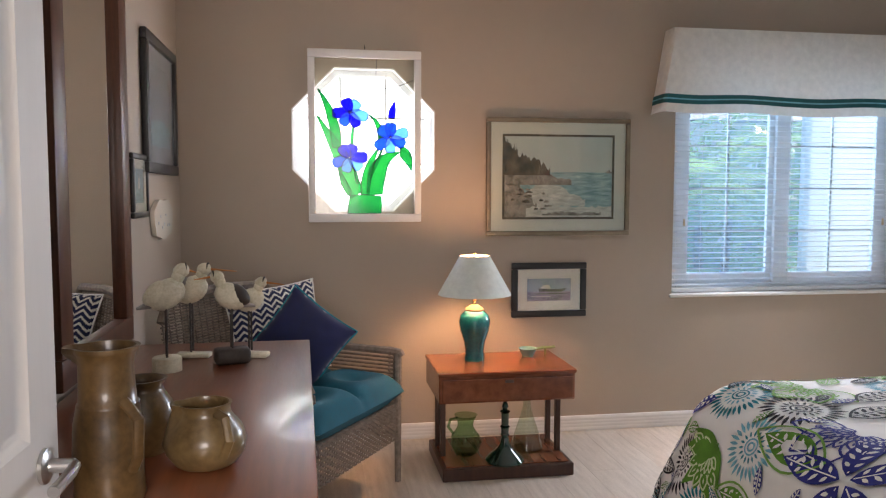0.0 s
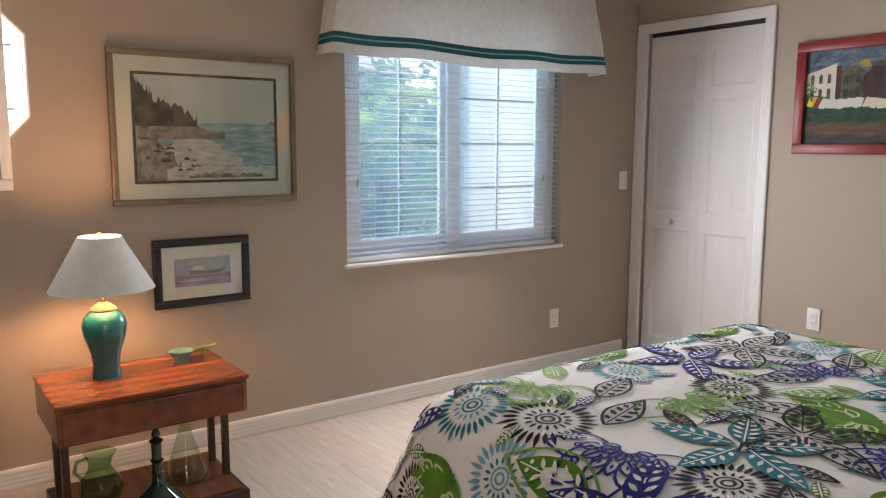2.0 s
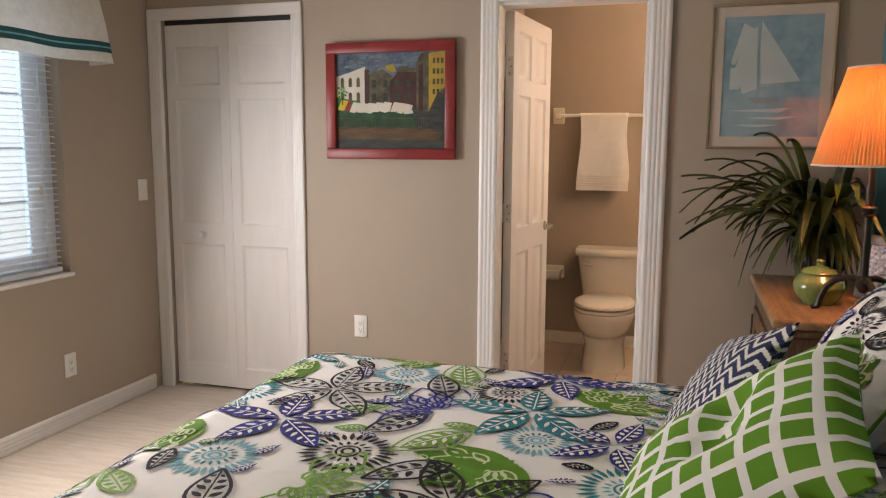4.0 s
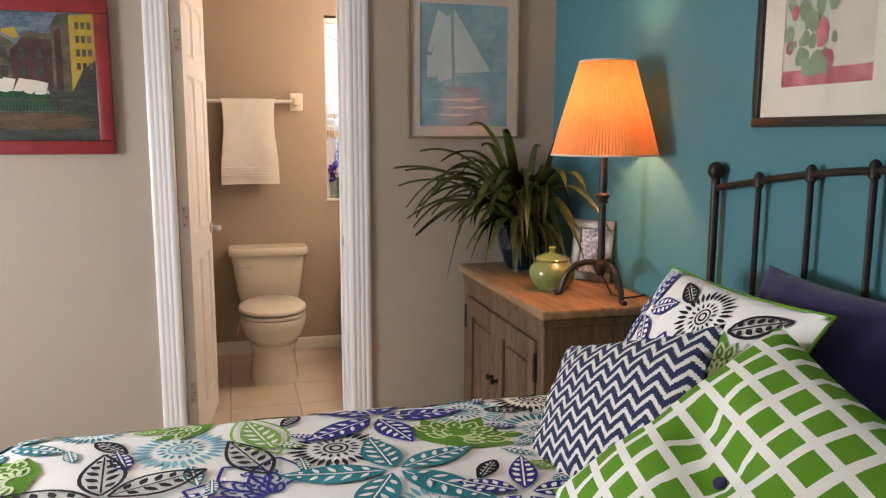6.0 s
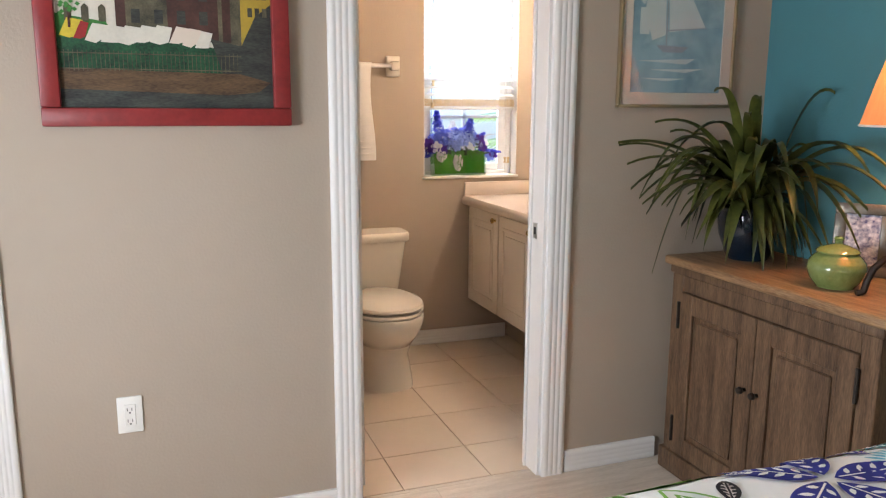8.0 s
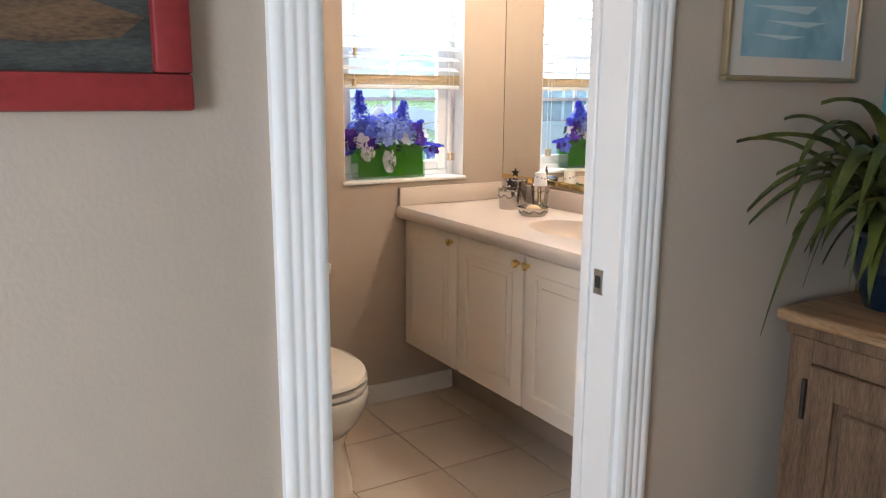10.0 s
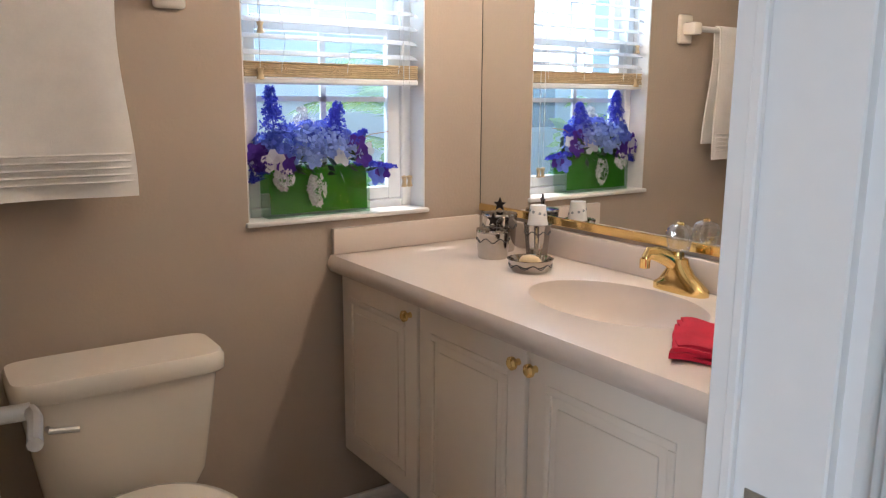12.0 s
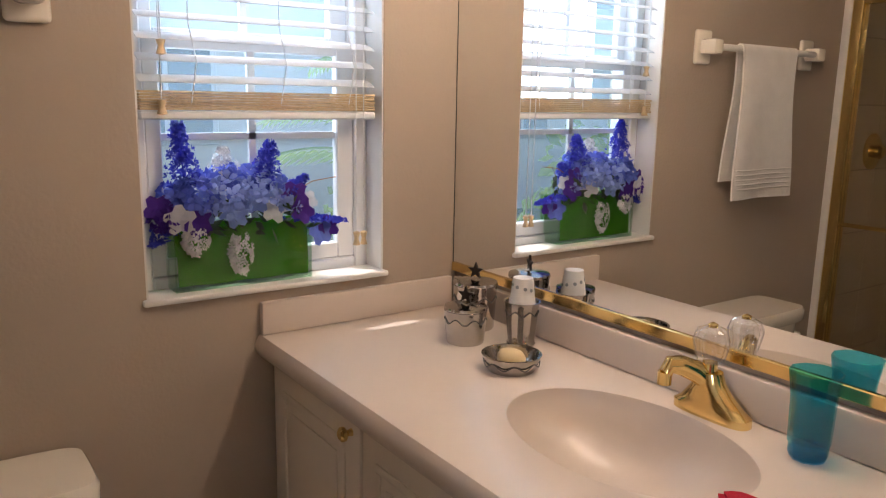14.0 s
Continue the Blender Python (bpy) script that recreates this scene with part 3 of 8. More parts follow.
for k in range(43):
    zz = 0.045 + k * 0.0302
    part("slat", sheet(lambda s, t, zz=zz: (-0.715 + 1.43 * s, -0.0125 + 0.025 * t, zz + 0.004 * (1 - (2 * t - 1) ** 2) + 0.004 * (t - 0.5)), 1, 4), BLINDT, blind)
part("bottom_rail", box(-0.715, 0.715, -0.014, 0.014, 0.004, 0.028, 0.004), VINYL, blind)
part("head_rail", box(-0.72, 0.72, -0.02, 0.02, 1.30, 1.34, 0.004), VINYL, blind)
for cx in (-0.55, 0.0, 0.55):
    part("ladder_cord", tube([(cx, -0.014, 0.02), (cx, -0.014, 1.31)], 0.0012, 5), VINYL, blind)
for cx in (-0.655, 0.60):
    part("cord", tube([(cx, -0.022, 0.42), (cx + 0.004, -0.022, 1.30)], 0.0015, 5), VINYL, blind)
    part("cord_tassel", lathe([(0, 0.38), (0.007, 0.385), (0.005, 0.42), (0, 0.422)], 8, cx=cx, cy=-0.022), BAMBOO, blind)

valance = thing("valance", 3.645, 4.70, 1.755, "white box valance with a dark teal ribbon border", "valance")


def val_cross(z):
    """Half width and depth of the valance at height z over its hem."""
    f = 1 - z / 0.46
    return 0.83 + 0.075 * f, 0.11 + 0.045 * f


def valance_skin(z0, z1, push=0.0, nz=8):
    def at(s, t):
        z = z0 + (z1 - z0) * t
        hw, dp = val_cross(z)
        hw, dp = hw + push, dp + push
        total = 2 * dp + 2 * hw
        d = s * total
        sag = (0.006 * math.sin(s * 9) + 0.005 * math.sin(s * 21 + 1)) * (1 - z / 0.46)
        wave = 0.010 * math.sin(s * 31) * (1 - z / 0.46)
        if d < dp:
            return (-hw, -d, z + sag)
        if d < dp + 2 * hw:
            return (-hw + (d - dp), -dp - wave, z + sag)
        return (hw, -dp + (d - dp - 2 * hw), z + sag)
    return sheet(at, 90, nz)


part("cloth", valance_skin(0, 0.46, 0, 10), CANVAS, valance)
part("ribbon", valance_skin(0.048, 0.098, 0.003, 2), BANDT, valance, "dark teal ribbon border")
part("ribbon_edge", valance_skin(0.069, 0.077, 0.0045, 1), SKYB, valance, "thin pale stripe")
part("top_board", box(-0.83, 0.83, -0.11, 0, 0.44, 0.458), CANVAS, valance)

octo = thing("window_2", 1.16, 4.80, 1.60, "white octagonal window with grid bars", "window", kind="structure")


def ring8(r0, r1, y0, y1):
    bm = bmesh.new()
    for k in range(8):
        a, b = radians(22.5 + 45 * k), radians(67.5 + 45 * k)
        q = [(r * math.cos(t) / math.cos(radians(22.5)), r * math.sin(t) / math.cos(radians(22.5))) for r, t in ((r0, a), (r1, a), (r1, b), (r0, b))]
        plate(q, y1 - y0, bm, "y", y0)
    return bm


part("reveal_lining", ring8(0.3655, 0.3725, -0.100, 0.09), WHITE, octo)
part("window_frame", ring8(0.335, 0.3655, -0.04, 0.06), VINYL, octo)
for k in (-0.12, 0.12):
    part("muntin", box(k - 0.005, k + 0.005, -0.020, -0.006, -0.335, 0.335), STEEL, octo)
    part("muntin", box(-0.335, 0.335, -0.021, -0.007, k - 0.005, k + 0.005), STEEL, octo)
g = part("pane", plate([(0.345 / math.cos(radians(22.5)) * math.cos(radians(22.5 + 45 * k)), 0.345 / math.cos(radians(22.5)) * math.sin(radians(22.5 + 45 * k))) for k in range(8)], 0.003, None, "y", 0.0), thin_cloth("obscure window glass", (0.95, 0.97, 0.93), 0.92, 12), octo)
g.visible_shadow = False

bwin = thing("window_3", 6.79, 1.6485, 0.965, "small white sash window with grid bars", "window", rz=-90, kind="structure")
bm = bmesh.new()
for a0, a1, b0, b1 in ((-0.286, -0.25, 0, 1.14), (0.25, 0.286, 0, 1.14), (-0.25, 0.25, 0, 0.04), (-0.25, 0.25, 1.10, 1.14)):
    cut(bm, a0, a1, -0.02, 0.07, b0, b1, 0.004)
part("window_frame", bm, VINYL, bwin)
for z0, z1, yy in ((0.04, 0.57, 0.0), (0.54, 1.10, 0.035)):
    bm = bmesh.new()
    for a0, a1, b0, b1 in ((-0.25, -0.215, z0, z1), (0.205, 0.25, z0, z1), (-0.215, 0.205, z0, z0 + 0.04), (-0.215, 0.205, z1 - 0.035, z1)):
        cut(bm, a0, a1, yy - 0.012, yy + 0.014, b0, b1, 0.003)
    sash = part("sash", bm, VINYL, bwin)
    part("muntin", box(-0.015, 0.002, yy, yy + 0.012, z0 + 0.04, z1 - 0.035), VINYL, sash)
    part("muntin", box(-0.215, 0.205, yy, yy + 0.012, z0 + 0.30, z0 + 0.315), VINYL, sash)
    g = part("pane", box(-0.22, 0.21, yy + 0.004, yy + 0.006, z0 + 0.03, z1 - 0.03), HAZE, bwin)
    g.visible_shadow = False
part("window_sill", box(-0.295, 0.295, -0.115, -0.02, 0.002, 0.016, 0.005, 2), WHITE, bwin, "white marble sill")
for a, b in ((-0.2862, -0.2822), (0.2822, 0.2862)):
    part("reveal_lining", box(a, b, -0.098, -0.021, 0.0165, 1.135), WHITE, bwin, "white painted window reveal")
bblind = thing("window_blind", 6.735, 1.6485, 1.352, "white wide-slat blind, half raised over a stack of cream slats", "blind", rz=-90)
for k in range(15):
    zz = 0.085 + k * 0.0425
    part("slat", sheet(lambda s, t, zz=zz: (-0.272 + 0.544 * s, -0.025 + 0.048 * t, zz + 0.003 * (1 - (2 * t - 1) ** 2) + 0.016 * (t - 0.5)), 1, 4, thick=0.002), BLINDT, bblind)
for k in range(7):
    part("stacked_slat", box(-0.274 + 0.002 * (k % 2), 0.274, -0.026 + 0.002 * (k % 3), 0.024, 0.020 + k * 0.0058, 0.0248 + k * 0.0058, 0.001), BAMBOO, bblind, "cream stacked slat")
part("bottom_rail", box(-0.275, 0.275, -0.026, 0.025, 0.0, 0.018, 0.004), VINYL, bblind)
part("head_rail", box(-0.28, 0.28, -0.03, 0.03, 0.71, 0.745, 0.004), VINYL, bblind)
for cx in (-0.17, 0.03, 0.2):
    part("ladder_cord", tube([(cx, -0.028, 0.03), (cx + 0.012, -0.036, 0.12), (cx, -0.027, 0.2), (cx, -0.027, 0.72)], 0.0014, 5), VINYL, bblind)
    loop = [(cx - 0.02 + 0.035 * math.cos(a * 1.1), -0.031, 0.04 + 0.014 * math.sin(a * 1.7)) for a in range(12)]
    part("cord_tangle", tube(loop, 0.0012, 5), BAMBOO, bblind)
for cx, z0 in ((-0.232, 0.04), (-0.228, 0.16)):
    part("cord", tube([(cx, -0.034, z0), (cx, -0.034, 0.72)], 0.0014, 5), VINYL, bblind)
    part("cord_tassel", lathe([(0, z0 - 0.03), (0.011, z0 - 0.028), (0.006, z0 - 0.012), (0.010, z0), (0, z0 + 0.003)], 12, cx=cx, cy=-0.034), BAMBOO, bblind, "cream turned cord tassel")
for cx in (0.218, 0.238):
    part("cord", tube([(cx, -0.032, -0.27), (cx, -0.032, 0.72)], 0.0014, 5), VINYL, bblind)
    part("cord_tassel", lathe([(0, -0.305), (0.009, -0.303), (0.005, -0.288), (0.009, -0.272), (0, -0.268)], 12, cx=cx, cy=-0.032), BAMBOO, bblind)

# ---- bed ----
BX, BA, BB, BR, BT = 2.965, 0.65, 2.955, 0.19, 0.684
FLARE = radians(70)


def cloth_point(u, v):
    """A point of the comforter from its flat cloth place: u across from the bed's middle line, v along y."""
    du = max(abs(u) - BA, 0.0) * (1 if u > 0 else -1)
    dv = max(v - BB, 0.0)
    L = math.hypot(du, dv)
    bump = 0.012 * noise.noise((u * 2.3, v * 2.3, 4)) + 0.004 * noise.noise((u * 9, v * 9, 1)) + 0.012 * (1 - (u / 0.75) ** 2)
    x, y = max(-BA, min(BA, u)), min(v, BB)
    if L < 1e-6:
        return Vector((BX + x, y, BT + bump))
    dx, dy = du / L, dv / L
    th = min(L / BR, FLARE)
    out, drop = BR * math.sin(th), BR * (1 - math.cos(th))
    rest = max(0.0, L - BR * FLARE)
    out += rest * math.cos(FLARE)
    drop += rest * math.sin(FLARE)
    out += 0.018 * math.sin((u + v) * 17 + 2 * math.sin(u * 5)) * min(1, rest * 4)
    return Vector((BX + x + dx * out, y + dy * out, BT + bump * max(0, 1 - rest * 4) - drop))


def cloth_normal(u, v):
    e = 0.004
    n = (cloth_point(u + e, v) - cloth_point(u - e, v)).cross(cloth_point(u, v + e) - cloth_point(u, v - e))
    return n.normalized()


bed = thing("bed", BX, 2.0, 0.0, "double bed with a bronzed iron headboard against the teal wall", "bed")
part("mattress", box(-0.70, 0.70, -0.80, 0.97, 0.33, 0.655, 0.05, 3), COVER, bed)
part("box_spring", box(-0.69, 0.69, -0.79, 0.96, 0.16, 0.325, 0.02, 2), COVER, bed)
for lx in (-0.64, 0.64):
    for ly in (-0.74, 0.90):
        part("leg", tube([(lx, ly, 0), (lx, ly, 0.17)], 0.025, 12), IRON, bed)
HB0, HB1, HBY = -0.765, 0.772, -0.85


def arch(x):
    q = (x - HB0) / (HB1 - HB0)
    return 1.255 + 0.085 * math.sin(math.pi * q)


for px in (HB0, HB1):
    post = part("post", tube([(px, HBY, 0), (px, HBY, 1.255)], 0.0125, 14), IRON, bed)
    part("finial", lathe([(0, 1.25), (0.014, 1.252), (0.012, 1.262), (0.021, 1.274), (0.0245, 1.288), (0.020, 1.303), (0.008, 1.312), (0, 1.313)], 18, cx=px, cy=HBY), IRON, post)
part("top_rail", tube([(HB0 + (HB1 - HB0) * k / 24, HBY, arch(HB0 + (HB1 - HB0) * k / 24) - 0.02) for k in range(25)], 0.0095, 10), IRON, bed)
part("lower_rail", tube([(HB0, HBY, 0.55), (HB1, HBY, 0.55)], 0.011, 10), IRON, bed)
for k in range(1, 8):
    sx = HB0 + (HB1 - HB0) * k / 8
    sp_ = part("spindle", tube([(sx, HBY, 0.55), (sx, HBY, arch(sx) - 0.02)], 0.008, 10), IRON, bed)
    part("collar", lathe([(0.009, arch(sx) - 0.040), (0.0135, arch(sx) - 0.035), (0.0135, arch(sx) - 0.006), (0.009, arch(sx) + 0.001), (0, arch(sx) + 0.006)], 12, cx=sx, cy=HBY), IRON, sp_)

comforter = thing("comforter", BX, 2.0, 0.66, "white cotton comforter printed with navy, green and turquoise flowers", "comforter")
REL = Vector((BX, 2.0, 0.66))
part("cloth", sheet(lambda s, t: cloth_point(-1.22 + 2.44 * s, 1.25 + 2.27 * t) - REL, 110, 100), COVER, comforter, smooth=60)

INKS = [NAVY, BLACK, TURQ, SKYB, GREENI, LIME, COVER, MIDG, PALEG]
NV, BK, TQ, SB, GR, LM, WH, LG, PG = range(9)
pm = bmesh.new()


def on_bed(u, v, lift):
    return cloth_point(u, v) + cloth_normal(u, v) * lift - REL


PRESS = {"into": pm, "onto": on_bed, "layer": 0.0}
LAYERS = {"k": 0, "s": 0, "b": 0, "t": 0, "gd": 1, "ld": 1, "lo": 1, "nf": 3, "tf": 3, "bf": 3}


def ink_strip(left, right, ink, lift=0.0016):
    """A strip of print between two edge lines on the cloth."""
    vs = []
    for (a, b), (c, d) in zip(left, right):
        row = []
        for u, v in ((a, b), (c, d)):
            row.append(PRESS["into"].verts.new(PRESS["onto"](u, v, lift + PRESS["layer"])))
        vs.append(row)
    for p, q in zip(vs, vs[1:]):
        f = PRESS["into"].faces.new((p[0], p[1], q[1], q[0]))
        f.material_index = ink


def turned(pts, c, ang):
    ca, sa = math.cos(ang), math.sin(ang)
    return [(c[0] + x * ca - y * sa, c[1] + x * sa + y * ca) for x, y in pts]


def petal(c, ang, r0, r1, w, ink, n=7, lift=0.0016, pointy=1.0, bend=0.0):
    L, R = [], []
    for i in range(n + 1):
        q = i / n
        h = w * (math.sin(math.pi * q ** 0.85) ** pointy) * 0.5 + 1e-4
        x, m = r0 + (r1 - r0) * q, bend * math.sin(math.pi * q)
        L.append((x, m + h))
        R.append((x, m - h))
    ink_strip(turned(L, c, ang), turned(R, c, ang), ink, lift)


def stroke(pts, wide, ink, lift=0.0019):
    L, R = [], []
    for i, (x, y) in enumerate(pts):
        a, b = pts[max(0, i - 1)], pts[min(len(pts) - 1, i + 1)]
        dx, dy = b[0] - a[0], b[1] - a[1]
        k = wide / 2 / (math.hypot(dx, dy) or 1)
        L.append((x - dy * k, y + dx * k))
        R.append((x + dy * k, y - dx * k))
    ink_strip(L, R, ink, lift)


def circle(c, r, wide, ink, n=22, lift=0.0016):
    stroke([(c[0] + r * math.cos(2 * math.pi * i / n), c[1] + r * math.sin(2 * math.pi * i / n)) for i in range(n + 1)], wide, ink, lift)


def burst(c, R, ink, ink2=None):
    circle(c, R * 0.12, R * 0.06, ink, 14)
    circle(c, R * 0.24, R * 0.05, ink, 18)
    for k in range(16):
        petal(c, 2 * math.pi * k / 16, R * 0.30, R * 0.50, R * 0.075, ink if ink2 is None else ink2, 3)
    for k in range(30):
        petal(c, 2 * math.pi * (k + 0.5) / 30, R * 0.57, R * (1.02 if k % 2 else 0.94), R * 0.105, ink, 4)


def leaf(c, ang, L, w, ink, vein=WH, outline=False):
    if outline:
        for s in (1, -1):
            stroke(turned([(L * q / 9, s * w / 2 * math.sin(math.pi * (q / 9) ** 0.85)) for q in range(10)], c, ang), 0.008, ink)
        dash = ink
    else:
        petal(c, ang, 0, L, w, ink, 9)
        dash = vein
    stroke(turned([(L * 0.05, 0), (L * 0.5, 0), (L * 0.93, 0)], c, ang), 0.004, dash, 0.0026)
    for q in range(1, 6):
        for s in (1, -1):
            f = q / 6.5
            hw = w / 2 * math.sin(math.pi * min(0.98, f + 0.08) ** 0.85) * 0.78
            p0 = turned([(L * f, s * 0.003)], c, ang)[0]
            d = turned([(L * f + hw * 0.75, s * hw)], c, ang)[0]
            petal(p0, math.atan2(d[1] - p0[1], d[0] - p0[0]), 0.004, math.hypot(d[0] - p0[0], d[1] - p0[1]), 0.012 if not outline else 0.016, dash, 3, 0.0026)


def leaf_flower(c, ang, R, ink, outline=False, n=5):
    for k in range(n):
        a = ang + 2 * math.pi * k / n
        leaf((c[0] + 0.015 * math.cos(a), c[1] + 0.015 * math.sin(a)), a, R * (0.9 + 0.14 * (k % 2)), R * 0.40, ink, WH, outline)


def daisy(c, ang, R, ink, ink2):
    """A filled fan of pointed petals with pale scallops and curls drawn on it."""
    for k in range(7):
        petal(c, ang - 1.35 + 0.45 * k, -R * 0.25, R * (1.0 if k % 2 else 0.82), R * 0.52, ink, 8, 0.0016 + 0.00002 * k)
    scallops(c, ang, R * 0.86, ink2, 0.0075, 0.0026)


def scallops(c, ang, R, ink, wide, lift):
    """Two rows of rounded petals about a small eye, with a curl on each side."""
    for k in range(9):
        a = ang - 1.5 + 0.375 * k
        for s in (1, -1):
            stroke(turned([(R * (0.16 + 0.34 * q / 6), s * R * 0.075 * math.sin(math.pi * (q / 6) ** 0.8)) for q in range(7)], c, a), wide * 0.8, ink, lift)
    for k in range(7):
        a = ang - 1.2 + 0.4 * k
        for s in (1, -1):
            stroke(turned([(R * (0.52 + 0.36 * q / 6), s * R * 0.13 * math.sin(math.pi * (0.12 + 0.88 * q / 6) ** 0.8)) for q in range(7)], c, a), wide * 0.8, ink, lift)
        petal(c, a, R * 0.60, R * 0.74, R * 0.055, ink, 3, lift)
    for s in (-1, 1):
        for x0 in (0.30, 0.70):
            stroke(turned([(R * x0 + R * 0.10 * math.cos(t * 0.8) * (1 - t * 0.08), s * R * (0.95 - 0.35 * x0) + R * 0.10 * math.sin(t * 0.8) * (1 - t * 0.08)) for t in range(10)], c, ang), wide * 0.7, ink, lift)


def lotus(c, ang, R, ink):
    """An outlined flower: a scalloped heart inside five broad pointed petals."""
    scallops(c, ang, R * 0.72, ink, 0.0085, 0.0020)
    for k in range(5):
        a = ang - 1.3 + 0.65 * k
        for s in (1, -1):
            stroke(turned([(R * (0.30 + 0.78 * q / 8), s * R * 0.30 * math.sin(math.pi * (0.10 + 0.90 * q / 8) ** 0.9)) for q in range(9)], c, a), 0.0075, ink, 0.0018)


def round_leaf(c, ang, R, ink, ink2):
    for s in (1, -1):
        stroke(turned([(R * (q / 5 - 1), s * R * 0.5 * math.sin(math.pi * (q / 10) ** 0.9)) for q in range(11)], c, ang), 0.007, ink)
    leaf(turned([(-R * 0.8, 0)], c, ang)[0], ang, R * 1.55, R * 0.7, ink2, WH)


# motifs at their places on the cloth: kind, x, y, size, turn
PRINT = [("nf", 3.023, 2.797, 0.155, 0.2), ("s", 2.765, 2.825, 0.108), ("k", 2.882, 2.558, 0.115), ("tf", 3.25, 2.21, 0.165, 0.1), ("s", 3.075, 2.168, 0.095), ("k", 2.325, 2.69, 0.125), ("t", 2.249, 2.892, 0.11), ("ld", 2.70, 2.59, 0.16, 4.6),
         ("ld", 2.482, 2.88, 0.15, 3.6), ("gd", 2.905, 2.985, 0.13, 2.2), ("gd", 2.915, 2.225, 0.17, 2.4), ("lo", 2.345, 2.452, 0.155, 3.4), ("bf", 2.713, 2.263, 0.165, 0.5), ("bf", 3.285, 2.78, 0.165, 0.1), ("rl", 3.54, 2.475, 0.10, 0.3), ("k", 3.425, 2.31, 0.11),
         ("s", 3.50, 2.645, 0.108), ("s", 3.575, 1.965, 0.10), ("nf", 3.59, 2.19, 0.155, 0.9), ("gd", 3.39, 2.044, 0.15, 5.6), ("lo", 3.217, 2.456, 0.15, 1.2), ("bl", 3.083, 2.52, 0.09, 2.6), ("bl", 2.83, 2.396, 0.09, 2.3), ("rl", 3.0, 2.40, 0.09, 2.4), ("tf", 2.542, 2.303, 0.155, 0.5),
         ("k", 2.363, 2.219, 0.11), ("t", 3.412, 1.816, 0.11), ("k", 3.626, 1.767, 0.11), ("bl", 3.414, 2.502, 0.09, 0.4), ("s", 2.12, 2.665, 0.105), ("rl", 2.177, 2.537, 0.115, 1.6), ("gd", 2.045, 2.83, 0.14, 2.6), ("k", 1.96, 2.97, 0.11), ("nf", 2.165, 2.30, 0.155, 0.4),
         ("fl", 2.165, 3.02, 0.065, 2.0), ("gd", 3.41, 2.955, 0.13, 1.4), ("bl", 2.615, 2.735, 0.085, 0.3), ("bl", 2.50, 2.60, 0.085, 0.2), ("gd", 3.82, 2.86, 0.14, 0.8), ("b", 3.67, 2.85, 0.085), ("ft", 3.10, 2.98, 0.055, 0.6), ("fl", 3.24, 2.62, 0.05, 1.9), ("ft", 2.72, 2.43, 0.05, 2.9), ("lm", 2.60, 2.95, 0.07, 0.9), ("lm", 3.16, 2.64, 0.06, 5.4)]
taken = []
rnd = random.Random(5)
items = []
for q in PRINT:
    size = q[3] * (1.32 if q[0] in ("nf", "tf", "bf") else 1.0 if q[0] in "kbst" else 1.15)
    items.append((q[0], q[1] - BX, q[2], size, q[4] if len(q) > 4 else 0.0))
    taken.append((q[1] - BX, q[2], size))
kinds = ["k", "nf", "t", "gd", "lo", "s", "rl", "tf", "ld", "b", "gd", "nf", "rl", "t", "bf", "k"]
for trial in range(5000):
    kd = kinds[len(items) % len(kinds)]
    size = {"k": 0.11, "s": 0.11, "b": 0.10, "t": 0.11, "nf": 0.16, "tf": 0.16, "bf": 0.16, "gd": 0.15, "lo": 0.15, "ld": 0.15, "bl": 0.11, "rl": 0.10}[kd] * rnd.uniform(0.85, 1.12)
    u, v = rnd.uniform(-1.14, 1.14), rnd.uniform(1.5, 3.42)
    if all(math.hypot(u - a, v - b) > (size + s) * 0.66 for a, b, s in taken):
        items.append((kd, u, v, size, rnd.uniform(0, 6.28)))
        taken.append((u, v, size))
for trial in range(4000):
    size = rnd.uniform(0.032, 0.060)
    u, v = rnd.uniform(-1.16, 1.16), rnd.uniform(1.45, 3.44)
    if all(math.hypot(u - a, v - b) > (size + s) * 0.63 for a, b, s in taken):
        items.append((("fl", "fg", "ft", "fl", "lm", "ft", "fo")[len(items) % 7], u, v, size, rnd.uniform(0, 6.28)))
        taken.append((u, v, size))
def print_motifs(items):
    for kd, u, v, size, a in items:
        c = (u, v)
        PRESS["layer"] = 0.0013 * LAYERS.get(kd, 2)
        if kd in "kbst":
            burst(c, size, {"k": BK, "b": TQ, "s": SB, "t": TQ}[kd], {"k": BK, "b": SB, "s": TQ, "t": SB}[kd])
        elif kd in ("nf", "tf", "bf"):
            leaf_flower(c, a, size, {"nf": NV, "tf": TQ, "bf": BK}[kd], kd == "bf")
        elif kd == "gd":
            daisy(c, a, size, GR, PG)
        elif kd == "lo":
            lotus(c, a, size, NV)
        elif kd == "ld":
            lotus(c, a, size, LG)
        elif kd == "lm":
            leaf(turned([(-size, 0)], c, a)[0], a, size * 2, size * 0.8, LG, LG, True)
        elif kd == "bl":
            leaf(turned([(-size, 0)], c, a)[0], a, size * 2, size * 0.85, BK, BK, True)
        elif kd == "rl":
            round_leaf(c, a, size * 1.1, LG, LG if int(u * 100) % 2 else GR)
        else:
            leaf(turned([(-size, 0)], c, a)[0], a, size * 2, size * 0.8, {"fl": NV, "fo": BK, "fg": GR, "ft": TQ}[kd], WH if kd != "fo" else BK, kd == "fo")


print_motifs(items)
ob = part("print", pm, INKS, comforter, "printed flower and leaf pattern", smooth=None)


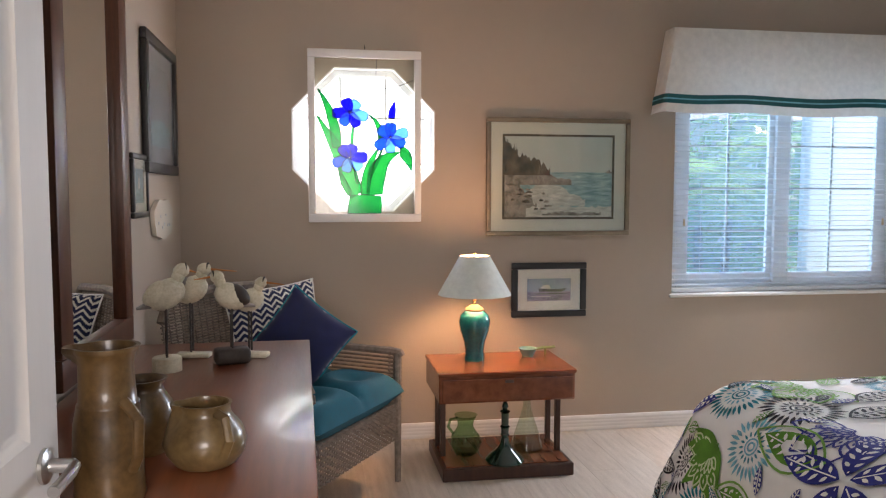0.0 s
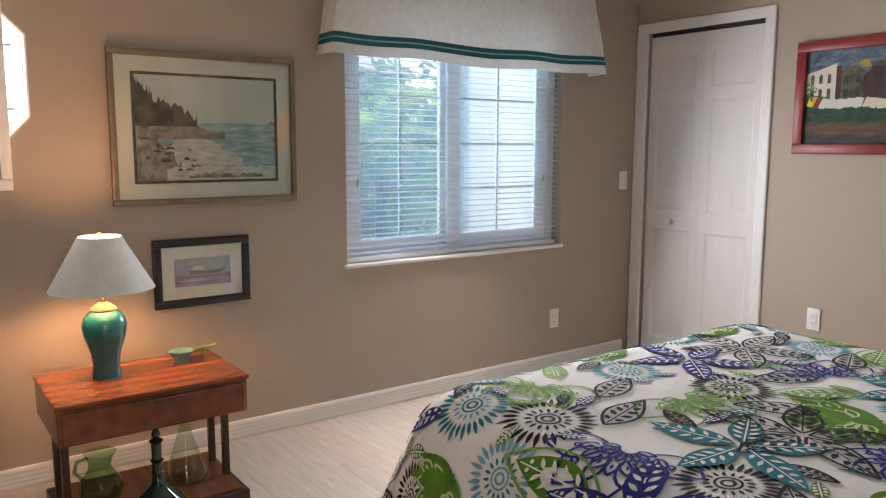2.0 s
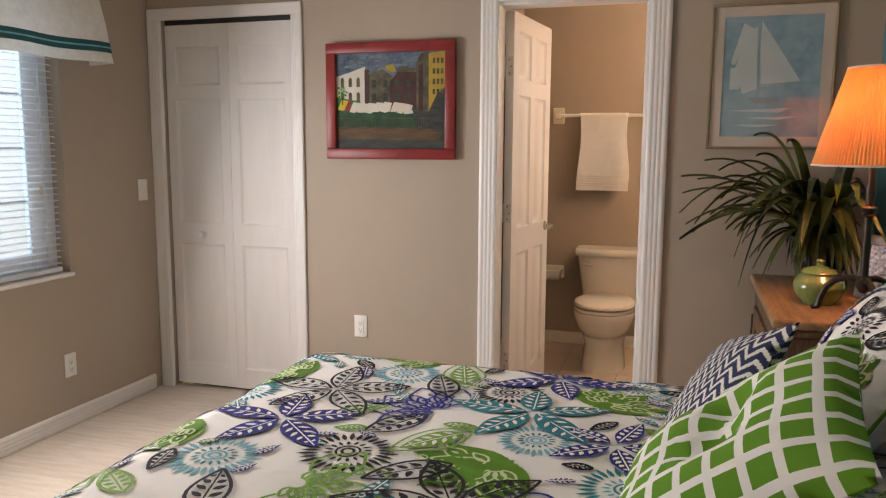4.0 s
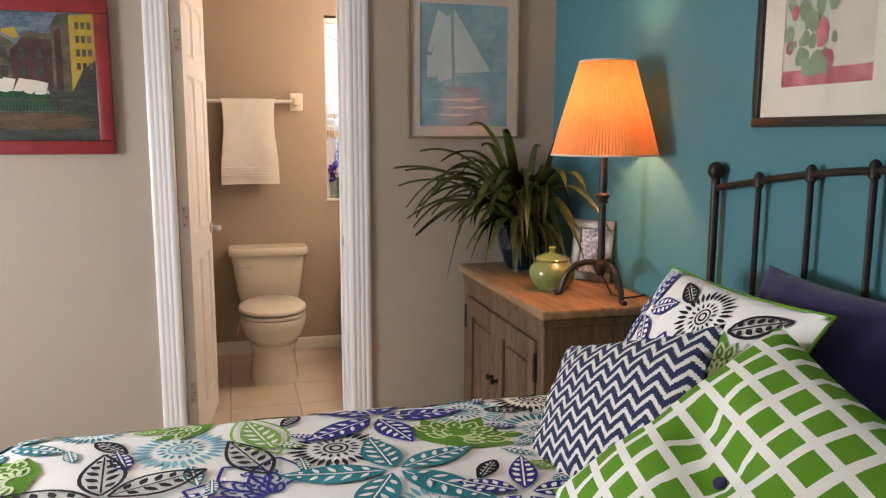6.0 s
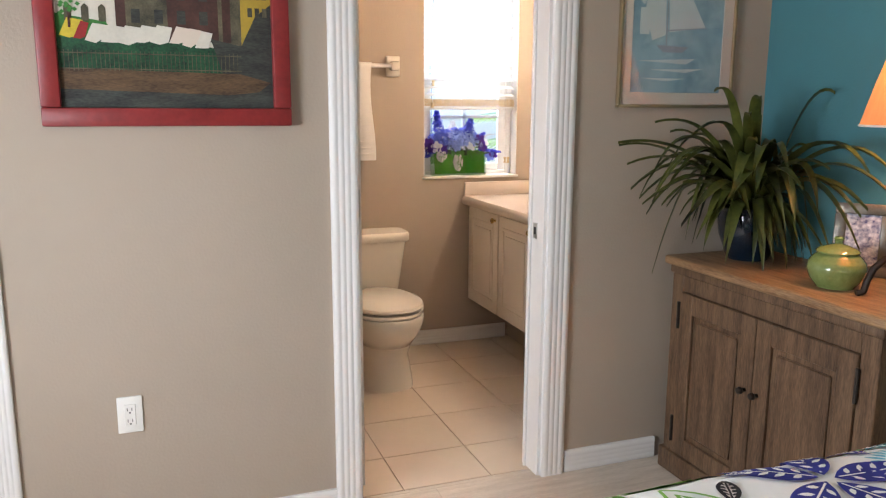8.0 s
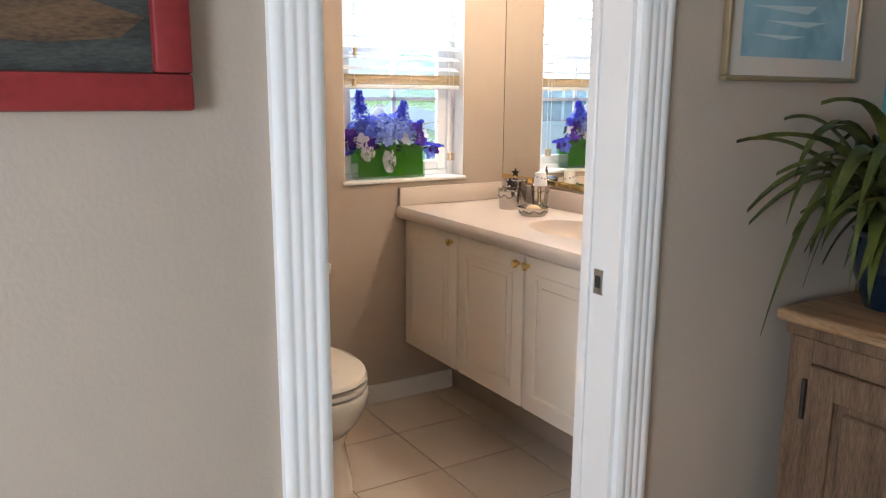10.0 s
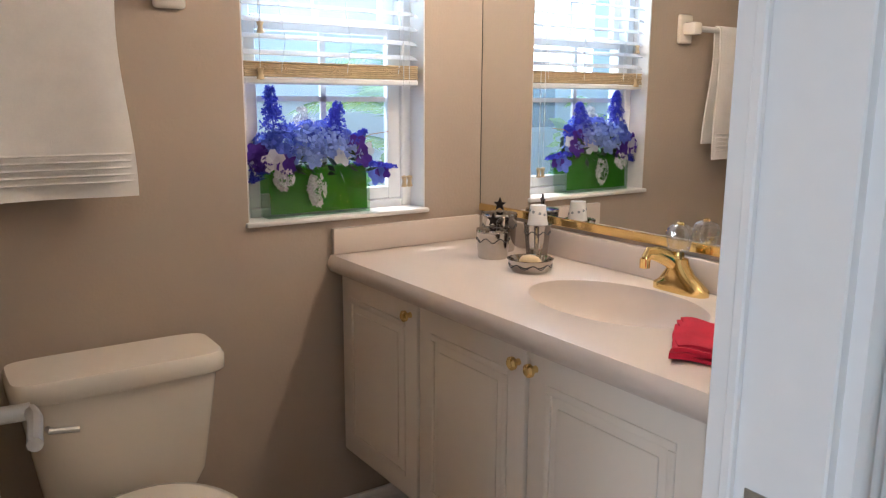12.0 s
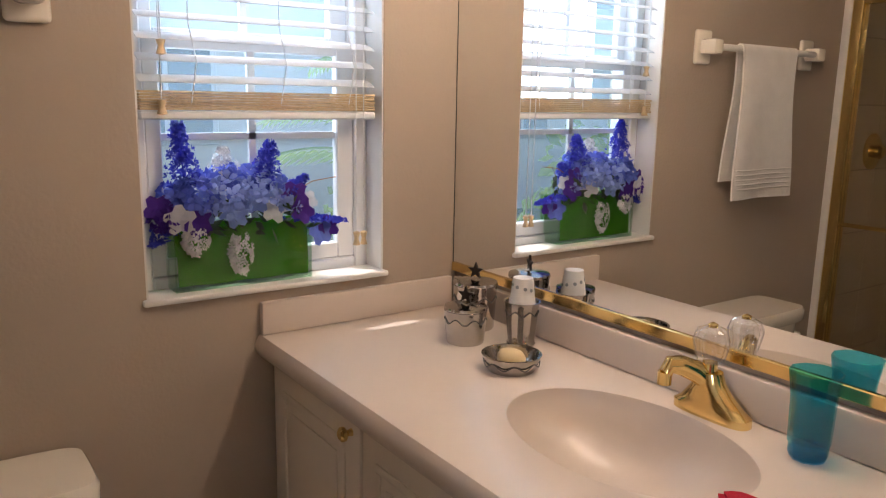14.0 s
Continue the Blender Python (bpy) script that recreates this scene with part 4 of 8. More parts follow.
def pillow(name, w, h, t, m, label, at, along, up, button=False, piping=None, group="bed pillows", print_items=()):
    """A stuffed pillow about its middle: its width runs along one way, its height up another."""
    o = thing(name, at[0], at[1], at[2], label, "pillow", group=group)
    ax = Vector(along).normalized()
    ay = (Vector(up) - ax * ax.dot(Vector(up))).normalized()
    o.matrix_basis = Matrix.Translation(at) @ Matrix((ax, ay, ax.cross(ay))).transposed().to_4x4()

    def skin(side):
        def f(s, q):
            a, b = 2 * s - 1, 2 * q - 1
            k = max(0.0, (1 - abs(a) ** 2.6) * (1 - abs(b) ** 2.6)) ** 0.55
            pin = 1 - 0.075 * (1 - abs(a) ** 2) * abs(b) ** 3, 1 - 0.075 * (1 - abs(b) ** 2) * abs(a) ** 3
            z = t / 2 * k + 0.006 * noise.noise((a * 3, b * 3, side))
            if button:
                for bx, by in ((0, 0), (-0.42, 0.1)):
                    z -= 0.055 * math.exp(-((a - bx) ** 2 + (b - by) ** 2) * 26) * k
                z *= 1 - 0.10 * math.cos(a * 7) * (1 - abs(b))
            return (a * w / 2 * pin[1], b * h / 2 * pin[0], side * z)
        return f
    bm = sheet(skin(1), 26, 22)
    sheet(skin(-1), 26, 22, bm)
    bmesh.ops.remove_doubles(bm, verts=bm.verts, dist=0.0008)
    part("cover", bm, m, o, smooth=80)
    if print_items:
        PRESS["into"] = bmesh.new()

        def on_front(u, v, lift):
            q = skin(1)(max(0, min(1, u / w + 0.5)), max(0, min(1, v / h + 0.5)))
            return Vector((q[0], q[1], q[2] + lift))
        PRESS["onto"] = on_front
        print_motifs(print_items)
        part("print", PRESS["into"], INKS, o, "printed flower pattern", smooth=None)
    if piping:
        ring = []
        for k in range(64):
            q = k / 16
            a, b = ((-1 + 2 * q, -1), (1, -1 + 2 * (q - 1)), (1 - 2 * (q - 2), 1), (-1, 1 - 2 * (q - 3)))[int(q) % 4]
            f = skin(0)((a + 1) / 2, (b + 1) / 2)
            ring.append((f[0] * 1.004, f[1] * 1.004, 0))
        part("piping", tube(ring + ring[:1], 0.004, 6), piping, o)
    if button:
        part("button", lathe([(0, 0), (0.012, 0.002), (0.010, 0.007), (0, 0.009)], 12, cx=0, cy=0), NAVYC, o, "small dark button").matrix_basis = pose(0, 0, t / 2 - 0.052)
    return o


pillow("pillow", 0.50, 0.54, 0.15, TRELLIS, "green pillow with a white trellis, buttoned, leaning on the stack", (2.775, 1.765, 0.822), (-0.968, 0.122, -0.2), (-0.24, -0.74, 0.62), button=True)
pillow("pillow", 0.52, 0.36, 0.11, CHEVRON, "navy and white zigzag woven lumbar pillow leaning on the stack", (3.155, 1.775, 0.818), (-0.90, -0.17, 0.31), (0.25, -0.38, 0.60))
SHAM = [("nf", -0.20, 0.06, 0.13, 0.4), ("k", 0.03, 0.10, 0.09, 0), ("gd", 0.18, -0.02, 0.12, 2.0), ("lo", -0.05, -0.10, 0.12, 1.0), ("bl", 0.20, 0.13, 0.07, 0.6), ("t", 0.08, -0.13, 0.07, 0), ("fl", -0.24, -0.12, 0.05, 1.2), ("fo", -0.08, 0.15, 0.05, 2.6), ("fg", 0.10, 0.02, 0.04, 0.5), ("s", -0.26, 0.17, 0.06, 0)]
pillow("pillow", 0.62, 0.42, 0.15, COVER, "white floral pillow sham with green piping against the headboard", (3.33, 1.46, 0.85), (-1, 0.03, 0.0), (0, -0.5, 0.82), piping=GREENI, print_items=SHAM)
pillow("pillow", 0.64, 0.44, 0.16, COVER, "white floral pillow sham at the head of the bed", (2.50, 1.44, 0.83), (-1, -0.03, 0.0), (0, -0.62, 0.72), piping=GREENI, print_items=[(q[0], -q[1], q[2], q[3], q[4] + 1) for q in SHAM])
pillow("pillow", 0.50, 0.42, 0.14, NAVYC, "plain navy pillow between the shams and headboard", (3.16, 1.285, 0.865), (-1, 0, -0.02), (0, -0.35, 0.9))

# ---- nightstand ----
ns = thing("nightstand", 1.78, 4.265, 0.0, "red-brown wooden nightstand with one drawer and an open base", "nightstand")
part("plinth", box(-0.31, 0.315, -0.225, 0.225, 0.0, 0.06, 0.004), DARKW, ns, "dark wooden base slab")
part("base_top", box(-0.29, 0.295, -0.205, 0.205, 0.0605, 0.066, 0.001), MAHOG, ns)
for px in (-0.295, 0.275):
    for py in (-0.06, 0.10):
        part("post", box(px, px + 0.025, py, py + 0.025, 0.06, 0.362, 0.002), DARKW, ns, "dark metal post")
part("case", box(-0.325, 0.32, -0.21, 0.215, 0.362, 0.488, 0.003), MAHOG, ns)
part("top", box(-0.33, 0.325, -0.222, 0.22, 0.488, 0.505, 0.003), MAHOGX, ns)
dr = part("drawer_front", box(-0.312, 0.307, -0.224, -0.211, 0.37, 0.475, 0.003), MAHOG, ns)
part("pull", box(-0.02, 0.02, -0.227, -0.2235, 0.455, 0.468, 0.001), DARKW, dr)

# ---- dresser ----
dresser = thing("dresser", 0.572, 2.69, 0.0, "long red-brown polished wooden dresser against the wall", "dresser", rz=1.1)
part("top", box(-0.325, 0.325, -0.84, 0.83, 0.755, 0.78, 0.004, 2), MAHOGP, dresser)
part("case", box(-0.32, 0.30, -0.825, 0.815, 0.08, 0.755, 0.003), MAHOG, dresser)
for k in range(3):
    for r in range(3):
        y0, z0 = -0.80 + k * 0.537, 0.10 + r * 0.215
        d = part("drawer_front", box(0.30, 0.316, y0, y0 + 0.525, z0, z0 + 0.205, 0.004), MAHOG, dresser)
        part("pull", tube([(0.316, y0 + 0.20, z0 + 0.1), (0.335, y0 + 0.22, z0 + 0.1), (0.335, y0 + 0.30, z0 + 0.1), (0.316, y0 + 0.32, z0 + 0.1)], 0.005, 8), DARKW, d)
part("plinth", box(-0.30, 0.27, -0.80, 0.79, 0, 0.08), DARKW, dresser)

# ---- bedside cabinet ----
cab = thing("cabinet", 4.47, 1.352, 0.0, "rustic reclaimed-pine cabinet with two panelled doors", "cabinet")
part("top", box(-0.475, 0.475, -0.222, 0.228, 0.80, 0.832, 0.010, 3), RUSTICT, cab, "worn honey pine top")
part("cornice", box(-0.455, 0.455, -0.215, 0.212, 0.77, 0.80, 0.006, 2), RUSTIC, cab)
part("side", box(-0.445, -0.425, -0.21, 0.195, 0.06, 0.77, 0.003), RUSTIC, cab)
part("side", box(0.425, 0.445, -0.21, 0.195, 0.06, 0.77, 0.003), RUSTIC, cab)
part("back", box(-0.425, 0.425, -0.21, -0.198, 0.06, 0.77), RUSTIC, cab)
part("bottom", box(-0.425, 0.425, -0.198, 0.185, 0.07, 0.09), RUSTIC, cab)
part("face_frame", box(-0.445, -0.385, 0.19, 0.205, 0.06, 0.77, 0.003), RUSTIC, cab)
part("face_frame", box(0.385, 0.445, 0.19, 0.205, 0.06, 0.77, 0.003), RUSTIC, cab)
part("face_frame", box(-0.385, 0.385, 0.19, 0.2045, 0.71, 0.77, 0.003), RUSTIC, cab)
part("plinth", box(-0.46, 0.46, -0.21, 0.218, 0.0, 0.085, 0.008, 2), RUSTIC, cab)
for a, b, kn in ((-0.383, -0.003, -0.028), (0.003, 0.383, 0.028)):
    d = part("door", box(a, b, 0.187, 0.200, 0.09, 0.708, 0.002), RUSTIC, cab)
    for nm, q in (("stile", (a, a + 0.065, 0.09, 0.708)), ("stile", (b - 0.065, b, 0.09, 0.708)), ("rail", (a + 0.065, b - 0.065, 0.09, 0.16)), ("rail", (a + 0.065, b - 0.065, 0.635, 0.708))):
        part(nm, box(q[0], q[1], 0.2005, 0.214, q[2], q[3], 0.003), RUSTIC, d)
    part("raised_panel", box(a + 0.085, b - 0.085, 0.2005, 0.209, 0.18, 0.615, 0.006), RUSTIC, d)
    kb = lathe([(0, 0), (0.007, 0), (0.006, 0.012), (0.013, 0.02), (0.010, 0.03), (0, 0.033)], 16)
    for v in kb.verts:
        v.co = Vector((kn + v.co.x, 0.213 + v.co.z, 0.46 + v.co.y))
    part("knob", kb, IRON, d, "dark iron knob")
    hx = -0.39 if a < -0.1 else 0.39
    for hz in (0.18, 0.62):
        part("hinge", tube([(hx, 0.215, hz - 0.05), (hx, 0.215, hz + 0.05)], 0.006, 8), IRON, d)

# ---- vanity and toilet ----
CZ = 0.866
vanity = thing("vanity", 5.905, 1.40, 0.012, "cream bathroom vanity cabinet with raised-panel doors", "vanity")
bm = box(-0.783, 0.783, -0.278, 0.25, 0.245, 0.68, 0.002)
for q in ((-0.783, 0.783, 0.232, 0.2498), (-0.783, -0.765, -0.278, 0.232), (0.765, 0.783, -0.278, 0.232)):
    cut(bm, q[0], q[1], q[2], q[3], 0.679, 0.805)
part("body", bm, THERM, vanity)
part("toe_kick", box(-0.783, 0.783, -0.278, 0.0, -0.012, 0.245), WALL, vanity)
EDGES = [(5.135, 5.385), (5.397, 5.831), (5.841, 6.25), (6.26, 6.67)]
for i, (a, b) in enumerate(EDGES):
    a, b = a - 5.905, b - 5.905
    d = part("door", box(a, b, 0.25, 0.268, 0.25, 0.795, 0.006, 2), THERM, vanity)
    w = 0.055
    for (p, q, r, s) in ((a + w, b - w, 0.305, 0.322), (a + w, b - w, 0.722, 0.739), (a + w, a + w + 0.017, 0.322, 0.722), (b - w - 0.017, b - w, 0.322, 0.722)):
        part("moulding", box(p, q, 0.266, 0.2725, r, s, 0.003, 2), THERM, d)
    part("raised_panel", box(a + w + 0.035, b - w - 0.035, 0.266, 0.272, 0.345, 0.70, 0.004, 2), THERM, d)
    kx = {1: b - 0.022, 2: a + 0.022, 3: a + 0.030, 0: b - 0.05}[i]
    kb = lathe([(0, 0), (0.008, 0), (0.006, 0.010), (0.0145, 0.017), (0.0145, 0.024), (0.009, 0.028), (0, 0.027)], 20)
    for v in kb.verts:
        v.co = Vector((kx + v.co.x, 0.267 + v.co.z, 0.762 + v.co.y))
    part("knob", kb, BRASS, d, "round antique brass knob")

counter = thing("countertop", 5.905, 1.40, 0.818, "pale cultured-marble countertop with a moulded oval basin", "countertop")
SCX, SCY, SA, SBY = -0.044, -0.008, 0.234, 0.162


def top_surface():
    bm = bmesh.new()
    n, x0, x1, y0, y1 = 64, -0.784, 0.784, -0.279, 0.291
    prof = [(1.0, 0.0), (0.985, -0.0015)] + [(f, -0.0015 - 0.125 * (1 - (f / 0.985) ** 2.4) ** 0.62) for f in (0.975, 0.955, 0.93, 0.89, 0.83, 0.75, 0.65, 0.54, 0.42, 0.3, 0.18, 0.06)]
    rings = []
    for f, dz in prof:
        rings.append([bm.verts.new((SCX + SA * f * math.cos(2 * math.pi * k / n), SCY + SBY * f * math.sin(2 * math.pi * k / n), 0.048 + dz)) for k in range(n)])
    for a, b in zip(rings, rings[1:]):
        for k in range(n):
            bm.faces.new((a[k], a[(k + 1) % n], b[(k + 1) % n], b[k]))
    bm.faces.new(rings[-1])
    outer = []
    for k in range(n):
        c, s = math.cos(2 * math.pi * k / n), math.sin(2 * math.pi * k / n)
        t = min((x1 - SCX) / c if c > 1e-9 else (x0 - SCX) / c if c < -1e-9 else 1e9, (y1 - SCY) / s if s > 1e-9 else (y0 - SCY) / s if s < -1e-9 else 1e9)
        outer.append(bm.verts.new((SCX + c * t, SCY + s * t, 0.048)))
    for k in range(n):
        bm.faces.new((outer[k], outer[(k + 1) % n], rings[0][(k + 1) % n], rings[0][k]))
    for cx, cy in ((x0, y0), (x1, y0), (x1, y1), (x0, y1)):
        q = bm.verts.new((cx, cy, 0.048))
        xs = min((v for v in outer if abs(v.co.x - cx) < 1e-6), key=lambda v: (v.co - q.co).length, default=None)
        ys = min((v for v in outer if abs(v.co.y - cy) < 1e-6), key=lambda v: (v.co - q.co).length, default=None)
        if xs and ys:
            bm.faces.new((q, xs, ys))
    return bm


part("slab_top", top_surface(), CULT, counter, smooth=50)
bm = sheet(lambda s, t: (-0.784 + 1.568 * s, 0.291 + 0.012 * math.sin(t * math.pi / 1.15), 0.048 - 0.045 * t - 0.0), 1, 8)
part("front_edge", bm, CULT, counter, smooth=60)
part("underside", box(-0.784, 0.784, 0.20, 0.295, 0.0, 0.004), CULT, counter)
part("backsplash", box(-0.784, 0.765, -0.262, -0.24, 0.049, 0.126, 0.004, 2), CULT, counter)
part("side_splash", box(0.765, 0.784, -0.24, 0.29, 0.049, 0.126, 0.004, 2), CULT, counter)
part("drain", lathe([(0, -0.0775), (0.02, -0.0775), (0.022, -0.080), (0, -0.082)], 20, cx=SCX, cy=SCY), BRASS, counter, "brass drain")

mirror = thing("mirror", 5.91, 1.14, 0.968, "wide frameless wall mirror with a brass bottom channel", "mirror")
part("mirror_glass", box(-0.775, 0.777, 0.0015, 0.007, 0.0, 0.95), MIRROR, mirror)
part("mirror_edge", box(0.777, 0.7795, 0.0015, 0.0075, 0.0, 0.95), SLOT, mirror, "dark polished glass edge")
part("bottom_channel", box(-0.775, 0.777, 0.0015, 0.013, -0.012, 0.012, 0.002), BRASS, mirror, "polished brass channel")

toilet = thing("toilet", 6.30, 2.318, 0.0, "almond porcelain toilet with the lid down", "toilet")


def loft(sections, bm=None, n=32):
    """Rounded-box or egg sections: (z, cx, half_x, half_y, power)."""
    bm = bm or bmesh.new()
    rings = []
    for z, cx, hx, hy, p in sections:
        ring = []
        for k in range(n):
            c, s = math.cos(2 * math.pi * k / n), math.sin(2 * math.pi * k / n)
            ring.append(bm.verts.new((cx + hx * abs(c) ** (2 / p) * (1 if c > 0 else -1), hy * abs(s) ** (2 / p) * (1 if s > 0 else -1), z)))
        rings.append(ring)
    for a, b in zip(rings, rings[1:]):
        for k in range(n):
            bm.faces.new((a[k], a[(k + 1) % n], b[(k + 1) % n], b[k]))
    bm.faces.new(rings[0][::-1])
    bm.faces.new(rings[-1])
    return bm


part("pedestal", loft([(0, -0.10, 0.20, 0.135, 2.6), (0.03, -0.10, 0.20, 0.132, 2.6), (0.16, -0.08, 0.18, 0.12, 2.4), (0.22, -0.09, 0.20, 0.14, 2.3)]), PORC, toilet, smooth=60)
part("bowl", loft([(0.215, -0.09, 0.20, 0.135, 2.3), (0.27, -0.11, 0.235, 0.165, 2.2), (0.33, -0.12, 0.255, 0.185, 2.2), (0.365, -0.12, 0.26, 0.19, 2.2), (0.375, -0.12, 0.255, 0.186, 2.2)]), PORC, toilet, smooth=60)
part("seat", loft([(0.377, -0.115, 0.25, 0.185, 2.2), (0.385, -0.115, 0.257, 0.19, 2.2), (0.396, -0.115, 0.255, 0.188, 2.2)]), PORC, toilet, smooth=50)
part("lid", loft([(0.405, -0.11, 0.25, 0.186, 2.2), (0.412, -0.11, 0.256, 0.191, 2.2), (0.424, -0.11, 0.25, 0.185, 2.2), (0.430, -0.10, 0.22, 0.16, 2.2)]), PORC, toilet, smooth=50)
part("lid_hinge", box(0.10, 0.14, -0.09, 0.09, 0.394, 0.416, 0.005, 2), PORC, toilet)
for by in (-0.09, 0.09):
    part("lid_bumper", box(-0.30, -0.28, by - 0.012, by + 0.012, 0.395, 0.407, 0.002), SLOT, toilet, "small dark rubber bumper")
part("tank", loft([(0.36, 0.275, 0.075, 0.165, 5), (0.40, 0.275, 0.085, 0.185, 5), (0.655, 0.275, 0.095, 0.222, 6)]), PORC, toilet, smooth=50)
part("tank_lid", loft([(0.655, 0.272, 0.102, 0.232, 7), (0.662, 0.272, 0.107, 0.238, 7), (0.695, 0.272, 0.107, 0.238, 7), (0.705, 0.272, 0.10, 0.232, 7)]), PORC, toilet, smooth=50)
part("flush_lever", tube([(0.178, 0.17, 0.60), (0.16, 0.17, 0.60), (0.158, 0.11, 0.592)], 0.007, 8), STEEL, toilet, "steel flush lever")
part("water_supply", tube([(0.385, 0.20, 0.15), (0.33, 0.20, 0.15), (0.32, 0.19, 0.2), (0.29, 0.17, 0.36)], 0.006, 8), BRASS, toilet)

# ---- pieces of the floors ----
rnd = random.Random(3)
plank_me = {}
row = 0
x = 0.232
while x < 5.05:
    w = min(0.178, 5.058 - x)
    y = 1.002 - rnd.uniform(0, 1.1)
    while y < 4.70:
        a, b = max(1.002, y), min(4.699, y + 1.2)
        if b - a > 0.02:
            key = (round(w, 3), round(b - a, 2))
            if key not in plank_me:
                ob = part("plank", box(0, w - 0.0007, 0, b - a - 0.0007, -0.008, 0.0, 0.0004), PLANK, floor, smooth=None)
                plank_me[key] = ob.data
            else:
                ob = new("plank", plank_me[key])
                ob.parent = floor
            ob.location = (x, a, 0)
        y += 1.2
    x += 0.178
tile_me = None
for i in range(6):
    for j in range(6):
        x, y = 4.99 + 0.345 * i, 1.185 + 0.345 * j
        x0, x1, y0, y1 = max(5.062, x), min(6.69, x + 0.341), max(1.125, y), min(2.965, y + 0.341)
        if x1 - x0 > 0.03 and y1 - y0 > 0.03:
            part("tile", box(x0, x1, y0, y1, -0.005, 0.001, 0.0012), TILE, floor_bath, smooth=None)

# ---- outdoors ----
GRASS = mat("lawn grass", (0.06, 0.11, 0.025), 0.9, var=0.4, scale=1.2, bump=0.8, bscale=40)
PAVE = mat("pale concrete", (0.60, 0.58, 0.54), 0.85, var=0.12, scale=1.5)
STUCCO = mat("white stucco", (0.84, 0.83, 0.81), 0.85, var=0.06, scale=2, bump=0.5, bscale=40)
LEAFG = thin_cloth("shrub leaf", (0.24, 0.38, 0.09), 0.6, 3)
TRUNK = mat("palm stem", (0.13, 0.12, 0.06), 0.7, var=0.3)
ROOFT = mat("grey roof tile", (0.22, 0.20, 0.19), 0.8, var=0.2)
WALLSHEET = thin_cloth("translucent white wall stand-in", (0.95, 0.95, 0.94), 0.9, 5)
WINDARK = mat("far window pane", (0.12, 0.16, 0.20), 0.1, var=0.1)
# Added out of view: keeps direct sun off the north window and blind.
solid("roof_eave", box(-0.6, 5.7, 4.905, 5.55, 2.46, 2.56, 0.01), STUCCO, "unseen white slab added above the garden windows to block the sun", "roof", "structure")
solid("ground", box(-60, 80, -60, 80, -0.30, -0.16), GRASS, "lawn around the house", "lawn", "structure")
solid("pavement", box(7.6, 12.0, -6, 6, -0.165, -0.14), PAVE, "pale concrete walk beside the house", "pavement", "structure")


def leaves_bm(n, rx, ry, rz, size, seed):
    """Loose single leaves through a lumpy crown."""
    r = random.Random(seed)
    bm = bmesh.new()
    for k in range(n):
        a, b = r.uniform(0, 6.283), r.uniform(-1, 1)
        q = (1 - b * b) ** 0.5
        rad = r.uniform(0.55, 1.0) * (0.75 + 0.35 * math.sin(a * 3 + b * 4))
        c = Vector((rx * rad * q * math.cos(a), ry * rad * q * math.sin(a), rz * (1 + rad * b)))
        d = Vector((r.uniform(-1, 1), r.uniform(-1, 1), r.uniform(-0.8, 0.5))).normalized()
        s = d.orthogonal().normalized() * size * 0.28
        L = size * r.uniform(0.7, 1.3)
        v = [bm.verts.new(c), bm.verts.new(c + d * L * 0.5 + s), bm.verts.new(c + d * L), bm.verts.new(c + d * L * 0.5 - s)]
        bm.faces.new(v)
    return bm


def shrub(x, y, rx, ry, rz, n, size, seed):
    o = thing("shrub", x, y, -0.16, "dense green garden shrub in sunlight", "shrub", group="garden shrubs")
    for k in range(4):
        a = k * 1.6 + seed
        part("stem", tube([(0.05 * math.cos(a), 0.05 * math.sin(a), 0), (0.3 * rx * math.cos(a), 0.3 * ry * math.sin(a), rz * 0.7), (0.6 * rx * math.cos(a), 0.6 * ry * math.sin(a), rz * 1.3)], 0.02, 6, taper=lambda q: 1 - 0.6 * q), TRUNK, o)
    part("crown", leaves_bm(n, rx, ry, rz, size, seed), LEAFG, o, smooth=None)


def palm(x, y, high, fronds, seed):
    r = random.Random(seed)
    o = thing("palm", x, y, -0.16, "clumping palm with arching green fronds", "palm", group="garden palms")
    for k in range(4):
        a = k * 1.57 + seed
        part("stem", tube([(0.12 * math.cos(a), 0.12 * math.sin(a), 0), (0.2 * math.cos(a), 0.2 * math.sin(a), high * 0.55)], 0.03, 8, taper=lambda q: 1 - 0.4 * q), TRUNK, o)
    for k in range(fronds):
        a, reach, rise = r.uniform(0, 6.283), r.uniform(0.6, 1.2), r.uniform(0.5, 1.2)
        z0 = high * r.uniform(0.35, 0.6)
        bm = bmesh.new()
        pts = [Vector((math.cos(a) * reach * q, math.sin(a) * reach * q, z0 + rise * (1.7 * q - 1.15 * q * q))) for q in [i / 14 for i in range(15)]]
        tube(pts, 0.008, 5, bm)
        for i in range(3, 15):
            t = (pts[i] - pts[i - 1]).normalized()
            side = t.cross(Vector((0, 0, 1))).normalized()
            for s in (-1, 1):
                L = 0.34 * math.sin(math.pi * (i - 1) / 15) + 0.08
                for h in (0, 0.5):
                    p = pts[i] - t * h * reach / 14
                    d = (side * s + t * 0.7 + Vector((0, 0, -0.35))).normalized()
                    w = t * 0.014
                    v = [bm.verts.new(p - w), bm.verts.new(p + d * L * 0.5 + w * 1.3), bm.verts.new(p + d * L), bm.verts.new(p + d * L * 0.5 - w * 1.3)]
                    bm.faces.new(v)
        part("frond", bm, LEAFG, o, smooth=None)


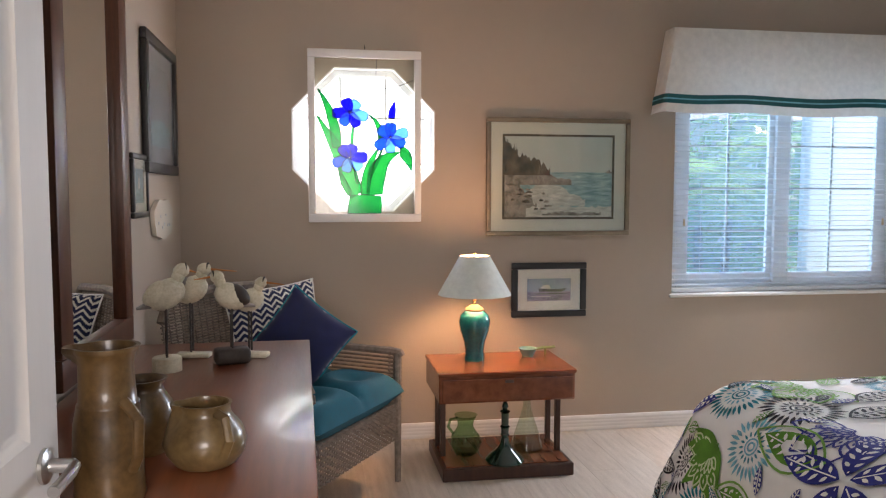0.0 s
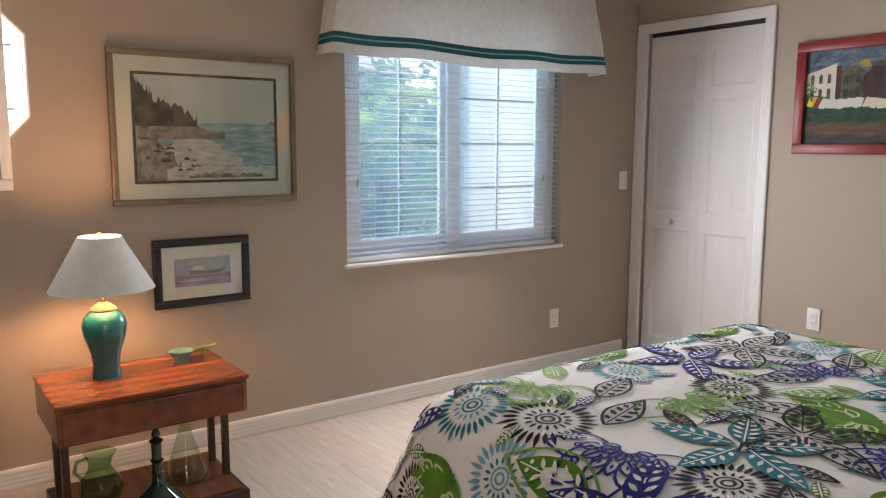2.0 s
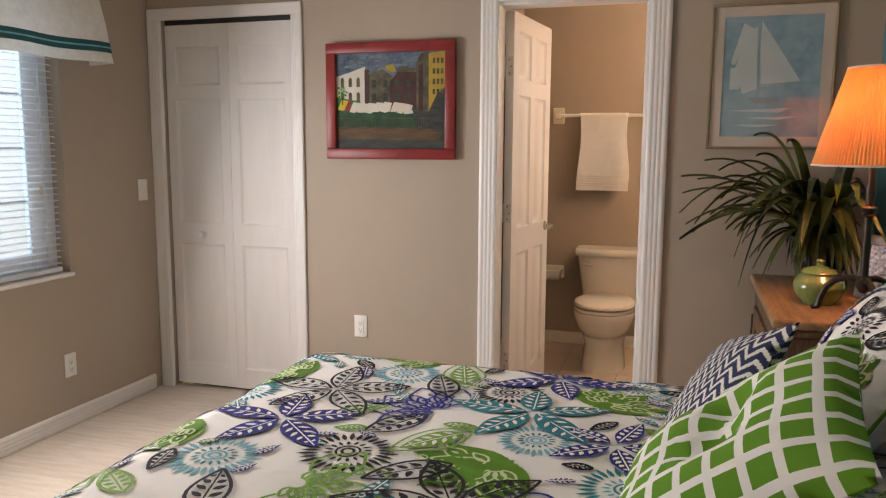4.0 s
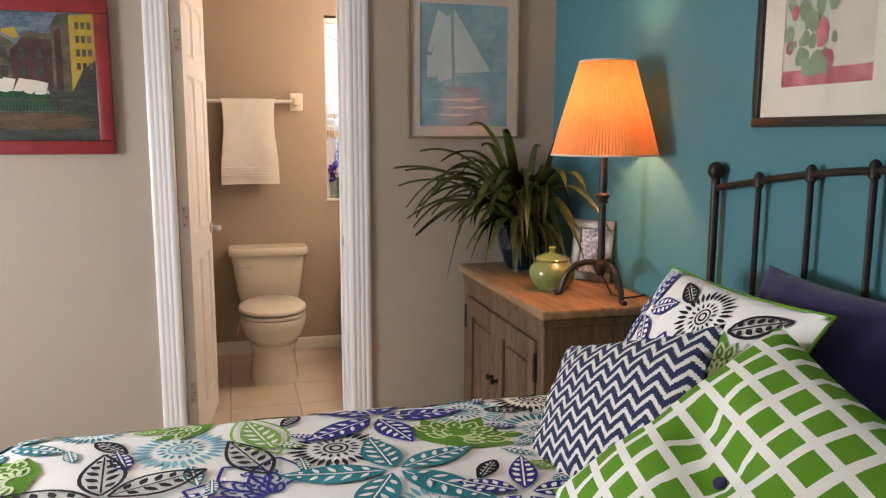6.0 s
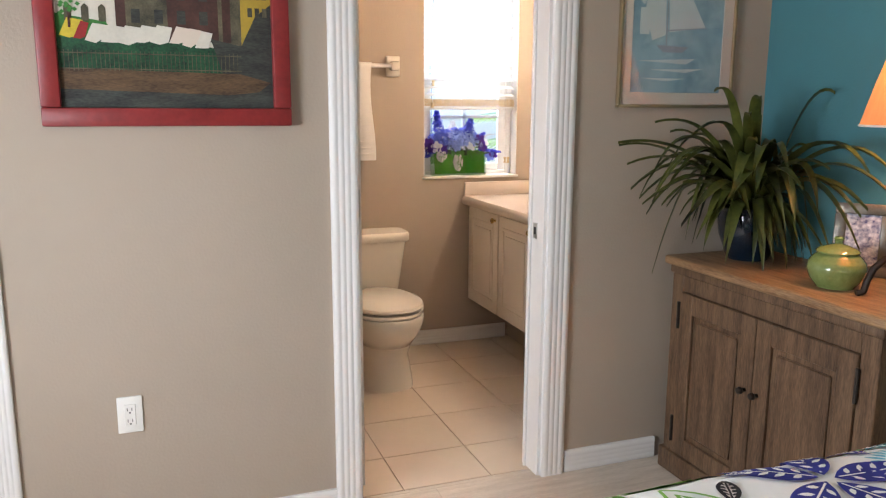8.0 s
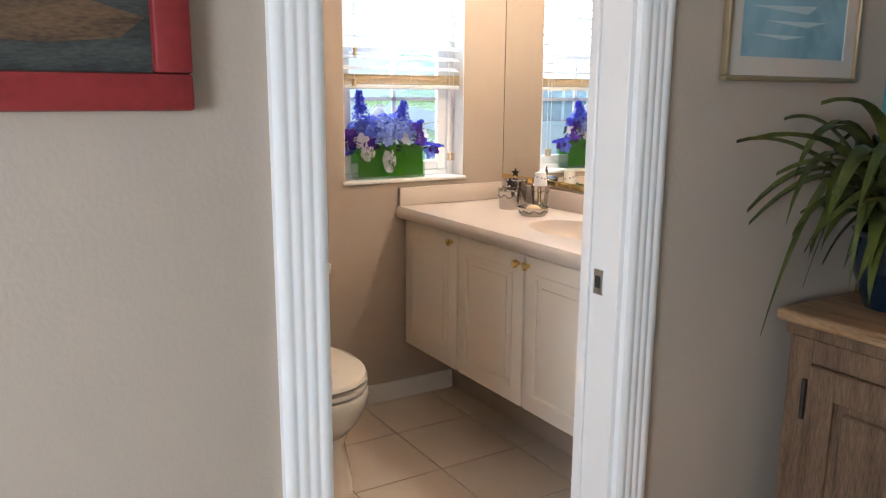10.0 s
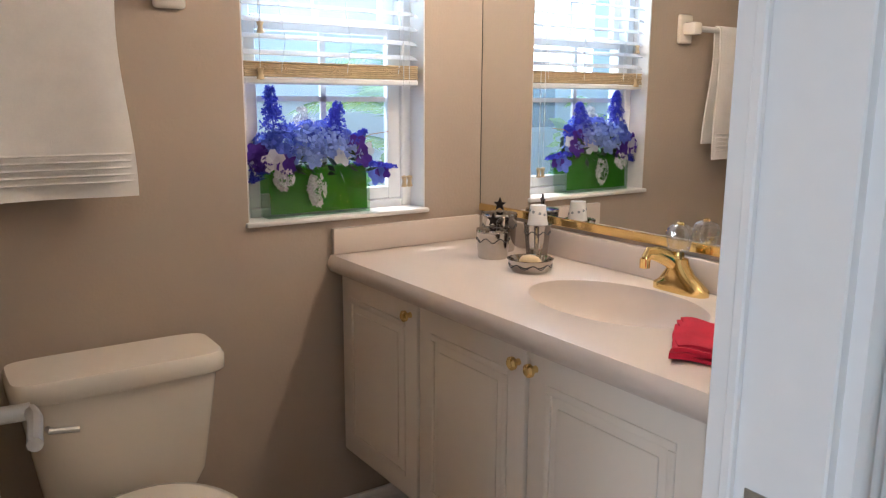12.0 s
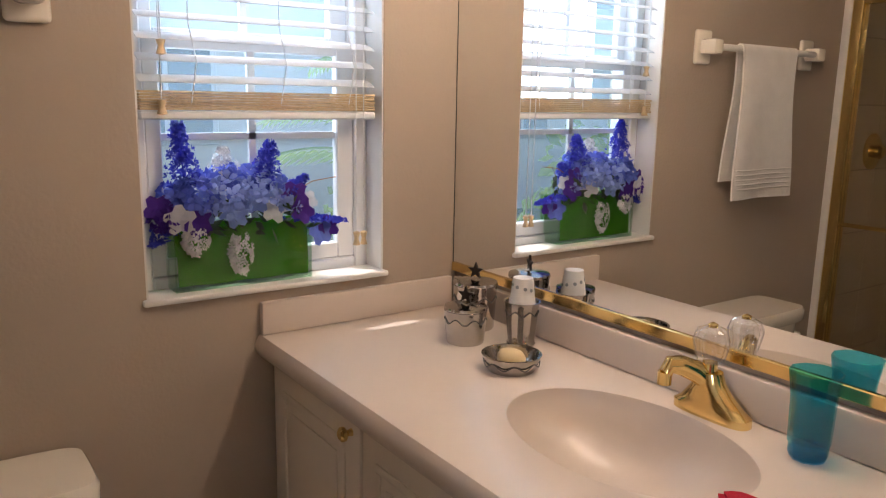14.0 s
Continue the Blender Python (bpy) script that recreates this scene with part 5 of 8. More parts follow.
palm(3.7, 6.9, 2.3, 17, 1)
palm(4.6, 7.4, 2.6, 15, 2)
palm(2.6, 7.8, 2.2, 14, 6)
shrub(3.3, 6.7, 0.8, 0.5, 0.6, 900, 0.16, 3)
shrub(5.0, 8.2, 1.2, 0.7, 1.1, 1100, 0.18, 4)
shrub(6.6, 9.6, 1.6, 0.9, 1.5, 1200, 0.22, 5)
shrub(0.9, 7.6, 1.1, 0.7, 0.8, 900, 0.18, 9)
palm(10.2, 2.6, 2.5, 15, 7)
palm(9.6, -0.8, 2.1, 13, 8)
shrub(11.2, 3.8, 0.8, 0.8, 0.7, 900, 0.16, 11)
shrub(11.0, -2.0, 0.9, 1.4, 0.7, 1000, 0.16, 12)
shrub(9.3, 4.6, 0.7, 0.9, 0.8, 900, 0.16, 13)
# Backlit translucent sheet, added in place of a bright white wall outside.
screen = thing("wall_stand_in", 5.2, 5.62, -0.16, "translucent white sheet standing in for a bright white wall", "screen")
part("cloth", sheet(lambda s, t: (-0.87 + 1.8 * s, 0.02 * math.sin(s * 14), 0.05 + 2.6 * t), 24, 4), WALLSHEET, screen)
for px in (-0.88, 0.94):
    part("post", box(px - 0.025, px + 0.025, -0.025, 0.025, 0, 2.7, 0.004), VINYL, screen)
part("rail", box(-0.88, 0.94, -0.02, 0.02, 2.65, 2.70, 0.004), VINYL, screen)


def far_house(x0, x1, y0, y1, high, face, label, n):
    o = thing("house", (x0 + x1) / 2, (y0 + y1) / 2, -0.16, label, "house")
    hx, hy = (x1 - x0) / 2, (y1 - y0) / 2
    part("wall", box(-hx, hx, -hy, hy, 0, high), STUCCO, o)
    bm = bmesh.new()
    e = 0.5
    vs = [bm.verts.new(q) for q in ((-hx - e, -hy - e, high), (hx + e, -hy - e, high), (hx + e, hy + e, high), (-hx - e, hy + e, high), (-hx * 0.4, 0, high + 1.4), (hx * 0.4, 0, high + 1.4))]
    for q in ((0, 1, 5, 4), (1, 2, 5), (2, 3, 4, 5), (3, 0, 4), (3, 2, 1, 0)):
        bm.faces.new([vs[i] for i in q])
    part("roof", bm, ROOFT, o, "grey tiled hip roof")
    for k in range(n):
        if face == "w":
            c = -hy + 2 * hy * (k + 0.5) / n
            w = part("window", box(-hx - 0.05, -hx + 0.01, c - 0.55, c + 0.55, 1.0, 2.2, 0.01), VINYL, o)
            for q in (-0.48, 0.03):
                part("pane", box(-hx - 0.06, -hx - 0.04, c + q, c + q + 0.45, 1.08, 2.12), WINDARK, w)
        else:
            c = -hx + 2 * hx * (k + 0.5) / n
            w = part("window", box(c - 0.55, c + 0.55, -hy - 0.05, -hy + 0.01, 1.0, 2.2, 0.01), VINYL, o)
            for q in (-0.48, 0.03):
                part("pane", box(c + q, c + q + 0.45, -hy - 0.06, -hy - 0.04, 1.08, 2.12), WINDARK, w)


far_house(13.5, 20, -9, 9, 2.9, "w", "white stucco neighbouring house with a grey roof", 5)
far_house(-4, 10, 15, 21, 2.9, "s", "white stucco house beyond the garden", 4)

# ---- pictures ----


def framed(name, w, h, frame_w, deep, fm, label, x, y, z, rz, mat_w=0.0, mat_m=None, glass=True, category="picture"):
    """A framed picture: local x to its right, facing -y; returns it and the size of its image."""
    o = thing(name, x, y, z, label, category, rz=rz)
    bm = bmesh.new()
    for (a0, a1, b0, b1) in ((-w / 2, w / 2, -h / 2, -h / 2 + frame_w), (-w / 2, w / 2, h / 2 - frame_w, h / 2), (-w / 2, -w / 2 + frame_w, -h / 2 + frame_w, h / 2 - frame_w), (w / 2 - frame_w, w / 2, -h / 2 + frame_w, h / 2 - frame_w)):
        cut(bm, a0, a1, -deep, -0.003, b0, b1, min(0.006, frame_w * 0.3), 2)
    part("frame", bm, fm, o)
    iw, ih = w - 2 * frame_w, h - 2 * frame_w
    part("backing", box(-iw / 2, iw / 2, -deep * 0.4, -0.004, -ih / 2, ih / 2), mat_m or MATB, o)
    yy = -deep * 0.4 - 0.0005
    if mat_w:
        bm = bmesh.new()
        for (a0, a1, b0, b1) in ((-iw / 2, iw / 2, -ih / 2, -ih / 2 + mat_w), (-iw / 2, iw / 2, ih / 2 - mat_w, ih / 2), (-iw / 2, -iw / 2 + mat_w, -ih / 2 + mat_w, ih / 2 - mat_w), (iw / 2 - mat_w, iw / 2, -ih / 2 + mat_w, ih / 2 - mat_w)):
            cut(bm, a0, a1, yy - 0.0035, yy, b0, b1)
        part("mat_board", bm, mat_m, o)
        iw, ih = iw - 2 * mat_w, ih - 2 * mat_w
    if glass:
        g = part("glass", box(-w / 2 + frame_w, w / 2 - frame_w, -deep * 0.4 - 0.0075, -deep * 0.4 - 0.0065, -h / 2 + frame_w, h / 2 - frame_w), PICGLASS, o)
        g.visible_shadow = False
    return o, iw, ih, yy


def image(o, iw, ih, yy, layers, mats, name="painting"):
    """Paint shapes on a picture: outlines in 0..1 of its width and height, each over the last."""
    bm = bmesh.new()
    for k, (mi, pts) in enumerate(layers):
        vs = [bm.verts.new(((a - 0.5) * iw, yy - 0.0004 - 0.00005 * k, (b - 0.5) * ih)) for a, b in pts]
        bm.faces.new(vs).material_index = mi
    return part(name, bm, mats, o, smooth=None)


def rect(a, b, c, d):
    return [(a, c), (b, c), (b, d), (a, d)]


def ridge(x0, x1, base, tops, seed, jag=0.02, n=26):
    """A shape with an uneven top line between x0 and x1."""
    r = random.Random(seed)
    pts = [(x0, base)]
    for i in range(n + 1):
        q = i / n
        f = q * (len(tops) - 1)
        k = min(int(f), len(tops) - 2)
        pts.append((x0 + (x1 - x0) * q, tops[k] + (tops[k + 1] - tops[k]) * (f - k) + r.uniform(-jag, jag)))
    return pts + [(x1, base)]


P_SKY = mat("painted pale sky", (0.46, 0.52, 0.46), 0.8, var=0.08, scale=6)
P_SEA = mat("painted green sea", (0.15, 0.33, 0.33), 0.8, var=0.35, scale=14, stretch=(1, 1, 5), rgb2=(0.42, 0.58, 0.55))
P_ROCK = mat("painted tan rock", (0.12, 0.11, 0.085), 0.8, var=0.5, scale=30, rgb2=(0.42, 0.40, 0.33), fine=0.8)
P_DARK = mat("painted dark wood", (0.06, 0.055, 0.04), 0.8, var=0.5, scale=22, rgb2=(0.15, 0.13, 0.08))
P_FOAM = mat("painted foam", (0.48, 0.50, 0.43), 0.8, var=0.3, scale=20, stretch=(1, 1, 4))
P_BLUED = mat("painted deep blue", (0.012, 0.04, 0.10), 0.7, var=0.6, scale=11, stretch=(1, 1, 2.5), rgb2=(0.16, 0.22, 0.28), fine=0.7)
P_WHITE = mat("painted white", (0.58, 0.54, 0.46), 0.7, var=0.12, scale=12)
P_BRICK = mat("painted brick brown", (0.06, 0.024, 0.018), 0.7, var=0.5, scale=16)
P_YELL = mat("painted yellow", (0.36, 0.24, 0.03), 0.7, var=0.2, scale=14)
P_GREEN = mat("painted green", (0.005, 0.040, 0.022), 0.7, var=0.6, scale=18, rgb2=(0.015, 0.11, 0.045), fine=0.8)
P_ROAD = mat("painted grey road", (0.022, 0.022, 0.022), 0.7, var=0.5, scale=9, stretch=(1, 1, 4), rgb2=(0.06, 0.065, 0.055), fine=0.8)
P_CLOUD = mat("painted grey cloud", (0.06, 0.085, 0.11), 0.7, var=0.5, scale=14, rgb2=(0.20, 0.25, 0.28))
P_RED = mat("painted red cloth", (0.30, 0.02, 0.02), 0.7, var=0.3, scale=14)
P_SUN = mat("painted lemon", (0.55, 0.42, 0.04), 0.7, var=0.25, scale=14)
P_LAWN = mat("painted bright grass", (0.03, 0.16, 0.03), 0.7, var=0.5, scale=22)
P_EARTH = mat("painted ochre earth", (0.075, 0.036, 0.016), 0.7, var=0.5, scale=9, stretch=(1, 1, 4), rgb2=(0.15, 0.085, 0.04), fine=0.8)
P_PINK = mat("painted pink mat", (0.62, 0.52, 0.43), 0.9, var=0.04)
P_MIST = mat("painted blue mist", (0.19, 0.34, 0.41), 0.8, var=0.25, scale=5, rgb2=(0.36, 0.51, 0.55))
P_SAIL = mat("painted pale sail", (0.52, 0.58, 0.56), 0.8, var=0.12, scale=8)
P_MAUVE = mat("painted mauve sea", (0.20, 0.14, 0.19), 0.8, var=0.4, scale=12, stretch=(1, 1, 4), rgb2=(0.42, 0.33, 0.36))
P_ROSE = mat("painted rose", (0.52, 0.03, 0.08), 0.8, var=0.5, scale=20, rgb2=(0.72, 0.25, 0.28))
P_LEAF = mat("painted leaf wash", (0.20, 0.30, 0.18), 0.8, var=0.35, scale=20)
GREYM = mat("grey print", (0.30, 0.32, 0.34), 0.8, var=0.2, scale=6)

o, iw, ih, yy = framed("picture", 0.808, 0.636, 0.026, 0.028, TAUPEF, "gilt-framed print of a rocky sea shore above the nightstand", 2.211, 4.70, 1.413, 0, 0.075, mat("pale green mat board", (0.55, 0.57, 0.48), 0.9, var=0.03))
part("inner_mat", (lambda b: (cut(b, -iw / 2 - 0.012, iw / 2 + 0.012, yy - 0.0042, yy - 0.0036, ih / 2, ih / 2 + 0.012), cut(b, -iw / 2 - 0.012, iw / 2 + 0.012, yy - 0.0042, yy - 0.0036, -ih / 2 - 0.012, -ih / 2), cut(b, -iw / 2 - 0.012, -iw / 2, yy - 0.0042, yy - 0.0036, -ih / 2, ih / 2), cut(b, iw / 2, iw / 2 + 0.012, yy - 0.0042, yy - 0.0036, -ih / 2, ih / 2), b)[-1])(bmesh.new()), P_DARK, o, "dark inner mat line")
shore = [(0, rect(0, 1, 0, 1)), (1, rect(0, 1, 0.12, 0.56)), (4, ridge(0.18, 0.75, 0.14, [0.30, 0.44, 0.42, 0.30, 0.22], 4, 0.02)), (2, ridge(0.0, 0.62, 0.40, [0.66, 0.70, 0.62, 0.56, 0.50, 0.46], 2, 0.02)),
         (3, ridge(0.0, 0.42, 0.52, [0.86, 0.78, 0.74, 0.70, 0.60], 3, 0.045)), (3, ridge(0.0, 0.12, 0.7, [0.98, 0.9, 0.84], 8, 0.05)), (2, ridge(0.0, 0.30, 0.0, [0.50, 0.44, 0.30, 0.14], 6, 0.04)), (4, ridge(0.2, 1.0, 0.0, [0.12, 0.16, 0.14, 0.12, 0.15], 7, 0.02)),
         (2, ridge(0.35, 0.9, 0.02, [0.04, 0.07, 0.05, 0.06], 9, 0.015)), (2, ridge(0.94, 1.0, 0.55, [0.56, 0.59, 0.57], 5, 0.008, 8))]
for k in range(22):
    r = random.Random(60 + k)
    cx, cy = r.uniform(0.0, 0.4), r.uniform(0.05, 0.5)
    shore.append((3 if k % 2 else 2, ridge(cx, cx + r.uniform(0.03, 0.07), cy, [cy + 0.015, cy + 0.03, cy + 0.01], k, 0.008, 6)))
image(o, iw, ih, yy, shore, [P_SKY, P_SEA, P_ROCK, P_DARK, P_FOAM])

o, iw, ih, yy = framed("picture", 0.424, 0.299, 0.036, 0.022, BLACKW, "black-framed small print of a boat above the nightstand", 2.164, 4.70, 0.798, 0, 0.052, MATB)
image(o, iw, ih, yy, [(0, rect(0, 1, 0, 1)), (1, rect(0, 1, 0, 0.42)), (2, [(0.28, 0.42), (0.80, 0.40), (0.92, 0.55), (0.60, 0.52), (0.25, 0.56)]), (3, [(0.30, 0.56), (0.55, 0.54), (0.50, 0.72), (0.36, 0.70)]), (2, rect(0.2, 0.9, 0.30, 0.34)), (3, rect(0.1, 0.55, 0.18, 0.21))], [GREYM, P_MAUVE, P_DARK, P_PINK])

o, iw, ih, yy = framed("picture", 0.682, 0.573, 0.052, 0.035, REDF, "red-framed folk painting of laundry by town houses", 5.0, 3.282, 1.596, -90, glass=False)
town = [(0, rect(0, 1, 0.40, 1))]
for k in range(14):
    r = random.Random(90 + k)
    cx, cy = r.uniform(0.0, 0.86), r.uniform(0.84, 0.98)
    town.append((9, ridge(cx, cx + r.uniform(0.08, 0.16), cy - 0.012, [cy, cy + 0.016, cy + 0.004], k, 0.006, 8)))
# white house with a brown gable, dark terraces, a low yellow roof, the yellow corner house
town += [(2, [(0.0, 0.42), (0.27, 0.42), (0.27, 0.86), (0.12, 0.80), (0.0, 0.76)]), (3, rect(0.265, 0.31, 0.42, 0.83)), (4, [(0.44, 0.78), (0.56, 0.80), (0.53, 0.88), (0.46, 0.86)]), (1, [(0.31, 0.44), (0.52, 0.44), (0.52, 0.76), (0.43, 0.83), (0.31, 0.78)]), (9, [(0.305, 0.775), (0.43, 0.83), (0.525, 0.765), (0.525, 0.79), (0.43, 0.855), (0.305, 0.80)]),
         (3, [(0.50, 0.40), (0.76, 0.40), (0.76, 0.80), (0.58, 0.81), (0.50, 0.70)]), (1, [(0.57, 0.80), (0.76, 0.79), (0.76, 0.83), (0.59, 0.85)]), (1, [(0.74, 0.38), (0.86, 0.38), (0.86, 1.0), (0.78, 0.98), (0.74, 0.90)]), (4, [(0.85, 0.38), (1.0, 0.34), (1.0, 1.0), (0.85, 0.98)]), (3, [(0.76, 0.40), (0.80, 0.40), (0.80, 0.88), (0.76, 0.86)]), (7, [(0.84, 0.36), (1.0, 0.30), (1.0, 0.64), (0.92, 0.56)]),
         (12, [(0.0, 0.30), (0.30, 0.34), (0.22, 0.50), (0.0, 0.54)]), (6, [(0.0, 0.22), (0.84, 0.20), (0.84, 0.34), (0.55, 0.40), (0.20, 0.43), (0.0, 0.40)]), (7, [(0.70, 0.42), (1.0, 0.34), (1.0, 0.0), (0.0, 0.0), (0.0, 0.11), (0.78, 0.10)]), (8, [(0.0, 0.23), (0.84, 0.21), (0.90, 0.19), (0.99, 0.16), (0.93, 0.10), (0.78, 0.08), (0.0, 0.11)])]
for i in range(3):
    for j in range(2):
        town.append((1, [(0.04 + i * 0.075, 0.50 + j * 0.15), (0.072 + i * 0.075, 0.50 + j * 0.15), (0.072 + i * 0.075, 0.58 + j * 0.155), (0.056 + i * 0.075, 0.60 + j * 0.155), (0.04 + i * 0.075, 0.58 + j * 0.15)]))
for i in range(3):
    for j in range(4):
        town.append((1, rect(0.885 + i * 0.036, 0.908 + i * 0.036, 0.56 + j * 0.105, 0.615 + j * 0.105)))
for i in range(4):
    for j in range(2):
        town.append((7, rect(0.335 + i * 0.105, 0.375 + i * 0.105, 0.50 + j * 0.14, 0.58 + j * 0.14)))
# washing on the line: white sheets, a yellow and a red cloth, a few pink ones
for k, (a, w, mi) in enumerate(((0.03, 0.07, 11), (0.09, 0.035, 10), (0.14, 0.075, 2), (0.21, 0.075, 2), (0.285, 0.08, 2), (0.36, 0.075, 2), (0.43, 0.07, 2), (0.52, 0.06, 5), (0.58, 0.06, 5), (0.64, 0.05, 2))):
    t = 0.525 - 0.11 * a - 0.02 * math.sin(a * 9)
    town.append((mi, [(a + 0.02, t), (a + 0.02 + w, t - 0.012), (a + w, t - 0.10 + 0.01 * (k % 3)), (a + w * 0.4, t - 0.115 + 0.012 * (k % 2)), (a - 0.018, t - 0.10)]))
# iron fence along the green
for k in range(42):
    town.append((1, rect(0.005 + k * 0.02, 0.008 + k * 0.02, 0.215, 0.335)))
for z in (0.225, 0.315):
    town.append((1, rect(0.0, 0.845, z, z + 0.006)))
# small tree by the white house
town.append((3, rect(0.055, 0.065, 0.46, 0.56)))
for k in range(16):
    r = random.Random(300 + k)
    cx, cy = 0.06 + r.uniform(-0.045, 0.045), 0.585 + r.uniform(-0.05, 0.06)
    town.append((12, [(cx - 0.012, cy), (cx, cy + 0.014), (cx + 0.012, cy), (cx, cy - 0.012)]))
image(o, iw, ih, yy, town, [P_BLUED, P_DARK, P_WHITE, P_BRICK, P_YELL, P_PINK, P_GREEN, P_ROAD, P_EARTH, P_CLOUD, P_RED, P_SUN, P_LAWN])

o, iw, ih, yy = framed("picture", 0.498, 0.615, 0.012, 0.022, GOLDF, "thin gold-framed pastel of a sailing boat", 5.0, 1.541, 1.677, -90, 0.042, P_PINK)
boat = [(0, rect(0, 1, 0, 1)), (4, [(0.0, 0.30), (0.6, 0.34), (1, 0.22), (1, 0.0), (0.0, 0.0)]), (1, [(0.36, 0.95), (0.39, 0.95), (0.80, 0.46), (0.40, 0.42)]), (2, [(0.34, 0.92), (0.36, 0.40), (0.22, 0.36), (0.12, 0.56), (0.24, 0.86)]), (1, [(0.20, 0.95), (0.30, 0.90), (0.12, 0.60), (0.08, 0.62)]), (3, rect(0.365, 0.378, 0.30, 0.97)), (3, [(0.38, 0.425), (0.82, 0.455), (0.82, 0.46), (0.38, 0.435)]),
        (3, [(0.26, 0.33), (0.62, 0.32), (0.55, 0.28), (0.34, 0.28)]), (2, rect(0.08, 0.18, 0.40, 0.58)), (2, [(0.05, 0.22), (0.7, 0.24), (0.6, 0.20)]), (2, [(0.2, 0.16), (0.8, 0.17), (0.6, 0.14)]), (2, [(0.1, 0.10), (0.6, 0.10), (0.4, 0.08)])]
image(o, iw, ih, yy, boat, [P_MIST, P_SAIL, P_SAIL, GREYM, P_MIST])

o, iw, ih, yy = framed("picture", 0.50, 0.60, 0.026, 0.025, BLACKW, "black-framed watercolour of red flowers over the bed", 3.355, 1.12, 1.710, 180, 0.075, MATB)
rose = [(0, rect(0, 1, 0, 1)), (3, rect(0.02, 0.5, 0.35, 0.98)), (2, rect(0.0, 1.0, 0.0, 0.10))]
for k in range(60):
    r = random.Random(200 + k)
    cx, cy, rr = r.uniform(0.05, 0.6), r.uniform(0.1, 0.85), r.uniform(0.03, 0.09)
    rose.append((1 if k % 5 else 2, [(cx + rr * math.cos(a) * r.uniform(0.6, 1), cy + rr * math.sin(a) * r.uniform(0.6, 1)) for a in [i * 0.785 for i in range(8)]]))
image(o, iw, ih, yy, rose, [P_WHITE, P_LEAF, P_ROSE, P_SKY])

o, iw, ih, yy = framed("picture", 0.66, 0.57, 0.045, 0.03, BLACKW, "black-framed dim print on the wall over the armchair", 0.23, 4.19, 1.69, 90, 0.07, GREYM)
image(o, iw, ih, yy, [(0, rect(0, 1, 0, 1)), (1, ridge(0, 1, 0, [0.3, 0.35, 0.28], 3, 0.02))], [GREYM, P_MIST])
o, iw, ih, yy = framed("picture", 0.26, 0.245, 0.022, 0.02, BLACKW, "small black-framed print of a bird", 0.23, 3.765, 1.35, 90, 0.035, MATB)
image(o, iw, ih, yy, [(0, rect(0, 1, 0, 1)), (1, ridge(0, 1, 0, [0.4, 0.45, 0.4], 3, 0.02)), (2, [(0.4, 0.4), (0.6, 0.42), (0.62, 0.7), (0.48, 0.78), (0.38, 0.6)])], [P_MIST, P_SEA, P_WHITE])
plaque = thing("plaque", 0.23, 4.18, 1.21, "white wavy-edged ceramic plaque with faint drawing", "plaque", rz=90)
pts = [(0.20 * abs(math.cos(a)) ** 0.8 * (1 if math.cos(a) > 0 else -1) * (1 + 0.04 * math.sin(5 * a)), 0.085 * abs(math.sin(a)) ** 0.75 * (1 if math.sin(a) > 0 else -1) * (1 + 0.06 * math.sin(7 * a))) for a in [2 * math.pi * k / 40 for k in range(40)]]
part("body", plate(pts, -0.018, None, "y", -0.003), PORC, plaque)
for k in range(7):
    part("drawing", box(-0.13 + k * 0.04, -0.11 + k * 0.04, -0.0222, -0.0208, -0.02 + 0.03 * math.sin(k * 2), -0.008 + 0.03 * math.sin(k * 2)), GREYM, plaque)

wm = thing("wall_mirror", 0.23, 3.12, 1.45, "tall dark wood-framed mirror over the dresser", "mirror", rz=90)
bm = bmesh.new()
for (a0, a1, b0, b1) in ((-0.39, 0.39, -0.645, -0.56), (-0.39, 0.39, 0.645, 0.715), (-0.39, -0.29, -0.56, 0.645), (0.29, 0.39, -0.56, 0.645)):
    cut(bm, a0, a1, -0.035, -0.003, b0, b1, 0.006, 2)
part("frame", bm, MAHOGD, wm)
part("mirror_glass", box(-0.295, 0.295, -0.012, -0.006, -0.565, 0.65), MIRROR, wm)

# ---- stained glass panel ----
sg = thing("stained_glass_panel", 1.163, 4.672, 1.615, "white-framed stained glass panel of blue irises hung before the octagonal window", "stained glass")
bm = bmesh.new()
SW, SH = 0.582, 0.882
for (a0, a1, b0, b1) in ((-SW / 2, SW / 2, -SH / 2, -SH / 2 + 0.042), (-SW / 2, SW / 2, SH / 2 - 0.042, SH / 2), (-SW / 2, -SW / 2 + 0.036, -SH / 2 + 0.042, SH / 2 - 0.042), (SW / 2 - 0.036, SW / 2, -SH / 2 + 0.042, SH / 2 - 0.042)):
    cut(bm, a0, a1, -0.014, 0.014, b0, b1, 0.004, 2)
part("frame", bm, WHITE, sg)
GW, GH = SW - 0.072, SH - 0.084


def stained(name, rgb, rough=0.1):
    m = clear_glass(name, rgb, 0.08, rough)
    n, link = m.node_tree.nodes, m.node_tree.links.new
    t = n.new("ShaderNodeBsdfTranslucent")
    t.inputs[0].default_value = (*rgb, 1)
    mx = n.new("ShaderNodeMixShader")
    out = n["Material Output"]
    src = out.inputs[0].links[0].from_socket
    mx.inputs[0].default_value = 0.45
    link(src, mx.inputs[1])
    link(t.outputs[0], mx.inputs[2])
    link(mx.outputs[0], out.inputs[0])
    return m


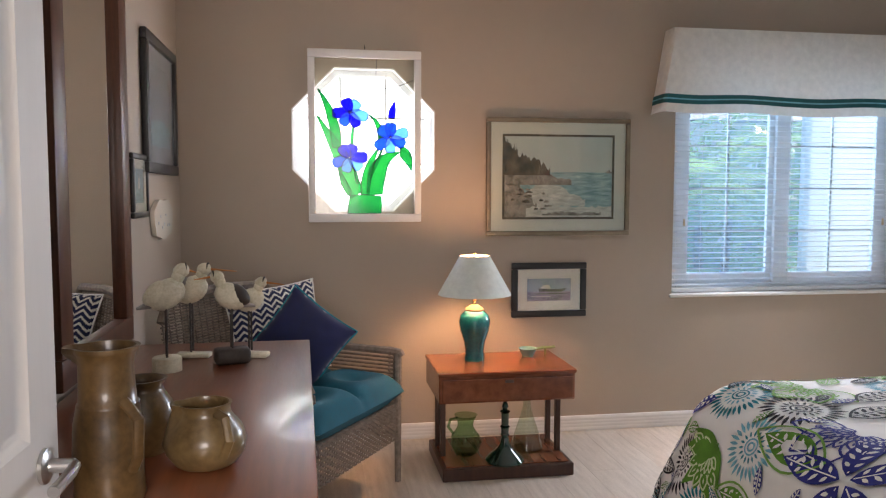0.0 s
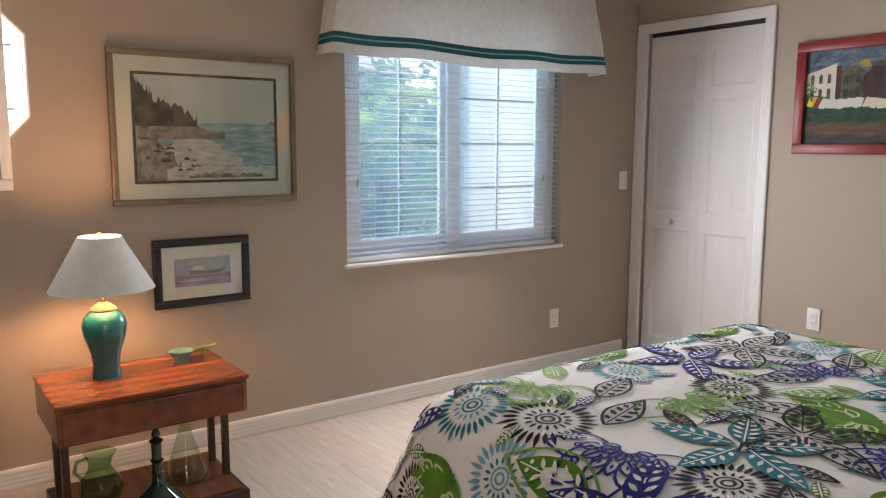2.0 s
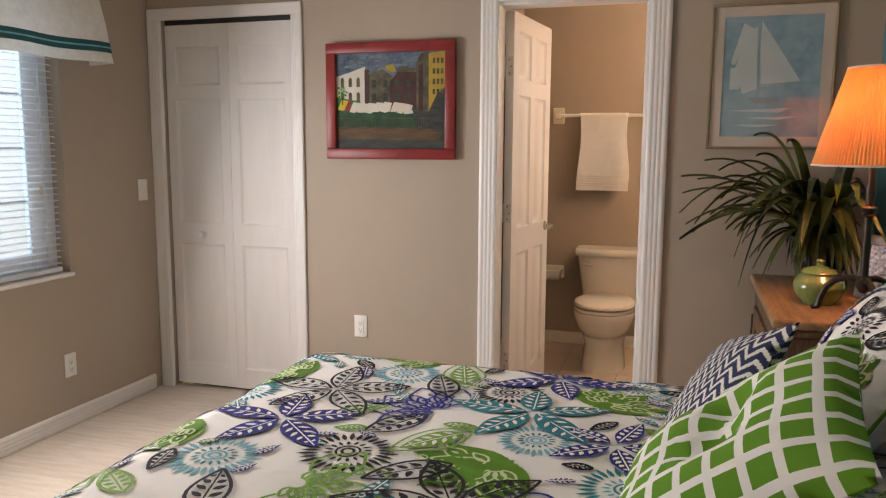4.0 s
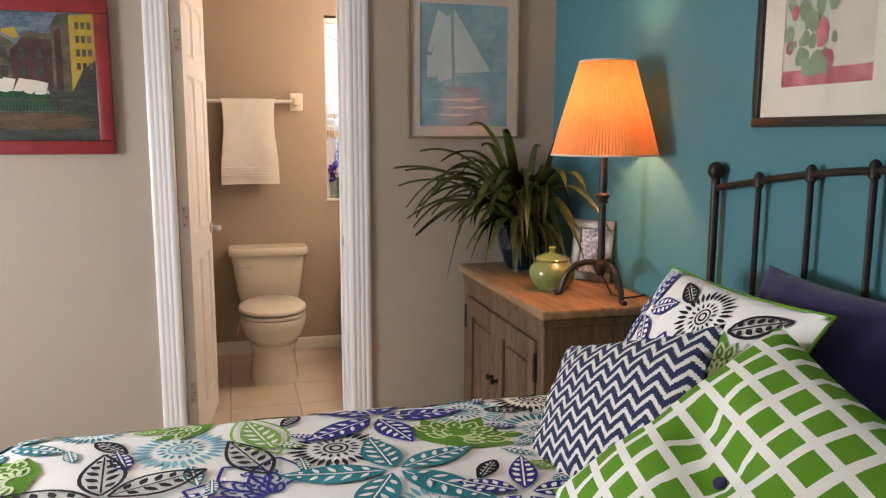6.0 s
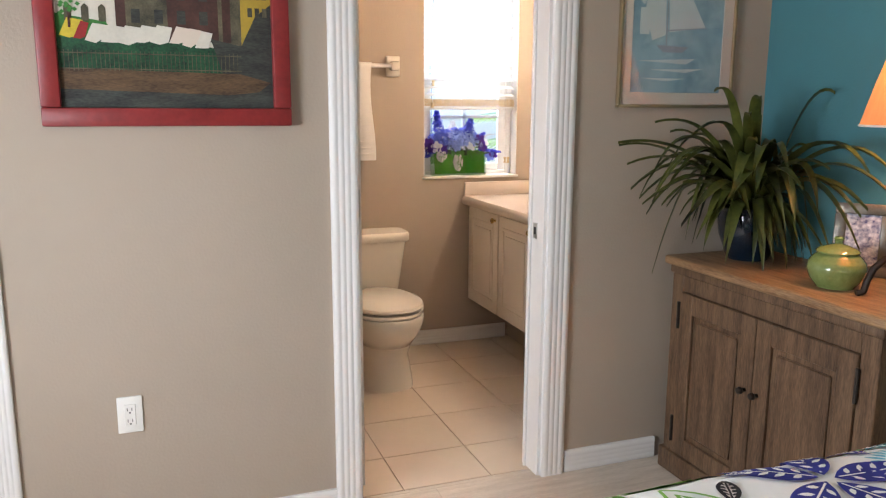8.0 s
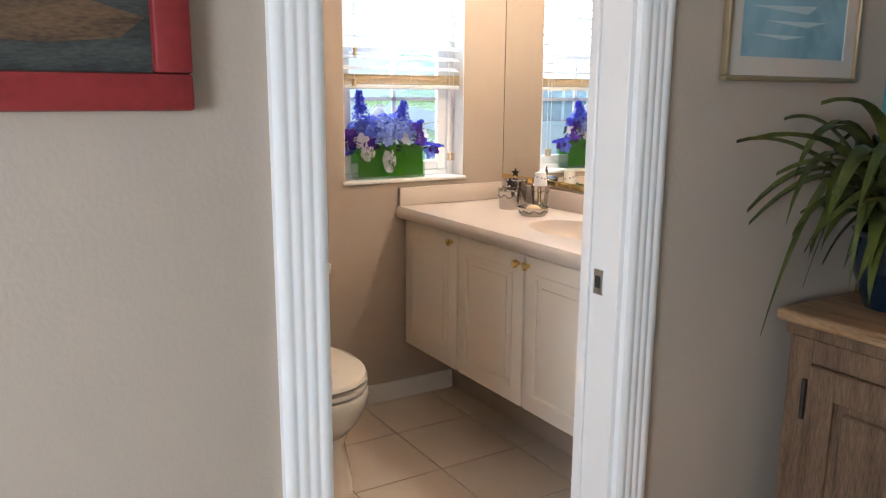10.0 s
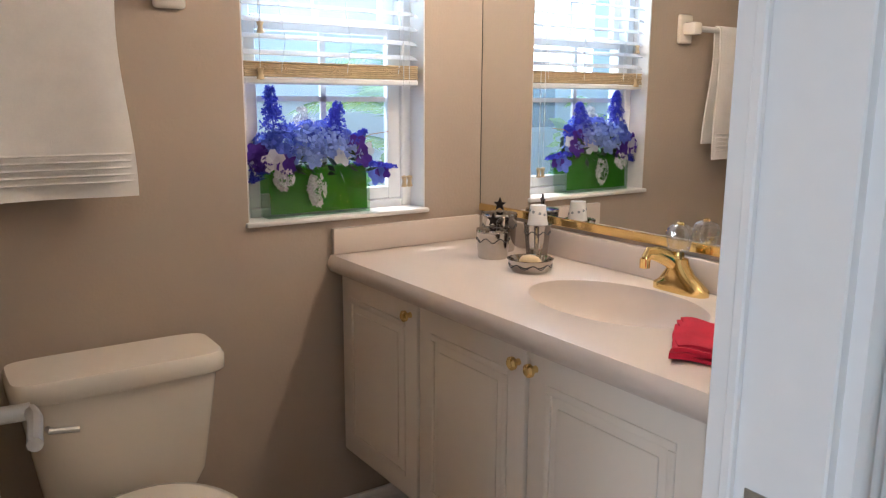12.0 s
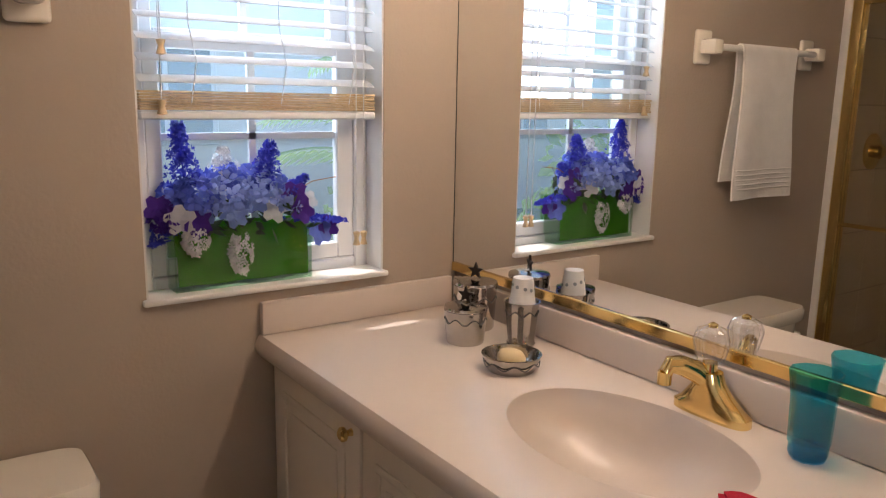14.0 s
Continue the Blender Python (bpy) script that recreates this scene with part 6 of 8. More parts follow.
S_GREEN, S_BLUE, S_LIGHT, S_DEEP = stained("green stained glass", (0.0, 0.30, 0.075)), stained("blue stained glass", (0.02, 0.13, 0.80)), stained("pale blue stained glass", (0.14, 0.36, 0.88)), stained("deep blue stained glass", (0.01, 0.01, 0.55))
LEAD = mat("dark lead came", (0.02, 0.02, 0.025), 0.5, 0.5, var=0.2)
g = part("pane", box(-GW / 2, GW / 2, -0.002, 0.0, -GH / 2, GH / 2), clear_glass("textured clear glass", (0.93, 0.94, 0.90), 0.08, 0.15), sg)
g.visible_shadow = False


def glass_piece(pts, m, k):
    q = [((a - 0.5) * GW, (b - 0.5) * GH) for a, b in pts]
    p = part("glass_piece", plate(q, -0.0035, None, "y", -0.0025 - 0.00012 * k), m, sg, smooth=None)
    p.visible_shadow = False
    ring = [(a, -0.0045 - 0.00012 * k, b) for a, b in q]
    part("lead_line", tube(ring + ring[:1], 0.0022, 5), LEAD, sg)


def blade(p, n=9):
    """Outline of a leaf blade along three guide points, with a width."""
    (x0, y0), (x1, y1), (x2, y2), w = p
    L, R = [], []
    for i in range(n + 1):
        t = i / n
        x = (1 - t) ** 2 * x0 + 2 * t * (1 - t) * x1 + t * t * x2
        y = (1 - t) ** 2 * y0 + 2 * t * (1 - t) * y1 + t * t * y2
        dx, dy = 2 * (1 - t) * (x1 - x0) + 2 * t * (x2 - x1), 2 * (1 - t) * (y1 - y0) + 2 * t * (y2 - y1)
        d = math.hypot(dx, dy) or 1
        h = w * (1 - t ** 2.2) * (0.75 + 0.25 * math.sin(math.pi * t)) + 0.004
        L.append((x - dy / d * h, y + dx / d * h * 0.65))
        R.append((x + dy / d * h, y - dx / d * h * 0.65))
    return L + R[::-1]


k = 0
# a foot of green glass, with leaves fanning out of it
glass_piece([(0.32, 0.005), (0.66, 0.005), (0.665, 0.07), (0.66, 0.115), (0.50, 0.125), (0.34, 0.12)], S_GREEN, k)
for bl in (((0.415, 0.125), (0.28, 0.36), (0.02, 0.63), 0.085), ((0.215, 0.43), (0.20, 0.64), (0.03, 0.80), 0.052), ((0.345, 0.13), (0.27, 0.20), (0.225, 0.30), 0.030), ((0.60, 0.125), (0.58, 0.36), (0.85, 0.40), 0.095), ((0.855, 0.405), (0.94, 0.40), (0.97, 0.28), 0.060), ((0.495, 0.128), (0.50, 0.30), (0.64, 0.43), 0.048), ((0.655, 0.44), (0.68, 0.58), (0.54, 0.64), 0.026)):
    k += 1
    glass_piece(blade(bl), S_GREEN, k)
for st in (((0.37, 0.40), (0.36, 0.50), (0.385, 0.58), 0.013), ((0.55, 0.25), (0.62, 0.34), (0.68, 0.43), 0.013), ((0.42, 0.20), (0.41, 0.26), (0.385, 0.30), 0.013), ((0.765, 0.555), (0.77, 0.58), (0.77, 0.60), 0.012)):
    k += 1
    glass_piece(blade(st), S_GREEN, k)


def iris_petal(cx, cy, deg, r0, r1, w, m):
    """One ruffled petal of glass, rounded at its end."""
    global k
    k += 1
    a, pts = radians(deg), []
    for i in range(9):
        q = i / 8
        pts.append((r0 + (r1 - r0) * (q ** 0.75), w * math.sin(math.pi * (0.12 + 0.70 * q)) * (1 + 0.10 * math.sin(9 * q))))
    pts += [(x, -y) for x, y in pts[::-1]]
    glass_piece([(cx + x * math.cos(a) - y * math.sin(a), cy + (x * math.sin(a) + y * math.cos(a)) * 0.64) for x, y in pts], m, k)


def iris(cx, cy, s, turn, glasses):
    """An iris: broad hanging falls and smaller standing petals."""
    for deg, r1, w, m in zip((192, 245, 305, 352, 62, 118), (1.08, 0.92, 0.98, 1.10, 0.82, 0.86), (0.34, 0.33, 0.33, 0.34, 0.36, 0.36), glasses):
        iris_petal(cx, cy, deg + turn, s * 0.03, s * r1, s * w, m)


iris(0.35, 0.655, 0.165, -8, (S_DEEP, S_BLUE, S_DEEP, S_LIGHT, S_LIGHT, S_DEEP))
iris(0.34, 0.365, 0.165, 10, (S_BLUE, S_LIGHT, S_LIGHT, S_DEEP, S_DEEP, S_DEEP))
iris(0.755, 0.50, 0.170, 25, (S_BLUE, S_LIGHT, S_BLUE, S_LIGHT, S_BLUE, S_BLUE))
k += 1
glass_piece(blade(((0.765, 0.62), (0.775, 0.67), (0.80, 0.725), 0.036)), S_DEEP, k)
for pts in ([(0.0, 0.30), (0.12, 0.28), (0.28, 0.34)], [(0.38, 0.79), (0.55, 0.82), (0.77, 0.81), (1, 0.87)], [(0.82, 0.45), (1.0, 0.36)], [(0.9, 0.66), (1.0, 0.67)], [(0.62, 1.0), (0.61, 0.9)]):
    part("lead_line", tube([((a - 0.5) * GW, -0.004, (b - 0.5) * GH) for a, b in pts], 0.0016, 5), LEAD, sg)
part("hanging_hook", tube([(0.0, 0.018, SH / 2 + 0.03), (0.0, 0.0, SH / 2 + 0.02), (0, 0, SH / 2 - 0.01)], 0.002, 6), LEAD, sg)

# ---- lamps ----
SHADEW = thin_cloth("white lamp shade", (0.66, 0.70, 0.66), 0.02, 40)
SHADEO = thin_cloth("cream pleated lamp shade", (0.74, 0.33, 0.125), 0.11, 40, (1, 1, 0.2))
BULB1, BULB2 = glow("warm bulb", (1.0, 0.62, 0.32), 6), glow("amber bulb", (1.0, 0.55, 0.22), 5)


def bulb_light(name, at, watts, color):
    l = new(name, bpy.data.lights.new(name, "POINT"))
    l.data.energy, l.data.color, l.data.shadow_soft_size = watts, color, 0.055
    l.location = at


tl = thing("table_lamp", 1.672, 4.32, 0.505, "teal glazed table lamp with a white cone shade, lit", "lamp")
part("base", lathe([(0, 0), (0.048, 0), (0.050, 0.008), (0.046, 0.05), (0.052, 0.09), (0.072, 0.15), (0.078, 0.19), (0.070, 0.222), (0.052, 0.240), (0.045, 0.246), (0, 0.247)], 36), GLAZET, tl, "teal crackle-glazed urn base")
part("rim", lathe([(0.044, 0.245), (0.047, 0.250), (0.044, 0.256), (0.03, 0.266), (0.016, 0.275), (0, 0.276)], 32), mat("unglazed clay rim", (0.26, 0.13, 0.06), 0.6, var=0.15), tl, "unglazed clay rim")
part("socket", lathe([(0, 0.274), (0.009, 0.275), (0.007, 0.29), (0.014, 0.30), (0.014, 0.335), (0.008, 0.345), (0, 0.346)], 16), BRASS, tl, "brass lamp socket")
part("harp", tube([(0.018, 0, 0.30), (0.036, 0, 0.36), (0.03, 0, 0.46), (0.0, 0, 0.515), (-0.03, 0, 0.46), (-0.036, 0, 0.36), (-0.018, 0, 0.30)], 0.002, 6), BRASS, tl)
bm = lathe([(0.180, 0.325), (0.0735, 0.515), (0.0715, 0.515), (0.178, 0.325), (0.180, 0.325)], 48)
shade = part("shade", bm, SHADEW, tl, "white cone lamp shade")
part("finial", lathe([(0, 0.512), (0.006, 0.514), (0.004, 0.52), (0.007, 0.528), (0, 0.535)], 12), BRASS, tl)
part("bulb", lathe([(0, 0.345), (0.012, 0.35), (0.022, 0.385), (0.02, 0.405), (0, 0.418)], 16), BULB1, tl)
bulb_light("table_lamp_light", (1.672, 4.32, 0.955), L1, (1.0, 0.56, 0.28))

ml = thing("buffet_lamp", 4.160, 1.295, 0.832, "bronzed iron lamp with an amber pleated shade, lit", "lamp")
for k in range(3):
    a = radians(65 + 120 * k)
    pts = [(0.155 * math.cos(a), 0.155 * math.sin(a), 0.006), (0.135 * math.cos(a), 0.135 * math.sin(a), 0.012), (0.128 * math.cos(a), 0.128 * math.sin(a), 0.045), (0.112 * math.cos(a), 0.112 * math.sin(a), 0.082), (0.085 * math.cos(a), 0.085 * math.sin(a), 0.108), (0.05 * math.cos(a), 0.05 * math.sin(a), 0.120), (0.01 * math.cos(a), 0.01 * math.sin(a), 0.118)]
    part("foot", tube(pts, 0.0105, 8), IRON, ml, "curved iron foot")
part("pole", lathe([(0, 0.070), (0.012, 0.075), (0.024, 0.100), (0.025, 0.118), (0.013, 0.132), (0.0125, 0.30), (0.012, 0.322), (0.021, 0.328), (0.014, 0.336), (0.023, 0.346), (0.025, 0.354), (0.013, 0.362), (0.015, 0.40), (0.012, 0.47), (0.010, 0.56), (0, 0.565)], 20), IRON, ml)


def pleats():
    n = 200
    def ring(r, z):
        return [((r + 0.0022 * (1 if i % 2 else -1)) * math.cos(2 * math.pi * i / n), (r + 0.0022 * (1 if i % 2 else -1)) * math.sin(2 * math.pi * i / n), z) for i in range(n)]
    bm = bmesh.new()
    rs = [[bm.verts.new(p) for p in ring(r, z)] for r, z in ((0.178, 0.488), (0.148, 0.60), (0.118, 0.70), (0.089, 0.80))]
    for a, b in zip(rs, rs[1:]):
        for i in range(n):
            bm.faces.new((a[i], a[(i + 1) % n], b[(i + 1) % n], b[i]))
    return bm


sh = part("shade", pleats(), SHADEO, ml, "amber pleated cloth shade", smooth=None)
for r, z in ((0.179, 0.490), (0.090, 0.798)):
    part("shade_trim", tube([(r * math.cos(2 * math.pi * i / 48), r * math.sin(2 * math.pi * i / 48), z) for i in range(49)], 0.0035, 6), CANVAS, sh)
part("bulb", lathe([(0, 0.565), (0.012, 0.57), (0.026, 0.61), (0.02, 0.64), (0, 0.655)], 16), BULB2, ml)
part("cord", tube([(-0.005, 0.0, 0.085), (-0.03, -0.03, 0.012), (-0.06, -0.06, 0.004), (-0.05, -0.11, 0.004), (-0.03, -0.16, 0.004)], 0.003, 6), IRON, ml)
bulb_light("buffet_lamp_light", (4.160, 1.295, 0.832 + 0.66), L2, (1.0, 0.66, 0.38))

# ---- on the nightstand ----
GREENG = clear_glass("thin green glass", (0.52, 0.70, 0.50), 0.10, 0.02)
DARKG = mat("dark green glass", (0.005, 0.028, 0.017), 0.06, var=0.1, coat=0.5)
dish = thing("small_dish", 1.955, 4.36, 0.505, "small blue-green ceramic dish with a handle", "dish")
part("bowl", lathe([(0, 0), (0.026, 0), (0.03, 0.01), (0.045, 0.038), (0.048, 0.042), (0.043, 0.042), (0.028, 0.014), (0, 0.01)], 28), mat("blue-green celadon", (0.16, 0.33, 0.30), 0.2, var=0.15), dish)
part("handle", tube([(0.045, 0.01, 0.035), (0.09, 0.03, 0.036), (0.13, 0.03, 0.036), (0.15, 0.03, 0.04)], 0.008, 8, flat=0.6), CELADON, dish)
part("handle_foot", tube([(0.10, 0.03, 0.0), (0.10, 0.03, 0.034)], 0.006, 8), CELADON, dish)
jug = thing("glass_jug", 1.61, 4.22, 0.066, "pale green glass jug with a ruffled rim", "jug")
part("body", lathe([(0, 0), (0.04, 0.0), (0.062, 0.02), (0.074, 0.06), (0.068, 0.095), (0.045, 0.125), (0.036, 0.145), (0.044, 0.175), (0.056, 0.195)], 32, wobble=0.03), GREENG, jug)
part("handle", tube([(-0.04, 0, 0.18), (-0.075, 0, 0.175), (-0.085, 0, 0.14), (-0.06, 0, 0.105)], 0.007, 8), GREENG, jug)
cs = thing("glass_decanter", 1.775, 4.10, 0.066, "dark green glass ship's decanter with a tall neck", "decanter")
part("body", lathe([(0, 0), (0.088, 0), (0.092, 0.008), (0.075, 0.03), (0.04, 0.06), (0.022, 0.085), (0.017, 0.12), (0.022, 0.126), (0.017, 0.132), (0.018, 0.16), (0.024, 0.166), (0.017, 0.172), (0.018, 0.23), (0.025, 0.238), (0.018, 0.244), (0, 0.246)], 32), DARKG, cs)
part("stopper", lathe([(0, 0.244), (0.010, 0.246), (0.016, 0.262), (0.010, 0.28), (0.004, 0.292), (0, 0.294)], 20), DARKG, cs)
bt = thing("glass_bottle", 1.925, 4.26, 0.066, "clear green conical glass bottle", "bottle")
part("body", lathe([(0, 0), (0.075, 0), (0.08, 0.012), (0.072, 0.045), (0.04, 0.14), (0.022, 0.20), (0.016, 0.25), (0.02, 0.262)], 32), clear_glass("pale bottle glass", (0.80, 0.86, 0.78), 0.12, 0.02), bt)

# ---- wicker armchair ----
ch = thing("armchair", 0.807, 4.03, 0.0, "greyed wicker armchair with a teal tufted seat cushion", "armchair", rz=-33)


def woven(p0, p1, p2, rows, cols, r=0.004, amp=0.005):
    """A woven panel: p0 to p1 along, p0 to p2 up."""
    p0, p1, p2 = Vector(p0), Vector(p1), Vector(p2)
    a, b = p1 - p0, p2 - p0
    nrm = a.cross(b).normalized()
    bm = bmesh.new()
    for k in range(rows):
        o = p0 + b * ((k + 0.5) / rows)
        pts = [o + a * (i / cols) + nrm * amp * (1 if (i + k) % 2 else -1) for i in range(cols + 1)]
        tube(pts, r, 4, bm)
    for i in range(0, cols, 2):
        tube([p0 + a * ((i + 0.5) / cols), p0 + a * ((i + 0.5) / cols) + b], r * 0.8, 4, bm)
    return bm


X0, X1, Y0, Y1 = -0.28, 0.35, -0.43, 0.31
for lx, ly, top in ((X1, Y1, 0.60), (X1, Y0, 0.60), (X0, Y1, 0.62), (X0, Y0, 0.62)):
    part("leg", tube([(lx, ly, 0), (lx, ly, top)], 0.019, 10, taper=lambda q: 0.8 + 0.2 * q), WICKER, ch)
part("front_skirt", woven((X1, Y0, 0.20), (X1, Y1, 0.20), (X1, Y0, 0.37), 17, 44), WICKER, ch)
part("side_skirt", woven((X0, Y1, 0.20), (X1, Y1, 0.20), (X0, Y1, 0.37), 17, 44), WICKER, ch)
part("side_skirt", woven((X0, Y0, 0.20), (X1, Y0, 0.20), (X0, Y0, 0.37), 17, 44), WICKER, ch)
part("seat", box(X0, X1, Y0, Y1, 0.345, 0.37, 0.004), WICKER, ch)
for y in (Y0, Y1):
    bm = bmesh.new()
    for k in range(9):
        tube([(X0 + 0.02, y, 0.43 + k * 0.018), (X1 - 0.02, y, 0.43 + k * 0.018)], 0.0055, 6, bm)
    part("arm_slats", bm, WICKER, ch)
    part("arm_rail", tube([(X0, y, 0.60), (X0 + 0.1, y, 0.607), (X1 - 0.04, y, 0.605), (X1 + 0.015, y, 0.60), (X1 + 0.02, y, 0.585)], 0.02, 8, flat=0.8), WICKER, ch)
    part("arm_wrap", woven((X1 - 0.055, y + 0.012, 0.37), (X1 + 0.012, y + 0.012, 0.37), (X1 - 0.055, y + 0.012, 0.60), 24, 6), WICKER, ch)
tagged(part("back", woven((X0, Y0, 0.37), (X0, Y1, 0.37), (X0 - 0.07, Y0, 0.87), 42, 40), WICKER, ch), kind="stuff")
part("back_rail", tube([(X0 - 0.055, Y0, 0.80), (X0 - 0.07, Y0 + 0.05, 0.885), (X0 - 0.07, -0.06, 0.905), (X0 - 0.07, Y1 - 0.05, 0.885), (X0 - 0.055, Y1, 0.80)], 0.02, 8), WICKER, ch)


def tufted(w, d, t):
    def skin(side):
        def f(s, q):
            a, b = 2 * s - 1, 2 * q - 1
            k = max(0.0, (1 - abs(a) ** 6) * (1 - abs(b) ** 6)) ** 0.45
            z = t * k
            if side > 0:
                for bx in (-0.5, 0.5, 0.0):
                    for by in (-0.5, 0.5, 0.0):
                        if bx * by or (bx == by == 0):
                            z -= 0.055 * math.exp(-((a - bx) ** 2 + (b - by) ** 2) * 18)
                z -= 0.05 * (math.exp(-abs(a) * 11) + math.exp(-abs(b) * 11)) * k
            else:
                z = t * 0.55 * k
            return (a * w / 2, b * d / 2, side * z)
        return f
    bm = sheet(skin(1), 40, 40)
    sheet(skin(-1), 16, 16, bm)
    return bm


cu = thing("seat_cushion", 0.825, 3.94, 0.43, "teal tufted seat cushion on the wicker armchair", "cushion", rz=-33)
part("cover", tufted(0.66, 0.71, 0.115), TEALC, cu, smooth=70)
for bx in (-0.16, 0.16, 0.0):
    for by in (-0.145, 0.145, 0.0):
        if bx * by or bx == by == 0:
            part("tuft_button", lathe([(0, 0), (0.011, 0.003), (0.008, 0.008), (0, 0.009)], 10, cx=bx, cy=by), TEALC, cu).location = (0, 0, 0.058)
pillow("cushion", 0.44, 0.42, 0.13, CHEVRON, "navy and white zigzag cushion leaning on the chair back", (0.73, 4.20, 0.70), (0.9, 0.42, 0.08), (-0.1, 0.28, 0.95), group="chair cushions", piping=WHITEC)
pillow("cushion", 0.34, 0.34, 0.12, VELVET, "dark blue velvet cushion standing on its corner", (0.845, 4.03, 0.685), (0.62, 0.10, 0.78), (-0.74, 0.15, 0.66), group="chair cushions", piping=TURQ)

# ---- on the dresser ----


def jug_at(name, x, y, prof, m, label, category, handle=None, spout=False, n=36, wob=0.02, tall=0.93):
    o = thing(name, x, y, 0.78, label, category)
    bm = lathe(prof, n, wobble=wob)
    if spout:
        top = max(v.co.z for v in bm.verts)
        for v in bm.verts:
            if v.co.z > top - 0.03 and v.co.x < 0 and abs(v.co.y) < 0.02:
                v.co.x -= 0.016
    for v in bm.verts:
        v.co.z *= tall
    part("body", bm, m, o, smooth=60)
    if handle:
        handle = [(a, b, c * tall) for a, b, c in handle]
        part("handle", tube(handle, 0.010, 8, flat=0.6), m, o)
    return o


jug_at("stoneware_jug", 0.545, 2.06, [(0, 0), (0.056, 0), (0.060, 0.01), (0.0585, 0.05), (0.059, 0.10), (0.057, 0.15), (0.052, 0.185), (0.0525, 0.188), (0.0485, 0.192), (0.047, 0.22), (0.046, 0.265), (0.0515, 0.284), (0.056, 0.289), (0.056, 0.297), (0.049, 0.297), (0.042, 0.26), (0.041, 0.21), (0.048, 0.16), (0.052, 0.02), (0, 0.012)], STONEW, "tall tan stoneware jug on the dresser", "jug", [(0.035, -0.035, 0.20), (0.065, -0.06, 0.17), (0.062, -0.058, 0.10), (0.05, -0.045, 0.07)], True)
jug_at("stoneware_vase", 0.548, 2.315, [(0, 0), (0.045, 0), (0.056, 0.03), (0.066, 0.07), (0.060, 0.115), (0.044, 0.14), (0.040, 0.15), (0.05, 0.168), (0.044, 0.168), (0.034, 0.15), (0.05, 0.11), (0.055, 0.07), (0, 0.01)], STONEW, "small tan stoneware vase on the dresser", "vase")
jug_at("stoneware_creamer", 0.687, 2.222, [(0, 0), (0.052, 0), (0.060, 0.006), (0.076, 0.03), (0.082, 0.052), (0.074, 0.08), (0.052, 0.108), (0.048, 0.122), (0.052, 0.135), (0.047, 0.135), (0.043, 0.12), (0.05, 0.10), (0.070, 0.075), (0.074, 0.05), (0.05, 0.015), (0, 0.01)], STONEP, "squat olive stoneware creamer with a strap handle", "jug", [(0.028, -0.045, 0.122), (0.048, -0.07, 0.118), (0.056, -0.086, 0.075), (0.042, -0.068, 0.035)], True)

BIRDW = mat("weathered white bird paint", (0.50, 0.44, 0.30), 0.7, var=0.25, scale=16, rgb2=(0.68, 0.62, 0.48))
BIRDG = mat("grey bird wing paint", (0.22, 0.20, 0.18), 0.7, var=0.35, scale=18)
BEAK = mat("orange beak", (0.45, 0.17, 0.04), 0.5, var=0.1)
DRIFT = mat("dark driftwood", (0.035, 0.024, 0.018), 0.6, var=0.5, scale=12, bump=0.6, bscale=40)


